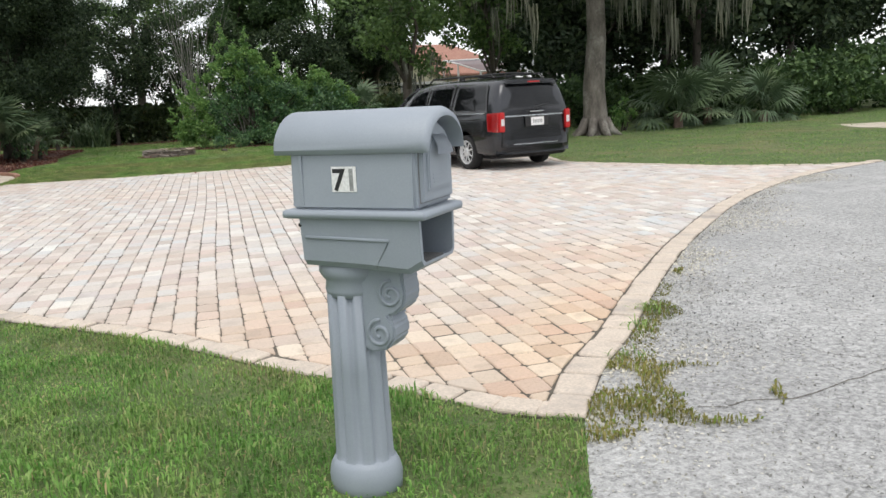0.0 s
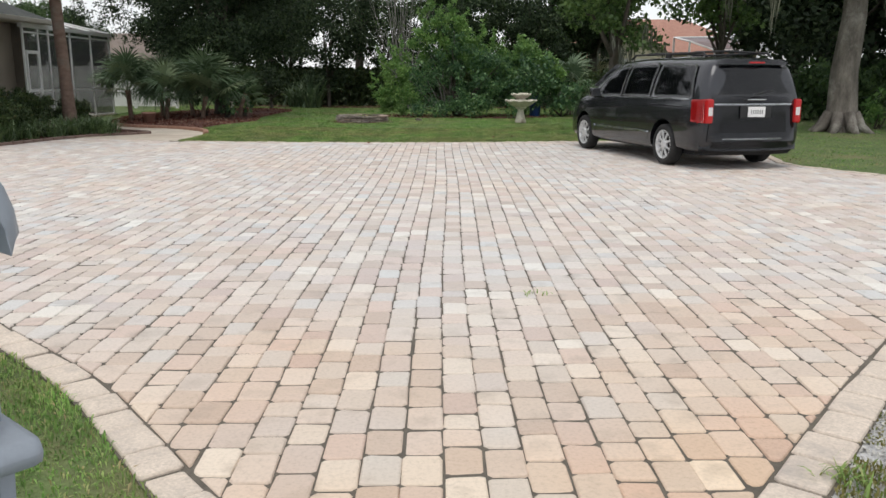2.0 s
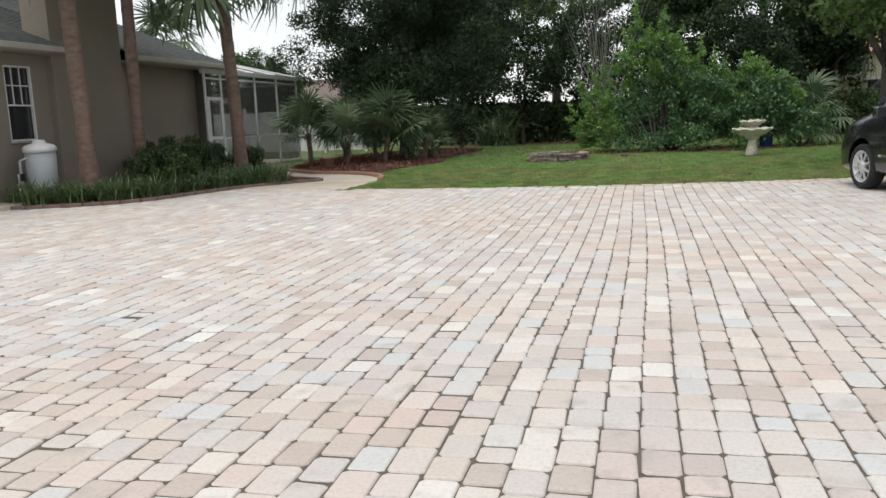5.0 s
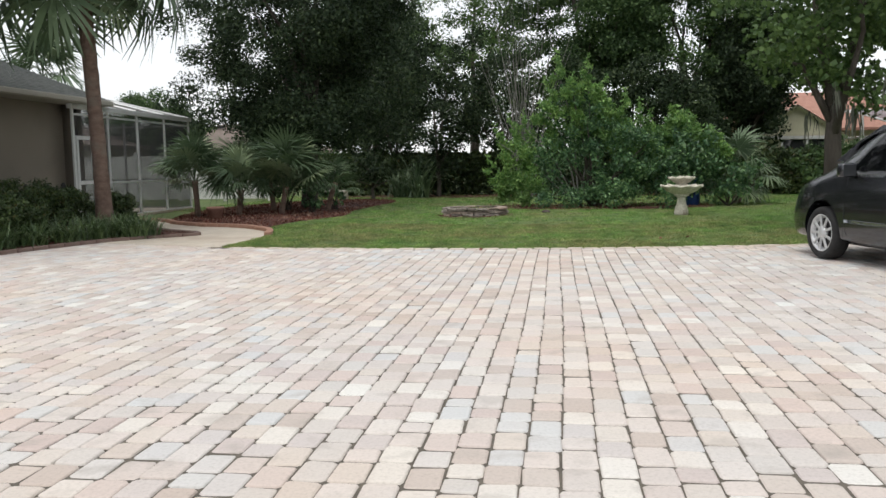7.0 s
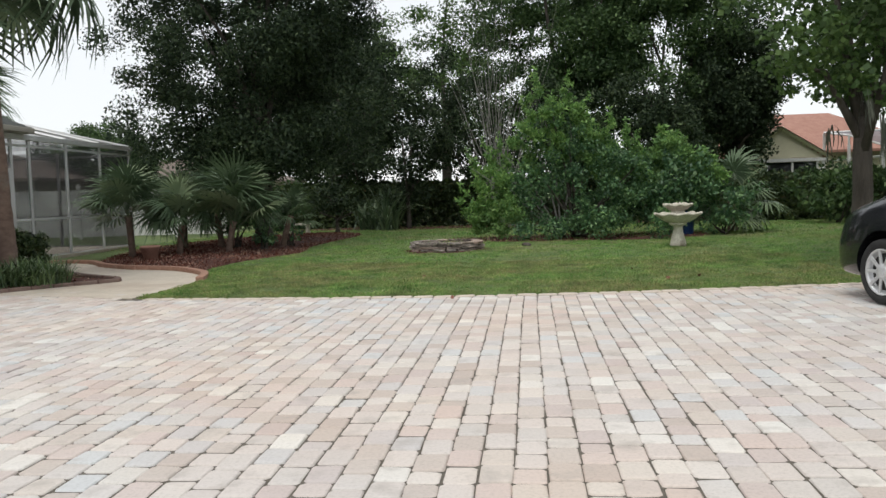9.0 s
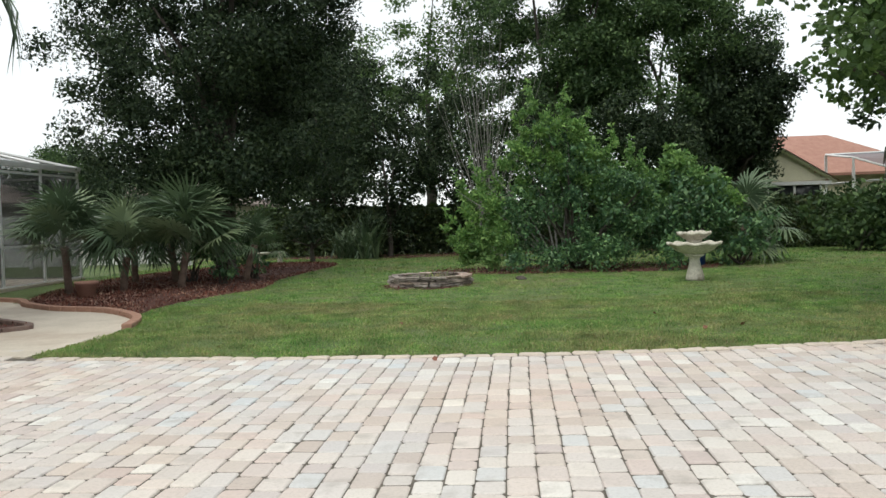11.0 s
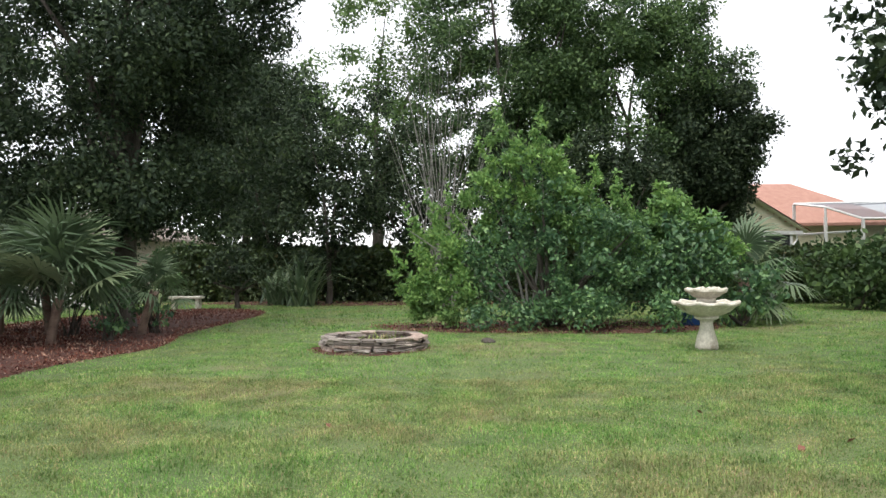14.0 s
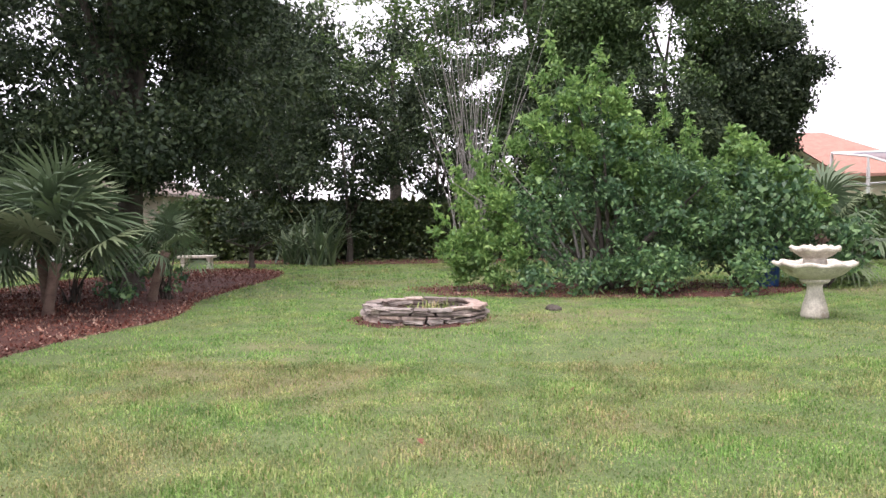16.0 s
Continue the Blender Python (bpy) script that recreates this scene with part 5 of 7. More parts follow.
bed("mulch_bed", BED1_POLY, "mulched front bed along the house wall", 0.03, 5, 9000)
bed("mulch_bed", BED2, "red-brown mulch bed round the oak", 0.05, 6, 60000)
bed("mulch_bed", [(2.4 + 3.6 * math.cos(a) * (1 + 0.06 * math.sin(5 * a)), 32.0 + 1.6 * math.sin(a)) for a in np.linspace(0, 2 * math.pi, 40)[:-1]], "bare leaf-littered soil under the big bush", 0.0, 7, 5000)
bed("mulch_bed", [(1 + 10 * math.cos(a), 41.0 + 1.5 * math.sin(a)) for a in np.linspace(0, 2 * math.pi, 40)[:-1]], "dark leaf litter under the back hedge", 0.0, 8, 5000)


def curb(name, line, label, mat, w=0.13, h=0.07):
    o = thing(name, pose(0, 0, 0), label, "edging", kind="structure")
    pts = smooth_line(line, 0.3)
    for a, b in zip(pts, pts[1:]):
        L = math.hypot(b[0] - a[0], b[1] - a[1])
        bm = boxm((0, 0, 0), (L - 0.008, w, h + 0.04), None, 0.018)
        p = part("curb_block", bm, mat, o)
        p.matrix_local = pose((a[0] + b[0]) / 2, (a[1] + b[1]) / 2, h / 2 - 0.01, 0, 0, math.degrees(math.atan2(b[1] - a[1], b[0] - a[0])))
    return o


curb("bed_curb", [p for p in BED1 if p[0] > -13], "curved dark brown concrete edging of the front bed", M["edging"], 0.11, 0.05)
curb("bed_curb", [p for p in PATHR if p[1] > 22.6], "curved reddish concrete edging of the oak bed", M["curb"])
pt = thing("clay_pot", pose(-6.9, 27.0, 0.05), "round clay flower pot in the mulch", "pot")
part("body", lathe([(0.14, 0), (0.19, 0.24), (0.21, 0.25), (0.21, 0.30), (0.18, 0.30), (0.16, 0.24)], 20), M["terracotta"], pt, smooth=True)
part("soil", lathe([(0.165, 0.23), (0.16, 0.25)], 16), M["mulch"], pt)
ws = thing("garden_bench", pose(-6.75, 37.9, 0), "small pale garden bench under the dark shrub", "bench")
part("seat", boxm((0, 0, 0.36), (0.9, 0.32, 0.06), None, 0.01), M["bath"], ws)
for xx in (-0.32, 0.32):
    part("leg", boxm((xx, 0, 0.165), (0.1, 0.26, 0.33), None, 0.01), M["bath"], ws)

# ---- fire pit ring ----
pit = thing("fire_pit", pose(-0.72, 28.32, 0.0), "low round fire pit of stacked flat fieldstones", "fire pit")
rp = np.random.default_rng(50)
for layer in range(5):
    a = rp.uniform(0, 1)
    end = a + 2 * math.pi - 0.1
    while a < end:
        L = rp.uniform(0.17, 0.40)
        bm = boxm((0, 0, 0), (L - rp.uniform(0.0, 0.03), rp.uniform(0.14, 0.22), 0.046 * rp.uniform(0.6, 1.0)), None, 0.009)
        r = 0.71 + rp.uniform(-0.035, 0.035) - 0.004 * layer
        for v in bm.verts:
            v.co.y -= (v.co.x ** 2) / (2 * r)
            v.co += Vector((rp.uniform(-0.010, 0.010), rp.uniform(-0.014, 0.014), rp.uniform(-0.004, 0.004)))
        s = part("stone", bm, M["stone"], pit)
        mid = a + L / (2 * r)
        s.matrix_local = Matrix.Translation((r * math.cos(mid), r * math.sin(mid), 0.022 + layer * 0.045)) @ Euler((rp.uniform(-0.05, 0.05), rp.uniform(-0.05, 0.05), mid - math.pi / 2 + rp.uniform(-0.08, 0.08))).to_matrix().to_4x4()
        a += L / r
part("soil", lathe([(0.62, 0.0), (0.61, 0.07), (0.3, 0.09), (0.05, 0.09)], 24), M["mulch"], pit)
strap_clump("weed_tuft", (-0.5, 28.35, 0.09), 60, 0.22, M["grass"], "weeds growing inside the fire pit", 51, 0.2, "weed")
bed("mulch_bed", [(-0.74 + 0.98 * math.cos(a), 28.3 + 0.98 * math.sin(a)) for a in np.linspace(0, 2 * math.pi, 26)[:-1]], "bare brown soil round the fire pit", 0.0, 9, 700)
rk = bmesh.new()
bmesh.ops.create_icosphere(rk, subdivisions=2, radius=0.09)
for v in rk.verts:
    v.co = Vector((v.co.x * 1.3, v.co.y, v.co.z * 0.7)) * (1 + 0.35 * noise.noise(v.co * 9))
rock = mesh_ob("rock", rk, M["darkbark"])
rock.location = (1.02, 28.95, 0.05)
tagged(rock, "small dark rock lying on the lawn", "rock")

# ---- birdbath ----


def birdbath():
    o = thing("birdbath", pose(4.22, 28.12, 0.0), "two-tier cast stone birdbath with scalloped bowls", "birdbath")
    part("pedestal", lathe([(0.165, 0.0), (0.168, 0.05), (0.158, 0.10), (0.135, 0.20), (0.105, 0.30), (0.092, 0.38), (0.098, 0.425), (0.16, 0.45), (0.178, 0.465), (0.178, 0.488), (0.15, 0.50)], 40), M["bath"], o, smooth=True)

    def scalloped(profile, lobes, first, rise):
        """A shallow bowl whose lip bulges and dips in lobes."""
        bm = lathe(profile, 96, lambda a, k: 1 + (0.05 if k >= first else 0.028) * math.cos(a * lobes))
        r1 = max(r for r, z in profile)
        for v in bm.verts:
            r = math.hypot(v.co.x, v.co.y)
            v.co.z += rise * max(0.0, r / r1 - 0.75) * 4 * math.cos(math.atan2(v.co.y, v.co.x) * lobes)
        return bm

    part("bowl", scalloped([(0.15, 0.487), (0.24, 0.515), (0.34, 0.565), (0.415, 0.63), (0.44, 0.648), (0.478, 0.662), (0.484, 0.695), (0.46, 0.71), (0.43, 0.695), (0.40, 0.655), (0.2, 0.61)], 9, 4, 0.016), M["bath"], o, smooth=True)
    part("water_stain", lathe([(0.395, 0.652), (0.385, 0.66)], 40), M["bathdark"], o, "dark stained basin inside")
    part("stem", lathe([(0.16, 0.62), (0.145, 0.68), (0.135, 0.74), (0.15, 0.765)], 24), M["bath"], o)
    part("upper_bowl", scalloped([(0.13, 0.755), (0.19, 0.78), (0.25, 0.825), (0.268, 0.84), (0.298, 0.85), (0.303, 0.885), (0.285, 0.90), (0.262, 0.885), (0.22, 0.86), (0.08, 0.85)], 8, 3, 0.014), M["bath"], o, smooth=True)
    bm = bmesh.new()
    rg2 = np.random.default_rng(4)
    for k in range(7):
        bmesh.ops.create_icosphere(bm, subdivisions=1, radius=0.05, matrix=Matrix.Translation((rg2.uniform(-0.15, 0.15), rg2.uniform(-0.15, 0.15), 0.88)))
    part("pebbles", bm, M["bath"], o)


birdbath()
bl = thing("blue_barrel", pose(5.15, 32.1, 0.0), "blue plastic tub half hidden under the bush", "tub")
part("body", lathe([(0.17, 0), (0.19, 0.03), (0.21, 0.76), (0.22, 0.78), (0.2, 0.78), (0.18, 0.1)], 20), M["blue"], bl, smooth=True)

# ---- mailbox ----


def mailbox():
    # local x: towards the road (the door), local y: across, z up
    o = thing("mailbox", Matrix.Translation((0.756, 3.472, 0.0)) @ Matrix.Rotation(math.atan2(-0.663, 0.749), 4, "Z") @ Matrix.Diagonal((1, 0.88, 1, 1)), "grey moulded plastic mailbox on a fluted column post", "mailbox")
    # fluted post
    post = lathe([(0.12, 0.0), (0.12, 0.13), (0.12, 0.16), (0.112, 0.175), (0.107, 0.195), (0.101, 0.5), (0.096, 0.80)], 80,
                 lambda a, k: 1 - (0.17 * max(0.0, math.cos(a * 10)) ** 0.6 if 4 <= k <= 6 else 0))
    part("post", post, M["plastic"], o, smooth=True)
    part("base_ring", lathe([(0.13, 0.03), (0.134, 0.09), (0.136, 0.115), (0.131, 0.14), (0.124, 0.158), (0.11, 0.18)], 48), M["plastic"], o, smooth=True)
    part("collar", lathe([(0.094, 0.775), (0.10, 0.80), (0.095, 0.83), (0.108, 0.845), (0.118, 0.862), (0.118, 0.88), (0.105, 0.905)], 48), M["plastic"], o, smooth=True)
    # scroll bracket towards the door
    br = bmesh.new()
    prof = [(0.05, 0.60), (0.10, 0.585), (0.155, 0.60), (0.185, 0.64), (0.185, 0.685), (0.165, 0.715), (0.19, 0.725), (0.225, 0.755), (0.235, 0.80), (0.225, 0.845), (0.235, 0.91), (0.0, 0.91), (0.0, 0.60)]
    lft = [br.verts.new((x, -0.065, z)) for x, z in prof]
    rgt = [br.verts.new((x, 0.065, z)) for x, z in prof]
    br.faces.new(lft)
    br.faces.new(rgt[::-1])
    for i in range(len(prof)):
        br.faces.new((lft[i], rgt[i], rgt[(i + 1) % len(prof)], lft[(i + 1) % len(prof)]))
    bmesh.ops.recalc_face_normals(br, faces=br.faces[:])
    bmesh.ops.bevel(br, geom=br.edges[:], offset=0.009, segments=2, affect="EDGES", clamp_overlap=True)
    bk = part("bracket", br, M["plastic"], o, smooth=False)
    for cx, cz, rr in ((0.128, 0.655, 0.050), (0.178, 0.795, 0.048)):
        for sy in (-1, 1):
            pts = [(cx + rr * (1 - t * 0.8) * math.cos(t * 9.5 + 1.5), sy * 0.067, cz + rr * (1 - t * 0.8) * math.sin(t * 9.5 + 1.5)) for t in np.linspace(0, 1, 26)]
            part("scroll", tube(pts, [0.007] * 26, 6), M["plastic"], bk, smooth=True)
    X0, X1 = -0.145, 0.345

    def shell(profiles, xs, bevel, name, mat=M["plastic"], smooth=True):
        bm = bmesh.new()
        rings = [[bm.verts.new((x, y, z)) for y, z in p] for p, x in zip(profiles, xs)]
        n = len(rings[0])
        for a, b in zip(rings, rings[1:]):
            for i in range(n):
                bm.faces.new((a[i], a[(i + 1) % n], b[(i + 1) % n], b[i]))
        bm.faces.new(rings[0])
        bm.faces.new(rings[-1][::-1])
        bmesh.ops.recalc_face_normals(bm, faces=bm.faces[:])
        if bevel:
            es = [e for e in bm.edges if len(e.link_faces) == 2 and e.calc_face_angle(0) > 0.6]
            bmesh.ops.bevel(bm, geom=es, offset=bevel, segments=3, affect="EDGES", clamp_overlap=True)
        ob = part(name, bm, mat, o)
        if smooth:
            me = ob.data
            me.polygons.foreach_set("use_smooth", [True] * len(me.polygons))
            me.set_sharp_from_angle(angle=radians(40))
        return ob

    def arch(w, z_base, z_spring, z_top, n=14):
        p = [(-w, z_base)]
        for k in range(n + 1):
            a = math.pi - math.pi * k / n
            p.append((w * math.cos(a), z_spring + (z_top - z_spring) * math.sin(a)))
        p.append((w, z_base))
        return p

    # upper box, slightly wider at the foot
    up = []
    for x in (X0 + 0.01, X1 - 0.012):
        p = arch(0.142, 1.085, 1.265, 1.372)
        p[0], p[-1] = (-0.150, 1.085), (0.150, 1.085)
        up.append(p)
    shell(up, (X0 + 0.01, X1 - 0.012), 0.012, "box")
    # hood: thick arched lid overhanging all round
    bm = bmesh.new()
    n = 18
    rings = []
    for x, g in ((X0 - 0.045, -0.018), (X0 - 0.03, 0.0), (X1 + 0.02, 0.0), (X1 + 0.036, -0.010), (X1 + 0.042, -0.022)):
        outer = []
        for k in range(n + 1):
            a = math.pi - math.pi * k / n
            outer.append(((0.168 + g) * math.cos(a), 1.284 + (0.122 + g) * math.sin(a)))
        inner = []
        for k in range(n + 1):
            a = math.pi * k / n
            inner.append((0.149 * math.cos(a), 1.268 + 0.108 * math.sin(a)))
        rings.append([bm.verts.new((x, y, z)) for y, z in outer + inner])
    m = len(rings[0])
    for a, b in zip(rings, rings[1:]):
        for i in range(m):
            bm.faces.new((a[i], a[(i + 1) % m], b[(i + 1) % m], b[i]))
    for r, flip in ((rings[0], False), (rings[-1], True)):
        for k in range(n):
            q = (r[k], r[k + 1], r[m - 2 - k], r[m - 1 - k])
            bm.faces.new(q if not flip else q[::-1])
    bmesh.ops.recalc_face_normals(bm, faces=bm.faces[:])
    hood = part("hood", bm, M["plastic"], o, smooth=True)
    hood.data.set_sharp_from_angle(angle=radians(50))
    # belt moulding
    part("belt", boxm(((X0 + X1) / 2, 0, 1.073), (X1 - X0 + 0.045, 0.345, 0.03), None, 0.0145), M["plastic"], o, smooth=True)
    # lower newspaper tray, open at the door end, tapering down
    def loop(x, w0, w1, z0, z1, inset=0.0):
        return [(x, -w1 + inset, z1), (x, -w0 - 0.012 + inset, z0 + 0.02), (x, -w0 + 0.006 + inset, z0 + inset * 0.6), (x, w0 - 0.006 - inset, z0 + inset * 0.6), (x, w0 + 0.012 - inset, z0 + 0.02), (x, w1 - inset, z1)]

    bm = bmesh.new()
    secs = [(X0 + 0.035, 0.125, 0.150, 0.895, 1.06), (0.12, 0.128, 0.150, 0.89, 1.06), (X1 - 0.06, 0.13, 0.150, 0.88, 1.06), (X1 - 0.008, 0.13, 0.150, 0.91, 1.06)]
    outr = [[bm.verts.new(c) for c in loop(*s)] for s in secs]
    innr = [[bm.verts.new(c) for c in loop(X0 + 0.06, *secs[0][1:], inset=0.016)]] + [[bm.verts.new(c) for c in loop(*s, inset=0.016)] for s in secs[1:]]
    for rings in (outr, innr):
        for a, b in zip(rings, rings[1:]):
            for i in range(5):
                bm.faces.new((a[i], a[i + 1], b[i + 1], b[i]))
    bm.faces.new(outr[0])
    bm.faces.new(innr[0])
    for i in range(5):
        bm.faces.new((outr[-1][i], outr[-1][i + 1], innr[-1][i + 1], innr[-1][i]))
    bmesh.ops.recalc_face_normals(bm, faces=bm.faces[:])
    tr = part("paper_tray", bm, M["plastic"], o)
    # ribs and back in the darker plastic, so the tray looks deep and shaded
    for k in range(9):
        y = -0.08 + k * 0.02
        part("tray_rib", boxm((0.14, y, 0.912), (0.36, 0.007, 0.012), None, 0.003), M["plastic_shade"], tr)
    part("tray_back", boxm((X0 + 0.055, 0, 0.985), (0.01, 0.24, 0.15)), M["plastic_shade"], tr)
    for sy in (-1, 1):
        part("side_ridge", tube([(X0 + 0.055, sy * 0.147, 0.995), (X1 - 0.12, sy * 0.147, 0.99), (X1 - 0.175, sy * 0.136, 0.90)], [0.006, 0.006, 0.004], 6), M["plastic"], tr, smooth=True)
        for xx in (X0 + 0.035, X1 - 0.045):
            sc = part("screw", lathe([(0.007, 0), (0.007, 0.004), (0.003, 0.005)], 10), M["dark"], tr)
            sc.matrix_local = pose(xx, sy * 0.148, 1.035, 90 * sy, 0, 0)
        part("corner_rib", boxm((X0 + 0.055, sy * 0.148, 1.18), (0.012, 0.008, 0.17), None, 0.003), M["plastic"], o)
    # door: arched, with inner panel and pull
    def arch_slab(w, zb, zs, zt, x0, x1, mat, name, parent):
        bm = bmesh.new()
        p = arch(w, zb, zs, zt)
        a = [bm.verts.new((x0, y, z)) for y, z in p]
        b = [bm.verts.new((x1, y, z)) for y, z in p]
        bm.faces.new(b)
        bm.faces.new(a[::-1])
        for i in range(len(p)):
            bm.faces.new((a[i], a[(i + 1) % len(p)], b[(i + 1) % len(p)], b[i]))
        bmesh.ops.recalc_face_normals(bm, faces=bm.faces[:])
        es = [e for e in bm.edges if abs(e.verts[0].co.x - x1) < 1e-5 and abs(e.verts[1].co.x - x1) < 1e-5]
        bmesh.ops.bevel(bm, geom=es, offset=0.004, segments=2, affect="EDGES", clamp_overlap=True)
        return part(name, bm, mat, parent)

    # dark slab behind the door: shade of the gap put into its colour
    gap = arch_slab(0.128, 1.104, 1.246, 1.361, X1 - 0.013, X1 - 0.0095, M["plastic_shade"], "door_gap", o)
    dr = arch_slab(0.121, 1.112, 1.245, 1.352, X1 - 0.012, X1 + 0.004, M["plastic"], "door", o)
    arch_slab(0.096, 1.142, 1.24, 1.327, X1 + 0.002, X1 + 0.009, M["plastic"], "door_panel", dr)
    arch_slab(0.087, 1.15, 1.237, 1.318, X1 + 0.004, X1 + 0.0115, M["plastic"], "door_field", dr)
    pb = bmesh.new()
    rows_ = []
    for t in np.linspace(0, 1, 7):
        a = t * math.pi / 2
        rows_.append([pb.verts.new((X1 + 0.008 + 0.042 * math.sin(a) * (1 - (y / 0.085) ** 2 * 0.6), y * (0.72 + 0.28 * t), 1.318 - 0.048 * t - 0.012 * (1 - math.cos(a)))) for y in np.linspace(-0.065, 0.065, 9)])
    for a, b in zip(rows_, rows_[1:]):
        for i in range(8):
            pb.faces.new((a[i], a[i + 1], b[i + 1], b[i]))
    bmesh.ops.solidify(pb, geom=pb.faces[:], thickness=0.005)
    part("pull", pb, M["plastic"], dr, smooth=True)
    for z, w in ((1.195, 0.10), (1.183, 0.10), (1.171, 0.09)):
        part("embossed_text", boxm((X1 + 0.012, -0.02, z), (0.002, w * 0.8, 0.004)), M["plastic"], dr)
    # number sheet on the side facing the lawn
    st_o = part("number_sheet", boxm((0.075, -0.1485, 1.188), (0.092, 0.002, 0.082)), M["white"], o, "white sheet with the number 71")
    for txt, xx, mt in (("7", 0.031, "ink"), ("1", 0.078, "ink_faded")):
        cu = bpy.data.curves.new("digit", "FONT")
        cu.body = txt
        cu.size = 0.098
        cu.extrude = 0.0006
        cu.offset = 0.0022
        tmp = new("digit_curve", cu)
        bpy.context.view_layer.update()
        me = bpy.data.meshes.new_from_object(tmp.evaluated_get(bpy.context.evaluated_depsgraph_get()))
        bpy.data.objects.remove(tmp)
        me.materials.clear()
        me.materials.append(M[mt])
        dg = new("digit", me)
        dg.parent = st_o
        dg.matrix_local = pose(xx, -0.1502, 1.153, 90, 0, 0)
    # flag folded on the far side
    part("flag", boxm((X1 - 0.06, 0.155, 1.22), (0.05, 0.012, 0.13), None, 0.008), M["plastic"], o)


mailbox()

# ---- van ----


def van():
    """Minivan. Local x forward from the rear axle, y to its left side, z up."""
    hd = math.atan2(0.970, -0.242)
    o = thing("minivan", Matrix.Translation((6.2, 16.27, 0.0)) @ Matrix.Rotation(hd, 4, "Z") @ Matrix.Diagonal((1, 0.965, 1, 1)), "parked charcoal grey minivan with tinted windows", "car")
    WB, R = 3.12, 0.335
    # stations: x, bottom, belt, roof, half width low, half width belt, half width roof
    S = [(-1.02, 0.46, 0.98, 1.06, 0.80, 0.84, 0.74), (-0.98, 0.32, 1.02, 1.40, 0.90, 0.88, 0.70), (-0.90, 0.27, 1.04, 1.66, 0.955, 0.93, 0.69), (-0.72, 0.25, 1.05, 1.715, 0.985, 0.955, 0.70),
         (-0.3, 0.25, 1.05, 1.735, 0.995, 0.965, 0.715), (0.4, 0.22, 1.045, 1.75, 1.0, 0.97, 0.725), (1.2, 0.21, 1.04, 1.745, 1.0, 0.97, 0.725), (1.9, 0.21, 1.03, 1.72, 1.0, 0.965, 0.715),
         (2.35, 0.21, 1.02, 1.655, 0.995, 0.96, 0.70), (2.75, 0.21, 1.01, 1.48, 0.99, 0.95, 0.70), (3.15, 0.22, 1.0, 1.22, 0.985, 0.94, 0.72), (3.42, 0.22, 0.985, 1.08, 0.975, 0.925, 0.74),
         (3.75, 0.22, 0.93, 1.00, 0.94, 0.87, 0.70), (3.98, 0.22, 0.82, 0.88, 0.86, 0.78, 0.60), (4.09, 0.30, 0.62, 0.68, 0.74, 0.68, 0.5)]
    bm = bmesh.new()
    rings = []
    for x, zb, zt, zr, wl_, wb_, wr in S:
        half = [(wl_ * 0.86, zb), (wl_ * 0.975, zb + 0.06), (wl_, zb + 0.22 if zt - zb > 0.4 else zb + 0.1), (wl_, (zb + zt) * 0.56), (wl_ * 0.5 + wb_ * 0.5 + 0.006, zt - 0.12 if zt - zb > 0.4 else zt - 0.06), (wb_, zt),
                (wb_ * 0.55 + wr * 0.45 + 0.012, zt + (zr - zt) * 0.5), (wr + 0.02, zr - 0.07 if zr - zt > 0.3 else zr - (zr - zt) * 0.3), (wr - 0.08, zr - 0.012), (wr * 0.45, zr + 0.012)]
        rings.append([bm.verts.new((x, y, z)) for y, z in half] + [bm.verts.new((x, -y, z)) for y, z in half[::-1]])
    n = len(rings[0])
    for a, b in zip(rings, rings[1:]):
        for i in range(n):
            bm.faces.new((a[i], b[i], b[(i + 1) % n], a[(i + 1) % n]))
    bm.faces.new(rings[0])
    bm.faces.new(rings[-1][::-1])
    bmesh.ops.recalc_face_normals(bm, faces=bm.faces[:])
    body = mesh_ob("body", bm, M["paint"], None)
    sub = body.modifiers.new("s", "SUBSURF")
    sub.levels = sub.render_levels = 2
    cutters = []
    for x in (0, WB):
        c = mesh_ob("cutter", lathe([(R + 0.065, -1.3), (R + 0.065, 1.3)], 40), M["black"])
        c.matrix_world = pose(x, 0, R + 0.02, 90, 0, 0)
        md = body.modifiers.new("b", "BOOLEAN")
        md.operation, md.object, md.solver = "DIFFERENCE", c, "EXACT"
        cutters.append(c)
    bpy.context.view_layer.update()
    dgr = bpy.context.evaluated_depsgraph_get()
    me = bpy.data.meshes.new_from_object(body.evaluated_get(dgr))
    body.modifiers.clear()
    body.data = me
    me.polygons.foreach_set("use_smooth", [True] * len(me.polygons))
    me.set_sharp_from_angle(angle=radians(45))
    me.materials.clear()
    me.materials.append(M["paint"])
    body.parent = o
    for c in cutters:
        bpy.data.objects.remove(c)
    # surface lookups: half width of the body at a place
    import_x = [s[0] for s in S]

    def at(x, k):
        return float(np.interp(x, import_x, [s[k] for s in S]))

    def side_y(x, z):
        zt, zr, wb_, wr = at(x, 2), at(x, 3), at(x, 5), at(x, 6)
        t = (z - zt) / max(zr - zt, 0.05)
        if t < 0:
            return wb_ + (at(x, 4) - wb_) * min(1, -t * (zr - zt) / 0.35)
        if t < 0.5:
            return wb_ + (wb_ * 0.55 + wr * 0.45 + 0.012 - wb_) * t / 0.5
        return wb_ * 0.55 + wr * 0.45 + 0.012 + (wr + 0.02 - wb_ * 0.55 - wr * 0.45 - 0.012) * (t - 0.5) / 0.42

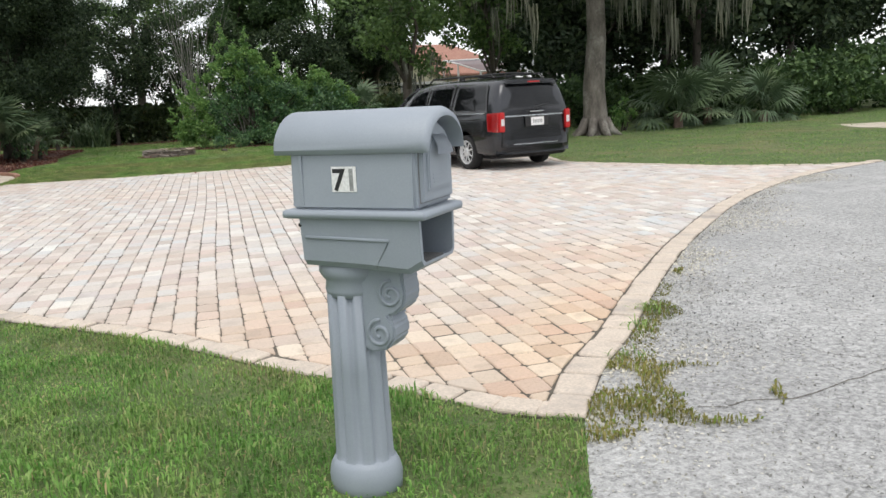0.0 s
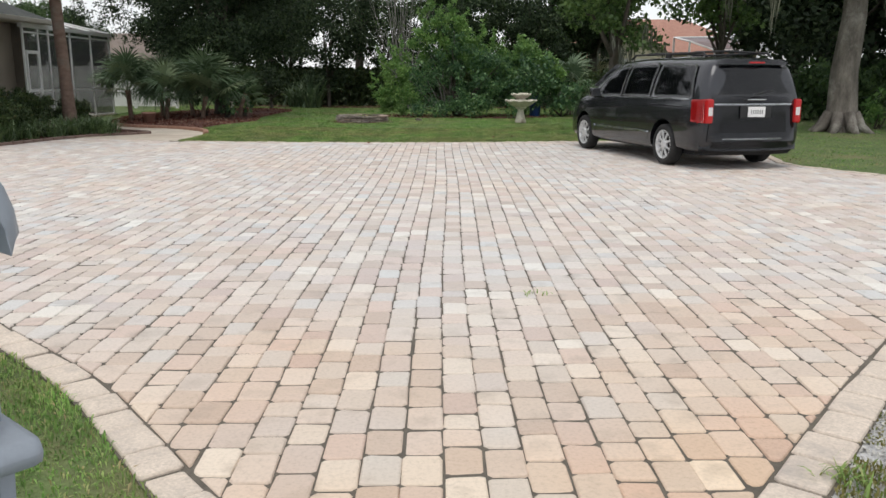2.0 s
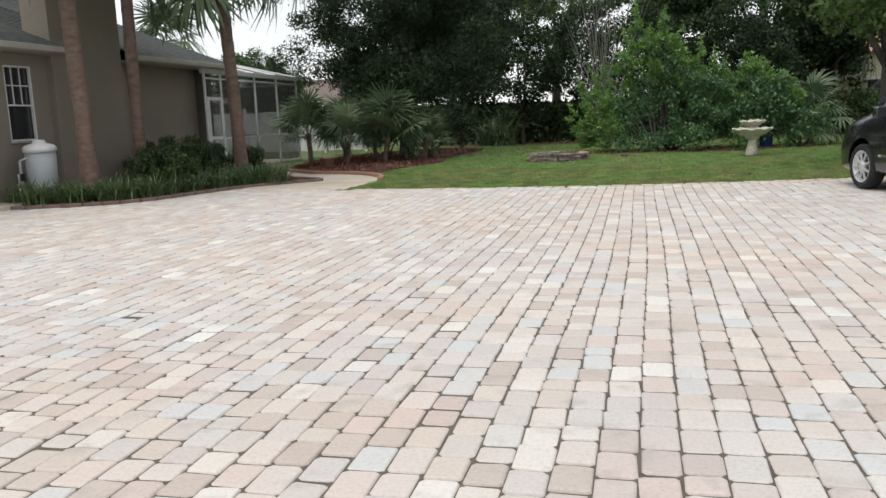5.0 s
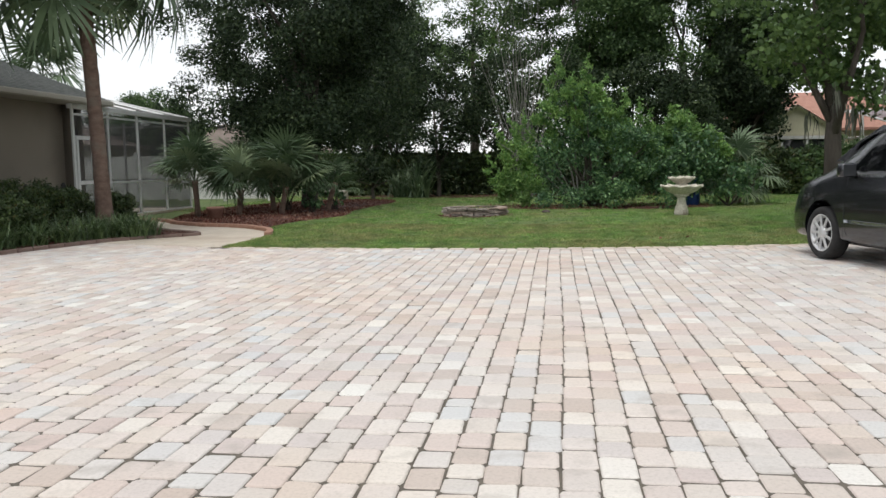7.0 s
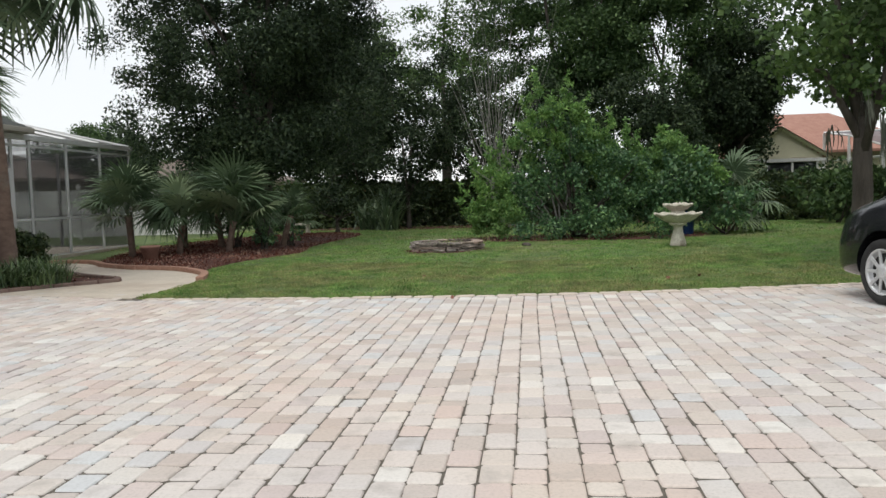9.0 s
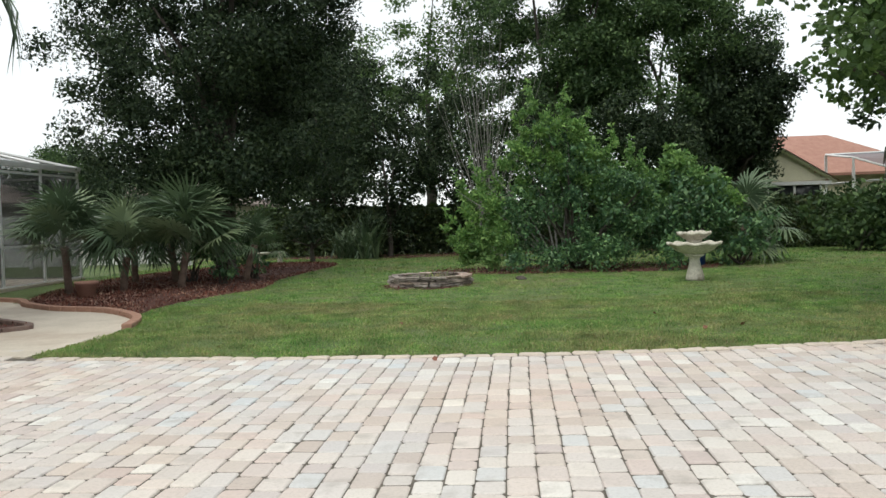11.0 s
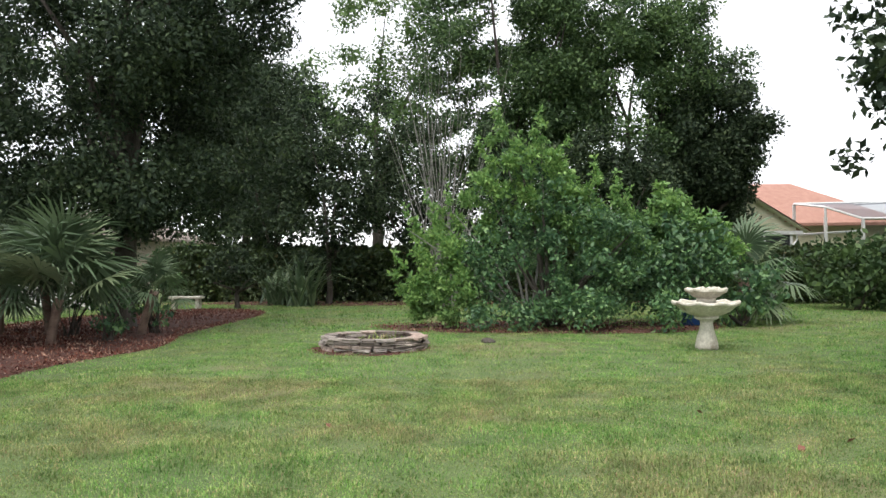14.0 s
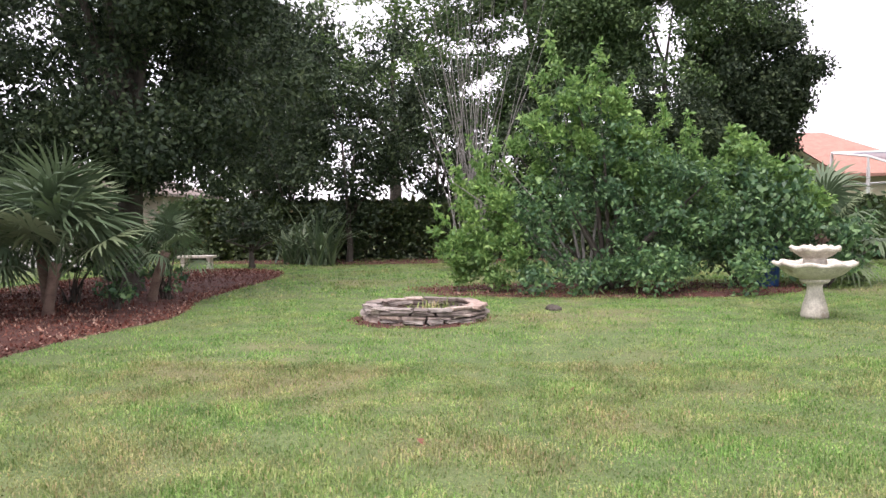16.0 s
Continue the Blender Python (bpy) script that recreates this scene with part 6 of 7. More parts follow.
    def side_panel(name, outline, mat, off, parent, sgn, thick=0.02):
        bm = bmesh.new()
        xs0, xs1 = min(p[0] for p in outline), max(p[0] for p in outline)
        # rows of points between the lower and upper line of the outline
        lower, upper = outline[: len(outline) // 2], outline[len(outline) // 2:][::-1]
        N, K = 14, 7
        g = []
        for i in range(N + 1):
            t = i / N
            x0 = np.interp(t, np.linspace(0, 1, len(lower)), [p[0] for p in lower])
            z0 = np.interp(t, np.linspace(0, 1, len(lower)), [p[1] for p in lower])
            x1 = np.interp(t, np.linspace(0, 1, len(upper)), [p[0] for p in upper])
            z1 = np.interp(t, np.linspace(0, 1, len(upper)), [p[1] for p in upper])
            g.append([bm.verts.new((x0 + (x1 - x0) * j / K, sgn * (side_y(x0 + (x1 - x0) * j / K, z0 + (z1 - z0) * j / K) + off), z0 + (z1 - z0) * j / K)) for j in range(K + 1)])
        for i in range(N):
            for j in range(K):
                bm.faces.new((g[i][j], g[i + 1][j], g[i + 1][j + 1], g[i][j + 1]))
        bmesh.ops.solidify(bm, geom=bm.faces[:], thickness=thick)
        bmesh.ops.recalc_face_normals(bm, faces=bm.faces[:])
        return part(name, bm, mat, parent, smooth=True)

    for sg in (1, -1):
        gl = 0.012
        side_panel("side_window", [(-0.76, 1.10), (0.47, 1.085), (0.45, 1.65), (-0.58, 1.62)], M["tint"], gl, o, sg)
        side_panel("side_window", [(0.55, 1.085), (1.53, 1.075), (1.50, 1.65), (0.53, 1.655)], M["tint"], gl, o, sg)
        side_panel("side_window", [(1.60, 1.075), (2.72, 1.065), (2.20, 1.55), (1.57, 1.645)], M["tint"], gl, o, sg)
        side_panel("belt_trim", [(-0.68, 1.075), (2.75, 1.045), (2.75, 1.065), (-0.68, 1.098)], M["chrome"], 0.012, o, sg)
        side_panel("door_moulding", [(0.45, 0.50), (2.6, 0.50), (2.6, 0.535), (0.45, 0.535)], M["chrome"], 0.016, o, sg)
        side_panel("slide_rail", [(-0.55, 0.955), (0.48, 0.955), (0.48, 0.97), (-0.55, 0.97)], M["black"], 0.008, o, sg, 0.01)
        for xx in (0.50, 1.53, 2.62):
            side_panel("door_gap", [(xx, 0.32), (xx + 0.008, 0.32), (xx + 0.008, 1.05), (xx, 1.05)], M["black"], 0.006, o, sg, 0.01)
        for xx in (1.38, 1.66):
            side_panel("door_handle", [(xx - 0.10, 0.90), (xx + 0.10, 0.90), (xx + 0.10, 0.925), (xx - 0.10, 0.925)], M["paint"], 0.03, o, sg)
        # tail lamp wraps the corner
        tlo = part("tail_light", boxm((-0.985, sg * 0.805, 0.91), (0.165, 0.12, 0.37), None, 0.03), M["redlens"], o, "red tail lamp with a clear section", smooth=False)
        side_panel("lens_side", [(-1.0, 0.73), (-0.80, 0.75), (-0.76, 1.08), (-1.0, 1.09)], M["redlens"], 0.014, tlo, sg, 0.03)
        part("clear_section", boxm((-1.062, sg * 0.80, 0.905), (0.02, 0.075, 0.13), None, 0.008), M["clearlens"], tlo)
        # head lamp and mirror
        part("headlight", boxm((3.72, sg * 0.80, 0.79), (0.36, 0.13, 0.17), Matrix.Rotation(sg * -0.42, 3, "Z"), 0.03), M["clearlens"], o)
        part("turn_signal", boxm((3.50, sg * 0.905, 0.80), (0.16, 0.05, 0.10), Matrix.Rotation(sg * -0.22, 3, "Z"), 0.015), M["amber"], o)
        mr = part("mirror", boxm((2.50, sg * 1.06, 1.13), (0.13, 0.20, 0.17), None, 0.04), M["paint"], o, smooth=True)
        part("mirror_glass", boxm((2.432, sg * 1.06, 1.13), (0.006, 0.16, 0.13)), M["pane"], mr)
        part("mirror_arm", boxm((2.52, sg * 0.95, 1.08), (0.07, 0.10, 0.05), None, 0.01), M["black"], mr)
        # roof rail
        rr = part("roof_rail", tube([(-0.55, sg * 0.60, 1.735), (-0.45, sg * 0.60, 1.80), (1.75, sg * 0.60, 1.80), (1.9, sg * 0.60, 1.73)], [0.018] * 4, 8), M["black"], o)
        part("rail_foot", boxm((0.6, sg * 0.60, 1.77), (0.16, 0.04, 0.07), None, 0.01), M["black"], rr)
    for xx in (-0.2, 1.3):
        part("cross_bar", tube([(xx, -0.60, 1.81), (xx, 0, 1.83), (xx, 0.60, 1.81)], [0.018] * 3, 8), M["black"], o)

    def rear_panel(name, ylo, yhi, zlo, zhi, xlo, xhi, mat, bulge=0.05, thick=0.02, label=""):
        bm = bmesh.new()
        N = 10
        g = []
        for j in range(6):
            t = j / 5
            w = ylo + (yhi - ylo) * t
            g.append([bm.verts.new((xlo + (xhi - xlo) * t + bulge * (u * u), u * w, zlo + (zhi - zlo) * t)) for u in np.linspace(-1, 1, N)])
        for a, b in zip(g, g[1:]):
            for i in range(N - 1):
                bm.faces.new((a[i], a[i + 1], b[i + 1], b[i]))
        bmesh.ops.solidify(bm, geom=bm.faces[:], thickness=thick)
        bmesh.ops.recalc_face_normals(bm, faces=bm.faces[:])
        return part(name, bm, mat, o, label, smooth=True)

    rear_panel("tailgate", 0.80, 0.74, 0.44, 1.16, -1.075, -1.06, M["paint"], 0.05, 0.06)
    rear_panel("rear_window", 0.76, 0.64, 1.13, 1.60, -1.065, -0.965, M["tint"], 0.07)
    rear_panel("spoiler", 0.66, 0.62, 1.61, 1.69, -0.99, -0.93, M["paint"], 0.05, 0.10)
    rear_panel("tailgate_trim", 0.72, 0.72, 1.0, 1.026, -1.088, -1.086, M["chrome"], 0.05, 0.02)
    rear_panel("rear_bumper", 0.90, 0.90, 0.30, 0.50, -1.07, -1.08, M["paint"], 0.13, 0.10)
    rear_panel("bumper_trim", 0.78, 0.78, 0.475, 0.495, -1.10, -1.10, M["chrome"], 0.10, 0.02)
    rear_panel("bumper_valance", 0.82, 0.86, 0.23, 0.31, -1.0, -1.05, M["black"], 0.12, 0.06)
    pl = part("licence_plate", boxm((-1.108, 0, 0.90), (0.012, 0.31, 0.155), None, 0.003), M["white"], o, "white licence plate")
    for k in range(6):
        part("plate_mark", boxm((-1.116, -0.10 + k * 0.04, 0.90), (0.003, 0.022, 0.065)), M["ink_faded"], pl)
    part("plate_recess", boxm((-1.085, 0, 0.90), (0.02, 0.56, 0.19), None, 0.01), M["black"], o)
    part("wiper", tube([(-1.095, 0.05, 1.17), (-1.085, -0.3, 1.22)], [0.012, 0.008], 6), M["black"], o)
    part("emblem", boxm((-1.085, 0, 1.085), (0.014, 0.34, 0.018), None, 0.004), M["chrome"], o)
    part("brake_light", boxm((-1.02, 0, 1.64), (0.02, 0.28, 0.025), None, 0.005), M["redlens"], o)
    # windscreen
    ws_ = bmesh.new()
    g = []
    for x, z, w in ((3.20, 1.20, 0.80), (2.85, 1.43, 0.74), (2.48, 1.62, 0.68)):
        g.append([ws_.verts.new((x + 0.03 - 0.12 * u * u, u * w, z + 0.03)) for u in np.linspace(-1, 1, 10)])
    for a, b in zip(g, g[1:]):
        for i in range(9):
            ws_.faces.new((a[i], a[i + 1], b[i + 1], b[i]))
    bmesh.ops.solidify(ws_, geom=ws_.faces[:], thickness=0.02)
    part("windscreen", ws_, M["tint"], o, smooth=True)
    part("grille", boxm((4.05, 0, 0.62), (0.10, 0.9, 0.22), None, 0.03), M["black"], o)
    part("front_bumper", boxm((3.96, 0, 0.38), (0.30, 1.5, 0.24), None, 0.08), M["paint"], o, smooth=True)
    part("underbody", boxm((1.55, 0, 0.27), (4.3, 1.50, 0.12)), M["black"], o)
    for x in (0, WB):
        part("wheel_housing", boxm((x, 0, 0.46), (0.84, 1.24, 0.52)), M["black"], o)
    # wheels
    for x in (0, WB):
        for sg in (1, -1):
            w = part("wheel", lathe([(R - 0.10, -0.10), (R - 0.03, -0.112), (R - 0.008, -0.09), (R, -0.05), (R, 0.05), (R - 0.008, 0.09), (R - 0.03, 0.112), (R - 0.10, 0.10), (0.232, 0.03)], 48), M["rubber"], o, "black rubber tyre", smooth=True)
            w.matrix_local = Matrix.Translation((x, sg * 0.87, R)) @ Matrix.Rotation(radians(-90 * sg), 4, "X")
            part("rim", lathe([(0.205, 0.035), (0.208, 0.075), (0.222, 0.10), (0.235, 0.105), (0.237, 0.09), (0.215, 0.04)], 40), M["alloy"], w, smooth=True)
            part("hub", lathe([(0.09, 0.06), (0.085, 0.095), (0.05, 0.105), (0.03, 0.11)], 24), M["alloy"], w, smooth=True)
            for k in range(9):
                a = k * 2 * math.pi / 9
                bmk = boxm((0.145, 0, 0.088), (0.16, 0.032, 0.022), None, 0.006)
                sp = part("spoke", bmk, M["alloy"], w)
                sp.matrix_local = Matrix.Rotation(a, 4, "Z")
            part("brake_disc", lathe([(0.19, 0.02), (0.19, 0.05)], 24), M["dark"], w)
    return o


van()

# ---- grass ----


def blades(name, xs, ys, length, mat, label, seed, width=0.006, bent=False):
    rng = np.random.default_rng(seed)
    n = len(xs)
    z = height(xs, ys)
    az = rng.uniform(0, 2 * math.pi, n)
    clump = 0.75 + 0.45 * np.sin(xs * 5.1 + 2 * np.sin(ys * 3.3)) * np.sin(ys * 4.7 + 2 * np.sin(xs * 2.9))
    L = length * rng.uniform(0.5, 1.4, n) * clump
    lean_ = rng.uniform(0.15, 0.97, n)
    d = np.stack([np.cos(az), np.sin(az), np.zeros(n)], 1)
    s = np.stack([-np.sin(az), np.cos(az), np.zeros(n)], 1) * (width * rng.uniform(0.6, 1.3, n))[:, None]
    up = np.array([0, 0, 1.0])
    rise = np.sqrt(1.02 - lean_ ** 2)
    a = np.stack([xs, ys, z - 0.006], 1)
    tip = a + d * (L * lean_)[:, None] + up * (L * rise)[:, None]
    if not bent:
        return tagged(quads(name, np.stack([a - s, a + s, tip], 1), 3, mat), label, "grass", kind="stuff")
    mid = a + d * (L * lean_ * 0.42)[:, None] + up * (L * (rise * 0.6 + 0.22))[:, None]
    return tagged(quads(name, np.stack([a, mid + s, tip, mid - s], 1), 4, mat), label, "grass", kind="stuff")


rgz = np.random.default_rng(77)


def lawn_points(n, x0, x1, y0, y1, patch=0.25):
    x, y = rgz.uniform(x0, x1, n), rgz.uniform(y0, y1, n)
    ok = ~(inside(x, y, DRIVE) | inside(x, y, ROAD) | inside(x, y, PATH_POLY) | inside(x, y, BED2) | inside(x, y, BED1_POLY))
    x, y = x[ok], y[ok]
    keep = np.sin(x * 2.3 + np.sin(y * 1.7) * 2) * np.sin(y * 2.1 + np.sin(x * 1.3) * 2) + rgz.normal(0, 0.6, len(x)) > -1.0 + patch
    return x[keep], y[keep]


x, y = lawn_points(170000, -3.2, 1.9, 1.2, 8.6)
blades("front_grass", x, y, 0.052, M["grass"], "thick green lawn grass by the mailbox", 1, 0.0042, True)
x, y = lawn_points(330000, -7.5, 9.5, 20.5, 31)
blades("lawn_grass", x, y, 0.036, M["grass"], "mown green lawn with pale worn patches", 2, 0.006)
x, y = lawn_points(170000, -4.5, 5.5, 20.4, 25.2, 0.0)
blades("near_lawn_grass", x, y, 0.040, M["dryturf"], "mown lawn grass beside the driveway edge", 6, 0.0038, True)
x, y = lawn_points(140000, -10, 14, 31, 42)
blades("far_lawn_grass", x, y, 0.05, M["grass"], "shaded green lawn towards the hedge", 3, 0.010)
x, y = lawn_points(90000, 7.4, 30, 12.0, 30)
blades("side_lawn_grass", x, y, 0.03, M["grass"], "green side lawn under the oak", 4, 0.012)
# loose aggregate showing in the worn road surface
x, y = rgz.uniform(0.6, 8.0, 60000), rgz.uniform(-0.5, 10.5, 60000)
ok = inside(x, y, ROAD) & (rgz.random(60000) < np.clip(1.3 - np.hypot(x - 1.8, y - 2.6) / 7, 0.1, 1))
tagged(quads("road_aggregate", leaf_faces(np.stack([x[ok], y[ok], np.full(ok.sum(), -0.0105)], 1), 0.013, rgz, 0.9, 0.0, 6.0), 4, M["aggregate"]), "coarse light and dark stone chips in the asphalt", "gravel", kind="stuff")
# pale sandy wash and cracks along the broken edge of the road
x, y = rgz.uniform(1.8, 9.5, 220000), rgz.uniform(3.4, 11.0, 220000)
dk = dist_to(x, y, KERB)
drift = 0.34 + 0.16 * np.sin(x * 2.1 + 1) + 0.10 * np.sin(y * 5.3 + x)
ok = inside(x, y, ROAD) & (rgz.random(220000) < np.exp(-((dk / drift) ** 2)))
tagged(quads("sand_wash", leaf_faces(np.stack([x[ok], y[ok], np.full(ok.sum(), -0.0098)], 1), 0.017, rgz, 0.9, 0.0, 30.0), 4, M["sandgrain"]), "pale sandy wash over the broken road edge", "sand", kind="stuff")
for k, pts_ in enumerate((((2.35, 3.75), (2.9, 3.7), (3.5, 3.82), (4.3, 3.72), (5.4, 3.8)), ((3.3, 4.75), (3.42, 4.4), (3.36, 4.2), (3.5, 4.0)), ((5.1, 7.1), (5.4, 6.6), (6.1, 6.2), (7.0, 6.0)))):
    line = [(x + random.uniform(-0.03, 0.03), y + random.uniform(-0.03, 0.03)) for x, y in smooth_line(pts_, 0.09)]
    fs = []
    for (x0, y0), (x1, y1) in zip(line, line[1:]):
        w0 = 0.003
        fs.append([(x0, y0 - w0, -0.0085), (x1, y1 - w0, -0.0085), (x1, y1 + w0, -0.0085), (x0, y0 + w0, -0.0085)])
    tagged(quads("road_crack", np.array(fs), 4, M["bedding"]), "thin dark crack in the asphalt", "crack", kind="structure")
# weeds and dry grass along the broken road edge
x = rgz.uniform(1.2, 4.0, 60000)
y = rgz.uniform(2.6, 7.0, 60000)
dk = dist_to(x, y, KERB)
wv = np.sin(x * 7 + y * 5) + np.sin(y * 9 - x * 4)
ok = inside(x, y, ROAD) & (((dk < 0.10 + 0.16 * np.clip(5.2 - y, 0, 1)) & (wv > -0.9 + 1.6 * np.clip(y - 5.0, 0, 1))) | ((np.hypot(x - 2.42, y - 3.95) < 0.42) & (np.hypot(x - 2.6, y - 4.0) > 0.25) & (wv > -0.6)) | ((np.hypot(x - 2.98, y - 5.28) < 0.22)))
blades("road_edge_weeds", x[ok], y[ok], 0.040, M["drygrass"], "straw-coloured grass and weeds at the broken road edge", 5, 0.005, True)
for k, (x, y, n, L) in enumerate(((2.98, 5.28, 40, 0.10), (2.75, 4.98, 24, 0.08), (2.17, 7.85, 14, 0.06), (2.4, 4.5, 22, 0.07))):
    strap_clump("weed_tuft", (x, y, 0), n, L, M["grass"], "small green weed growing from a joint", 300 + k, 0.05, "weed", "weeds in the paving", 0.004)
# scattered fallen leaves
fl = [(0.1, 20.2), (2.9, 21.8), (-0.55, 22.6), (2.6, 23.1), (3.4, 22.0), (0.6, 24.0), (-2.0, 23.5), (4.2, 24.5)]
lf = quads("fallen_leaf", leaf_faces(np.array([[0, 0, 0.03]]), 0.11, np.random.default_rng(2), 0.7, 0.0, 3.0), 4, M["chip"])
lf.location = (fl[0][0], fl[0][1], 0.01)
tagged(lf, "curled brown fallen leaf on the lawn", "leaf", "fallen leaves")
for k, (x, y) in enumerate(fl[1:]):
    copy_thing(lf, pose(x, y, 0.02, 0, 0, 70 * k))

# ---- pavers ----


def clip_half(poly, px, py, nx, ny):
    """The part of a convex outline on the inner side of a line."""
    res = []
    for (x0, y0), (x1, y1) in zip(poly, poly[1:] + poly[:1]):
        a, b = (x0 - px) * nx + (y0 - py) * ny, (x1 - px) * nx + (y1 - py) * ny
        if a >= 0:
            res.append((x0, y0))
        if (a >= 0) != (b >= 0):
            t = a / (a - b)
            res.append((x0 + (x1 - x0) * t, y0 + (y1 - y0) * t))
    return res


def shoelace(poly):
    return 0.5 * sum(x0 * y1 - x1 * y0 for (x0, y0), (x1, y1) in zip(poly, poly[1:] + poly[:1]))


def tumbled_block(poly, top, verts, faces, bev=0.013, depth=0.045):
    """Add one tumbled block over an outline: knocked-off corners, rounded arris, straight sides."""
    ring = []
    n = len(poly)
    for k in range(n):
        x0, y0 = poly[k - 1]
        x1, y1 = poly[k]
        x2, y2 = poly[(k + 1) % n]
        for xa, ya in ((x0, y0), (x2, y2)):
            d = math.hypot(xa - x1, ya - y1) + 1e-6
            c = min(random.uniform(0.008, 0.024), 0.3 * d) / d
            ring.append((x1 + (xa - x1) * c, y1 + (ya - y1) * c))
    mx, my = sum(p[0] for p in ring) / len(ring), sum(p[1] for p in ring) / len(ring)
    tx, ty = random.gauss(0, 0.012), random.gauss(0, 0.012)
    base, m = len(verts), len(ring)
    for k, (inset, drop) in enumerate(((bev * 1.35, 0.0), (bev * 0.45, bev * 0.28), (0.0, bev * 0.85), (0.0, depth))):
        for x, y in ring:
            d = math.hypot(x - mx, y - my) + 1e-6
            q = max(0.2, 1 - inset / d)
            px, py = mx + (x - mx) * q, my + (y - my) * q
            verts.append((px, py, top - drop + (px - mx) * tx + (py - my) * ty))
    faces.append([base + k for k in range(m)])
    for r in range(3):
        for k in range(m):
            j = (k + 1) % m
            faces.append([base + (r + 1) * m + k, base + (r + 1) * m + j, base + r * m + j, base + r * m + k])


def block_mesh(name, verts, faces, mat):
    me = bpy.data.meshes.new(name)
    me.from_pydata(verts, [], faces)
    me.materials.append(mat)
    return me


def inner_normals(line):
    """Segments of an edge with the unit normal that points into the driveway."""
    res = []
    for (x0, y0), (x1, y1) in zip(line, line[1:]):
        d = math.hypot(x1 - x0, y1 - y0)
        nx_, ny_ = -(y1 - y0) / d, (x1 - x0) / d
        mx, my = (x0 + x1) / 2, (y0 + y1) / 2
        if not inside(np.array([mx + nx_ * 0.12]), np.array([my + ny_ * 0.12]), DRIVE)[0]:
            nx_, ny_ = -nx_, -ny_
        res.append((mx, my, nx_, ny_, math.atan2(y1 - y0, x1 - x0), d))
    return res


random.seed(12)
W = 0.156
LENGTHS = (0.158, 0.2, 0.236)
# border course: line, width of the course, step
EDGES = ((FRONT, 0.165, 0.21), (KERB, 0.19, 0.25), (BACK, 0.14, 0.22), (RIGHT, 0.14, 0.22))
SEGS = [(np.array(inner_normals(line)), wid + 0.022) for line, wid, _ in EDGES] + [(np.array(inner_normals([p for p in BED1 if p[1] < 22.6])), 0.06)]
cells = []
for c in range(-112, 84):
    y = 3.6 + rgz.uniform(0, 0.24)
    while y < 23.2:
        q = rgz.random()
        L = LENGTHS[0] if q < 0.14 else (LENGTHS[1] if q < 0.5 else LENGTHS[2])
        cells.append((c * W + 0.015 * (y + L / 2 - 12) + 0.02 * math.sin(y * 0.55 + c * 0.04), y + L / 2, L))
        y += L
cells = np.array(cells)
grown = np.zeros(len(cells), bool)
for dx, dy in ((0, 0), (0.12, 0.12), (-0.12, 0.12), (0.12, -0.12), (-0.12, -0.12)):
    grown |= inside(cells[:, 0] + dx, cells[:, 1] + dy, DRIVE)
cells = cells[grown]
reach = np.min([dist_to(cells[:, 0], cells[:, 1], line) for line in (FRONT, KERB, BACK, RIGHT, BED1)], axis=0)
order = (cells[:, 0] - 1.6) ** 2 + (cells[:, 1] - 6.0) ** 2 + np.where((reach < 0.45) | (cells[:, 0] < 0.3), 1e6, 0)
singles = set(np.argsort(order)[:300].tolist())
fv, ff, single_at = [], [], []
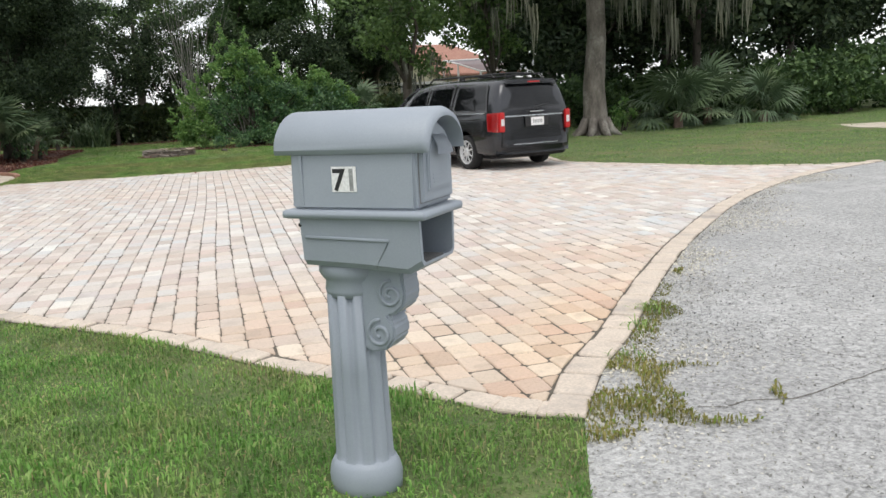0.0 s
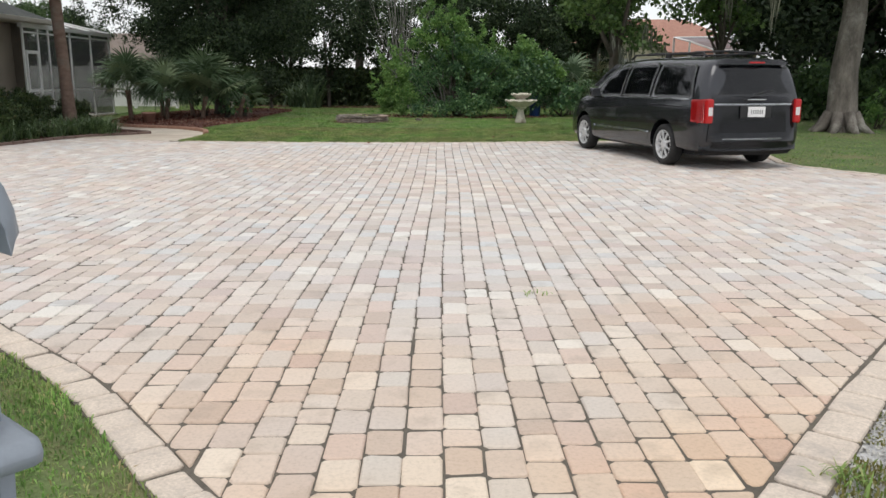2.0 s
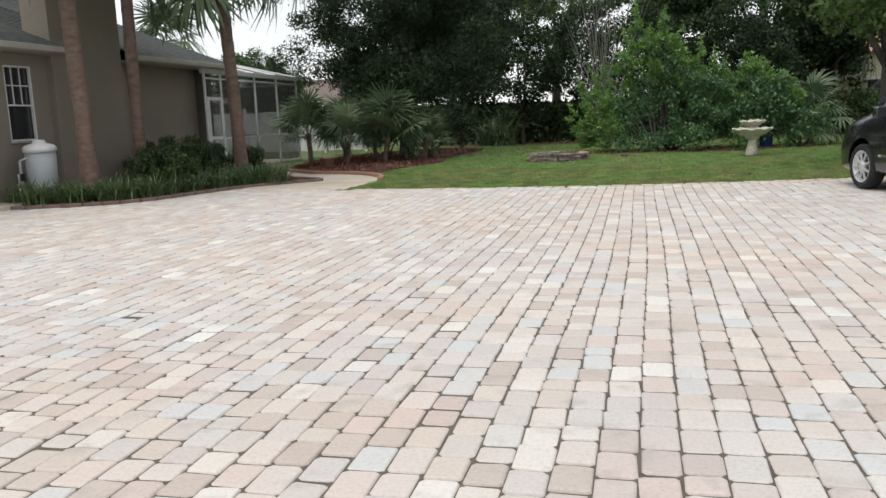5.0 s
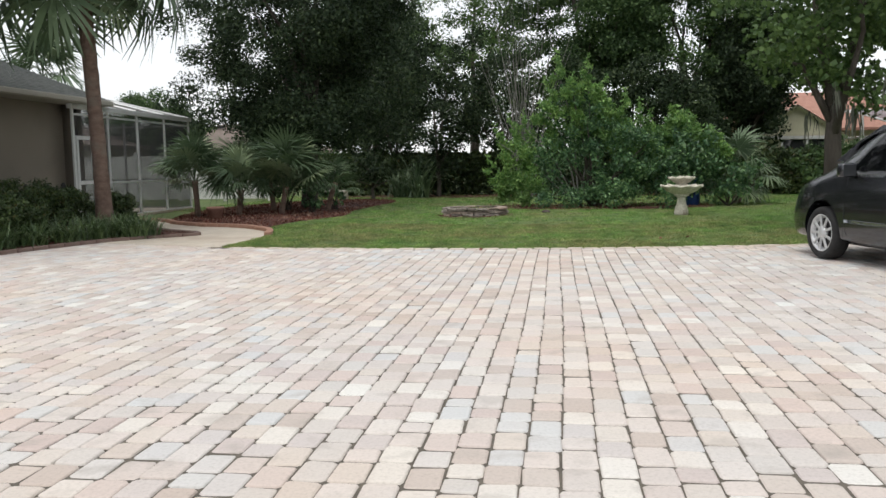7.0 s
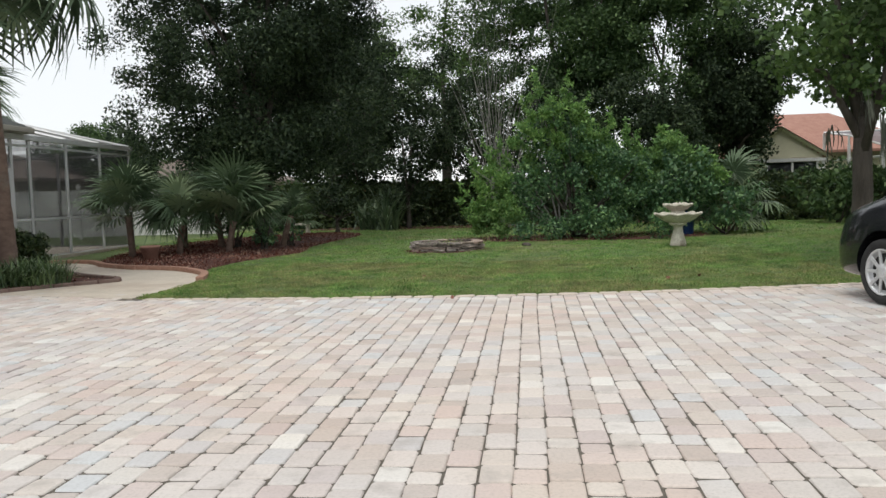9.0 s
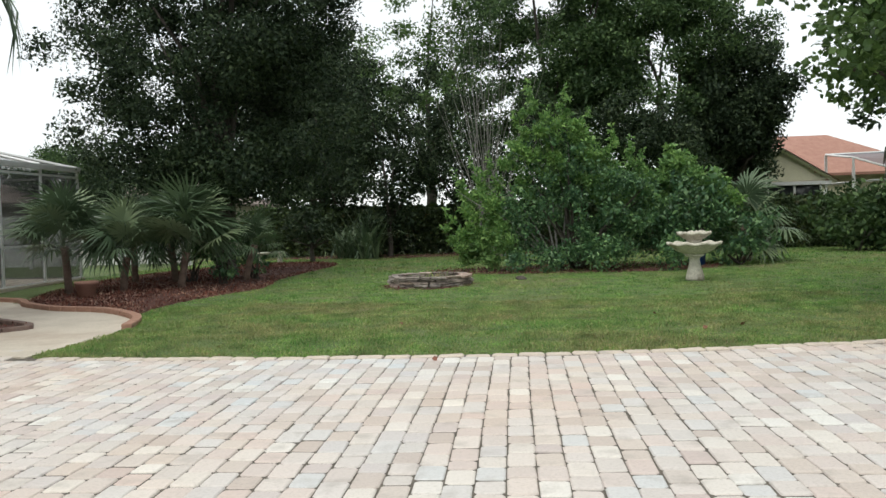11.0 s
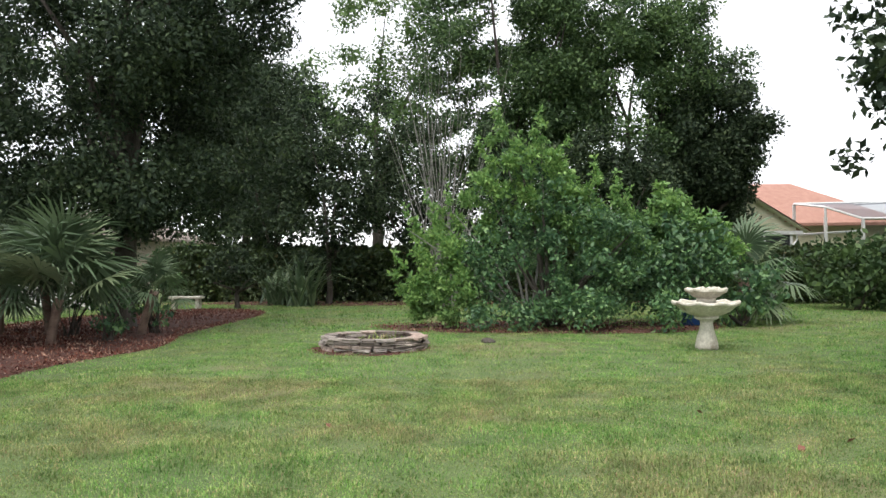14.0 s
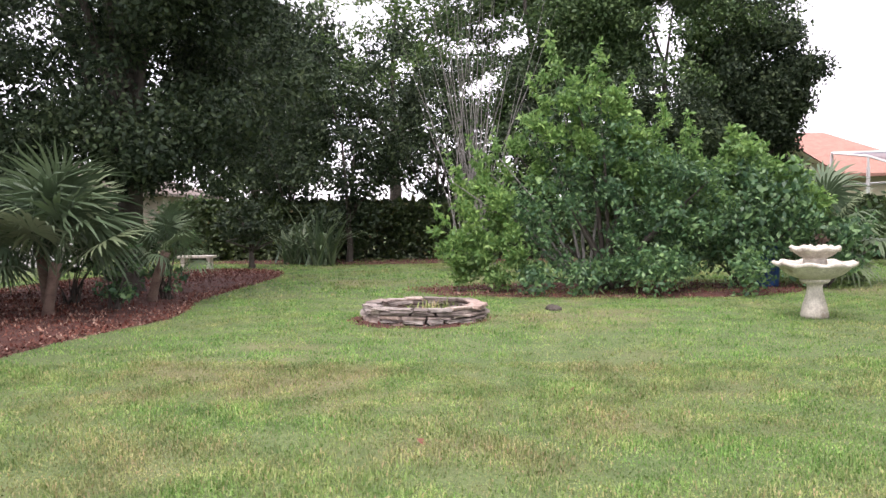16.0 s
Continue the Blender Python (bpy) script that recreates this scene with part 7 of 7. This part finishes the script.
for i, (x, y, L) in enumerate(cells):
    top, turn = random.gauss(0, 0.0022), random.gauss(0, 0.012)
    x += random.gauss(0, 0.002)
    if i in singles:
        single_at.append((x, y, L, top, turn))
        continue
    hx, hy = (W - random.uniform(0.002, 0.006)) / 2, (L - random.uniform(0.006, 0.013)) / 2
    co, si = math.cos(turn), math.sin(turn)
    poly = [(x + (a * hx + random.uniform(-0.003, 0.003)) * co - b * hy * si, y + a * hx * si + (b * hy + random.uniform(-0.004, 0.004)) * co) for a, b in ((-1, -1), (1, -1), (1, 1), (-1, 1))]
    if reach[i] < 0.36:
        for seg, off in SEGS:
            k = int(np.argmin((seg[:, 0] - x) ** 2 + (seg[:, 1] - y) ** 2))
            if (seg[k, 0] - x) ** 2 + (seg[k, 1] - y) ** 2 < 0.15 and len(poly) > 2:
                poly = clip_half(poly, seg[k, 0] + seg[k, 2] * off, seg[k, 1] + seg[k, 3] * off, seg[k, 2], seg[k, 3])
        if len(poly) < 3 or shoelace(poly) < 0.0022:
            continue
    tumbled_block(poly, top, fv, ff)
ob = new("paver_field", block_mesh("paver_field", fv, ff, M["paver_i"]))
ob.parent = drive
tagged(ob, kind="stuff")
# border courses along the edges
bv, bf = [], []
for line, wid, step in EDGES:
    for mx, my, nx_, ny_, a, d in inner_normals(smooth_line(line, step)):
        h, w, co, si = d / 2 - random.uniform(0.004, 0.009), wid * random.uniform(0.94, 1.04), math.cos(a), math.sin(a)
        x, y = mx + nx_ * (wid / 2 + 0.008), my + ny_ * (wid / 2 + 0.008)
        poly = [(x + p * h * co - q * w / 2 * si + random.uniform(-0.005, 0.005), y + p * h * si + q * w / 2 * co + random.uniform(-0.005, 0.005)) for p, q in ((-1, -1), (1, -1), (1, 1), (-1, 1))]
        tumbled_block(poly, random.gauss(0.006, 0.003), bv, bf, 0.015)
ob = new("border_blocks", block_mesh("border_blocks", bv, bf, M["border_i"]))
ob.parent = drive
tagged(ob, kind="stuff")
# single pavers nearest the walk
kinds = {}
for L in LENGTHS:
    for v in range(5):
        pv, pf = [], []
        hx, hy = (W - 0.004) / 2, (L - 0.0095) / 2
        tumbled_block([(a * hx + random.uniform(-0.003, 0.003), b * hy + random.uniform(-0.004, 0.004)) for a, b in ((-1, -1), (1, -1), (1, 1), (-1, 1))], 0.0, pv, pf)
        kinds[L, v] = block_mesh("paver", pv, pf, M["paver_o"])
for k, (x, y, L, top, turn) in enumerate(single_at):
    p = new("paver", kinds[min(LENGTHS, key=lambda q: abs(q - L)), k % 5])
    p.parent = drive
    p.matrix_local = pose(x, y, top, random.gauss(0, 0.3), random.gauss(0, 0.3), math.degrees(turn))
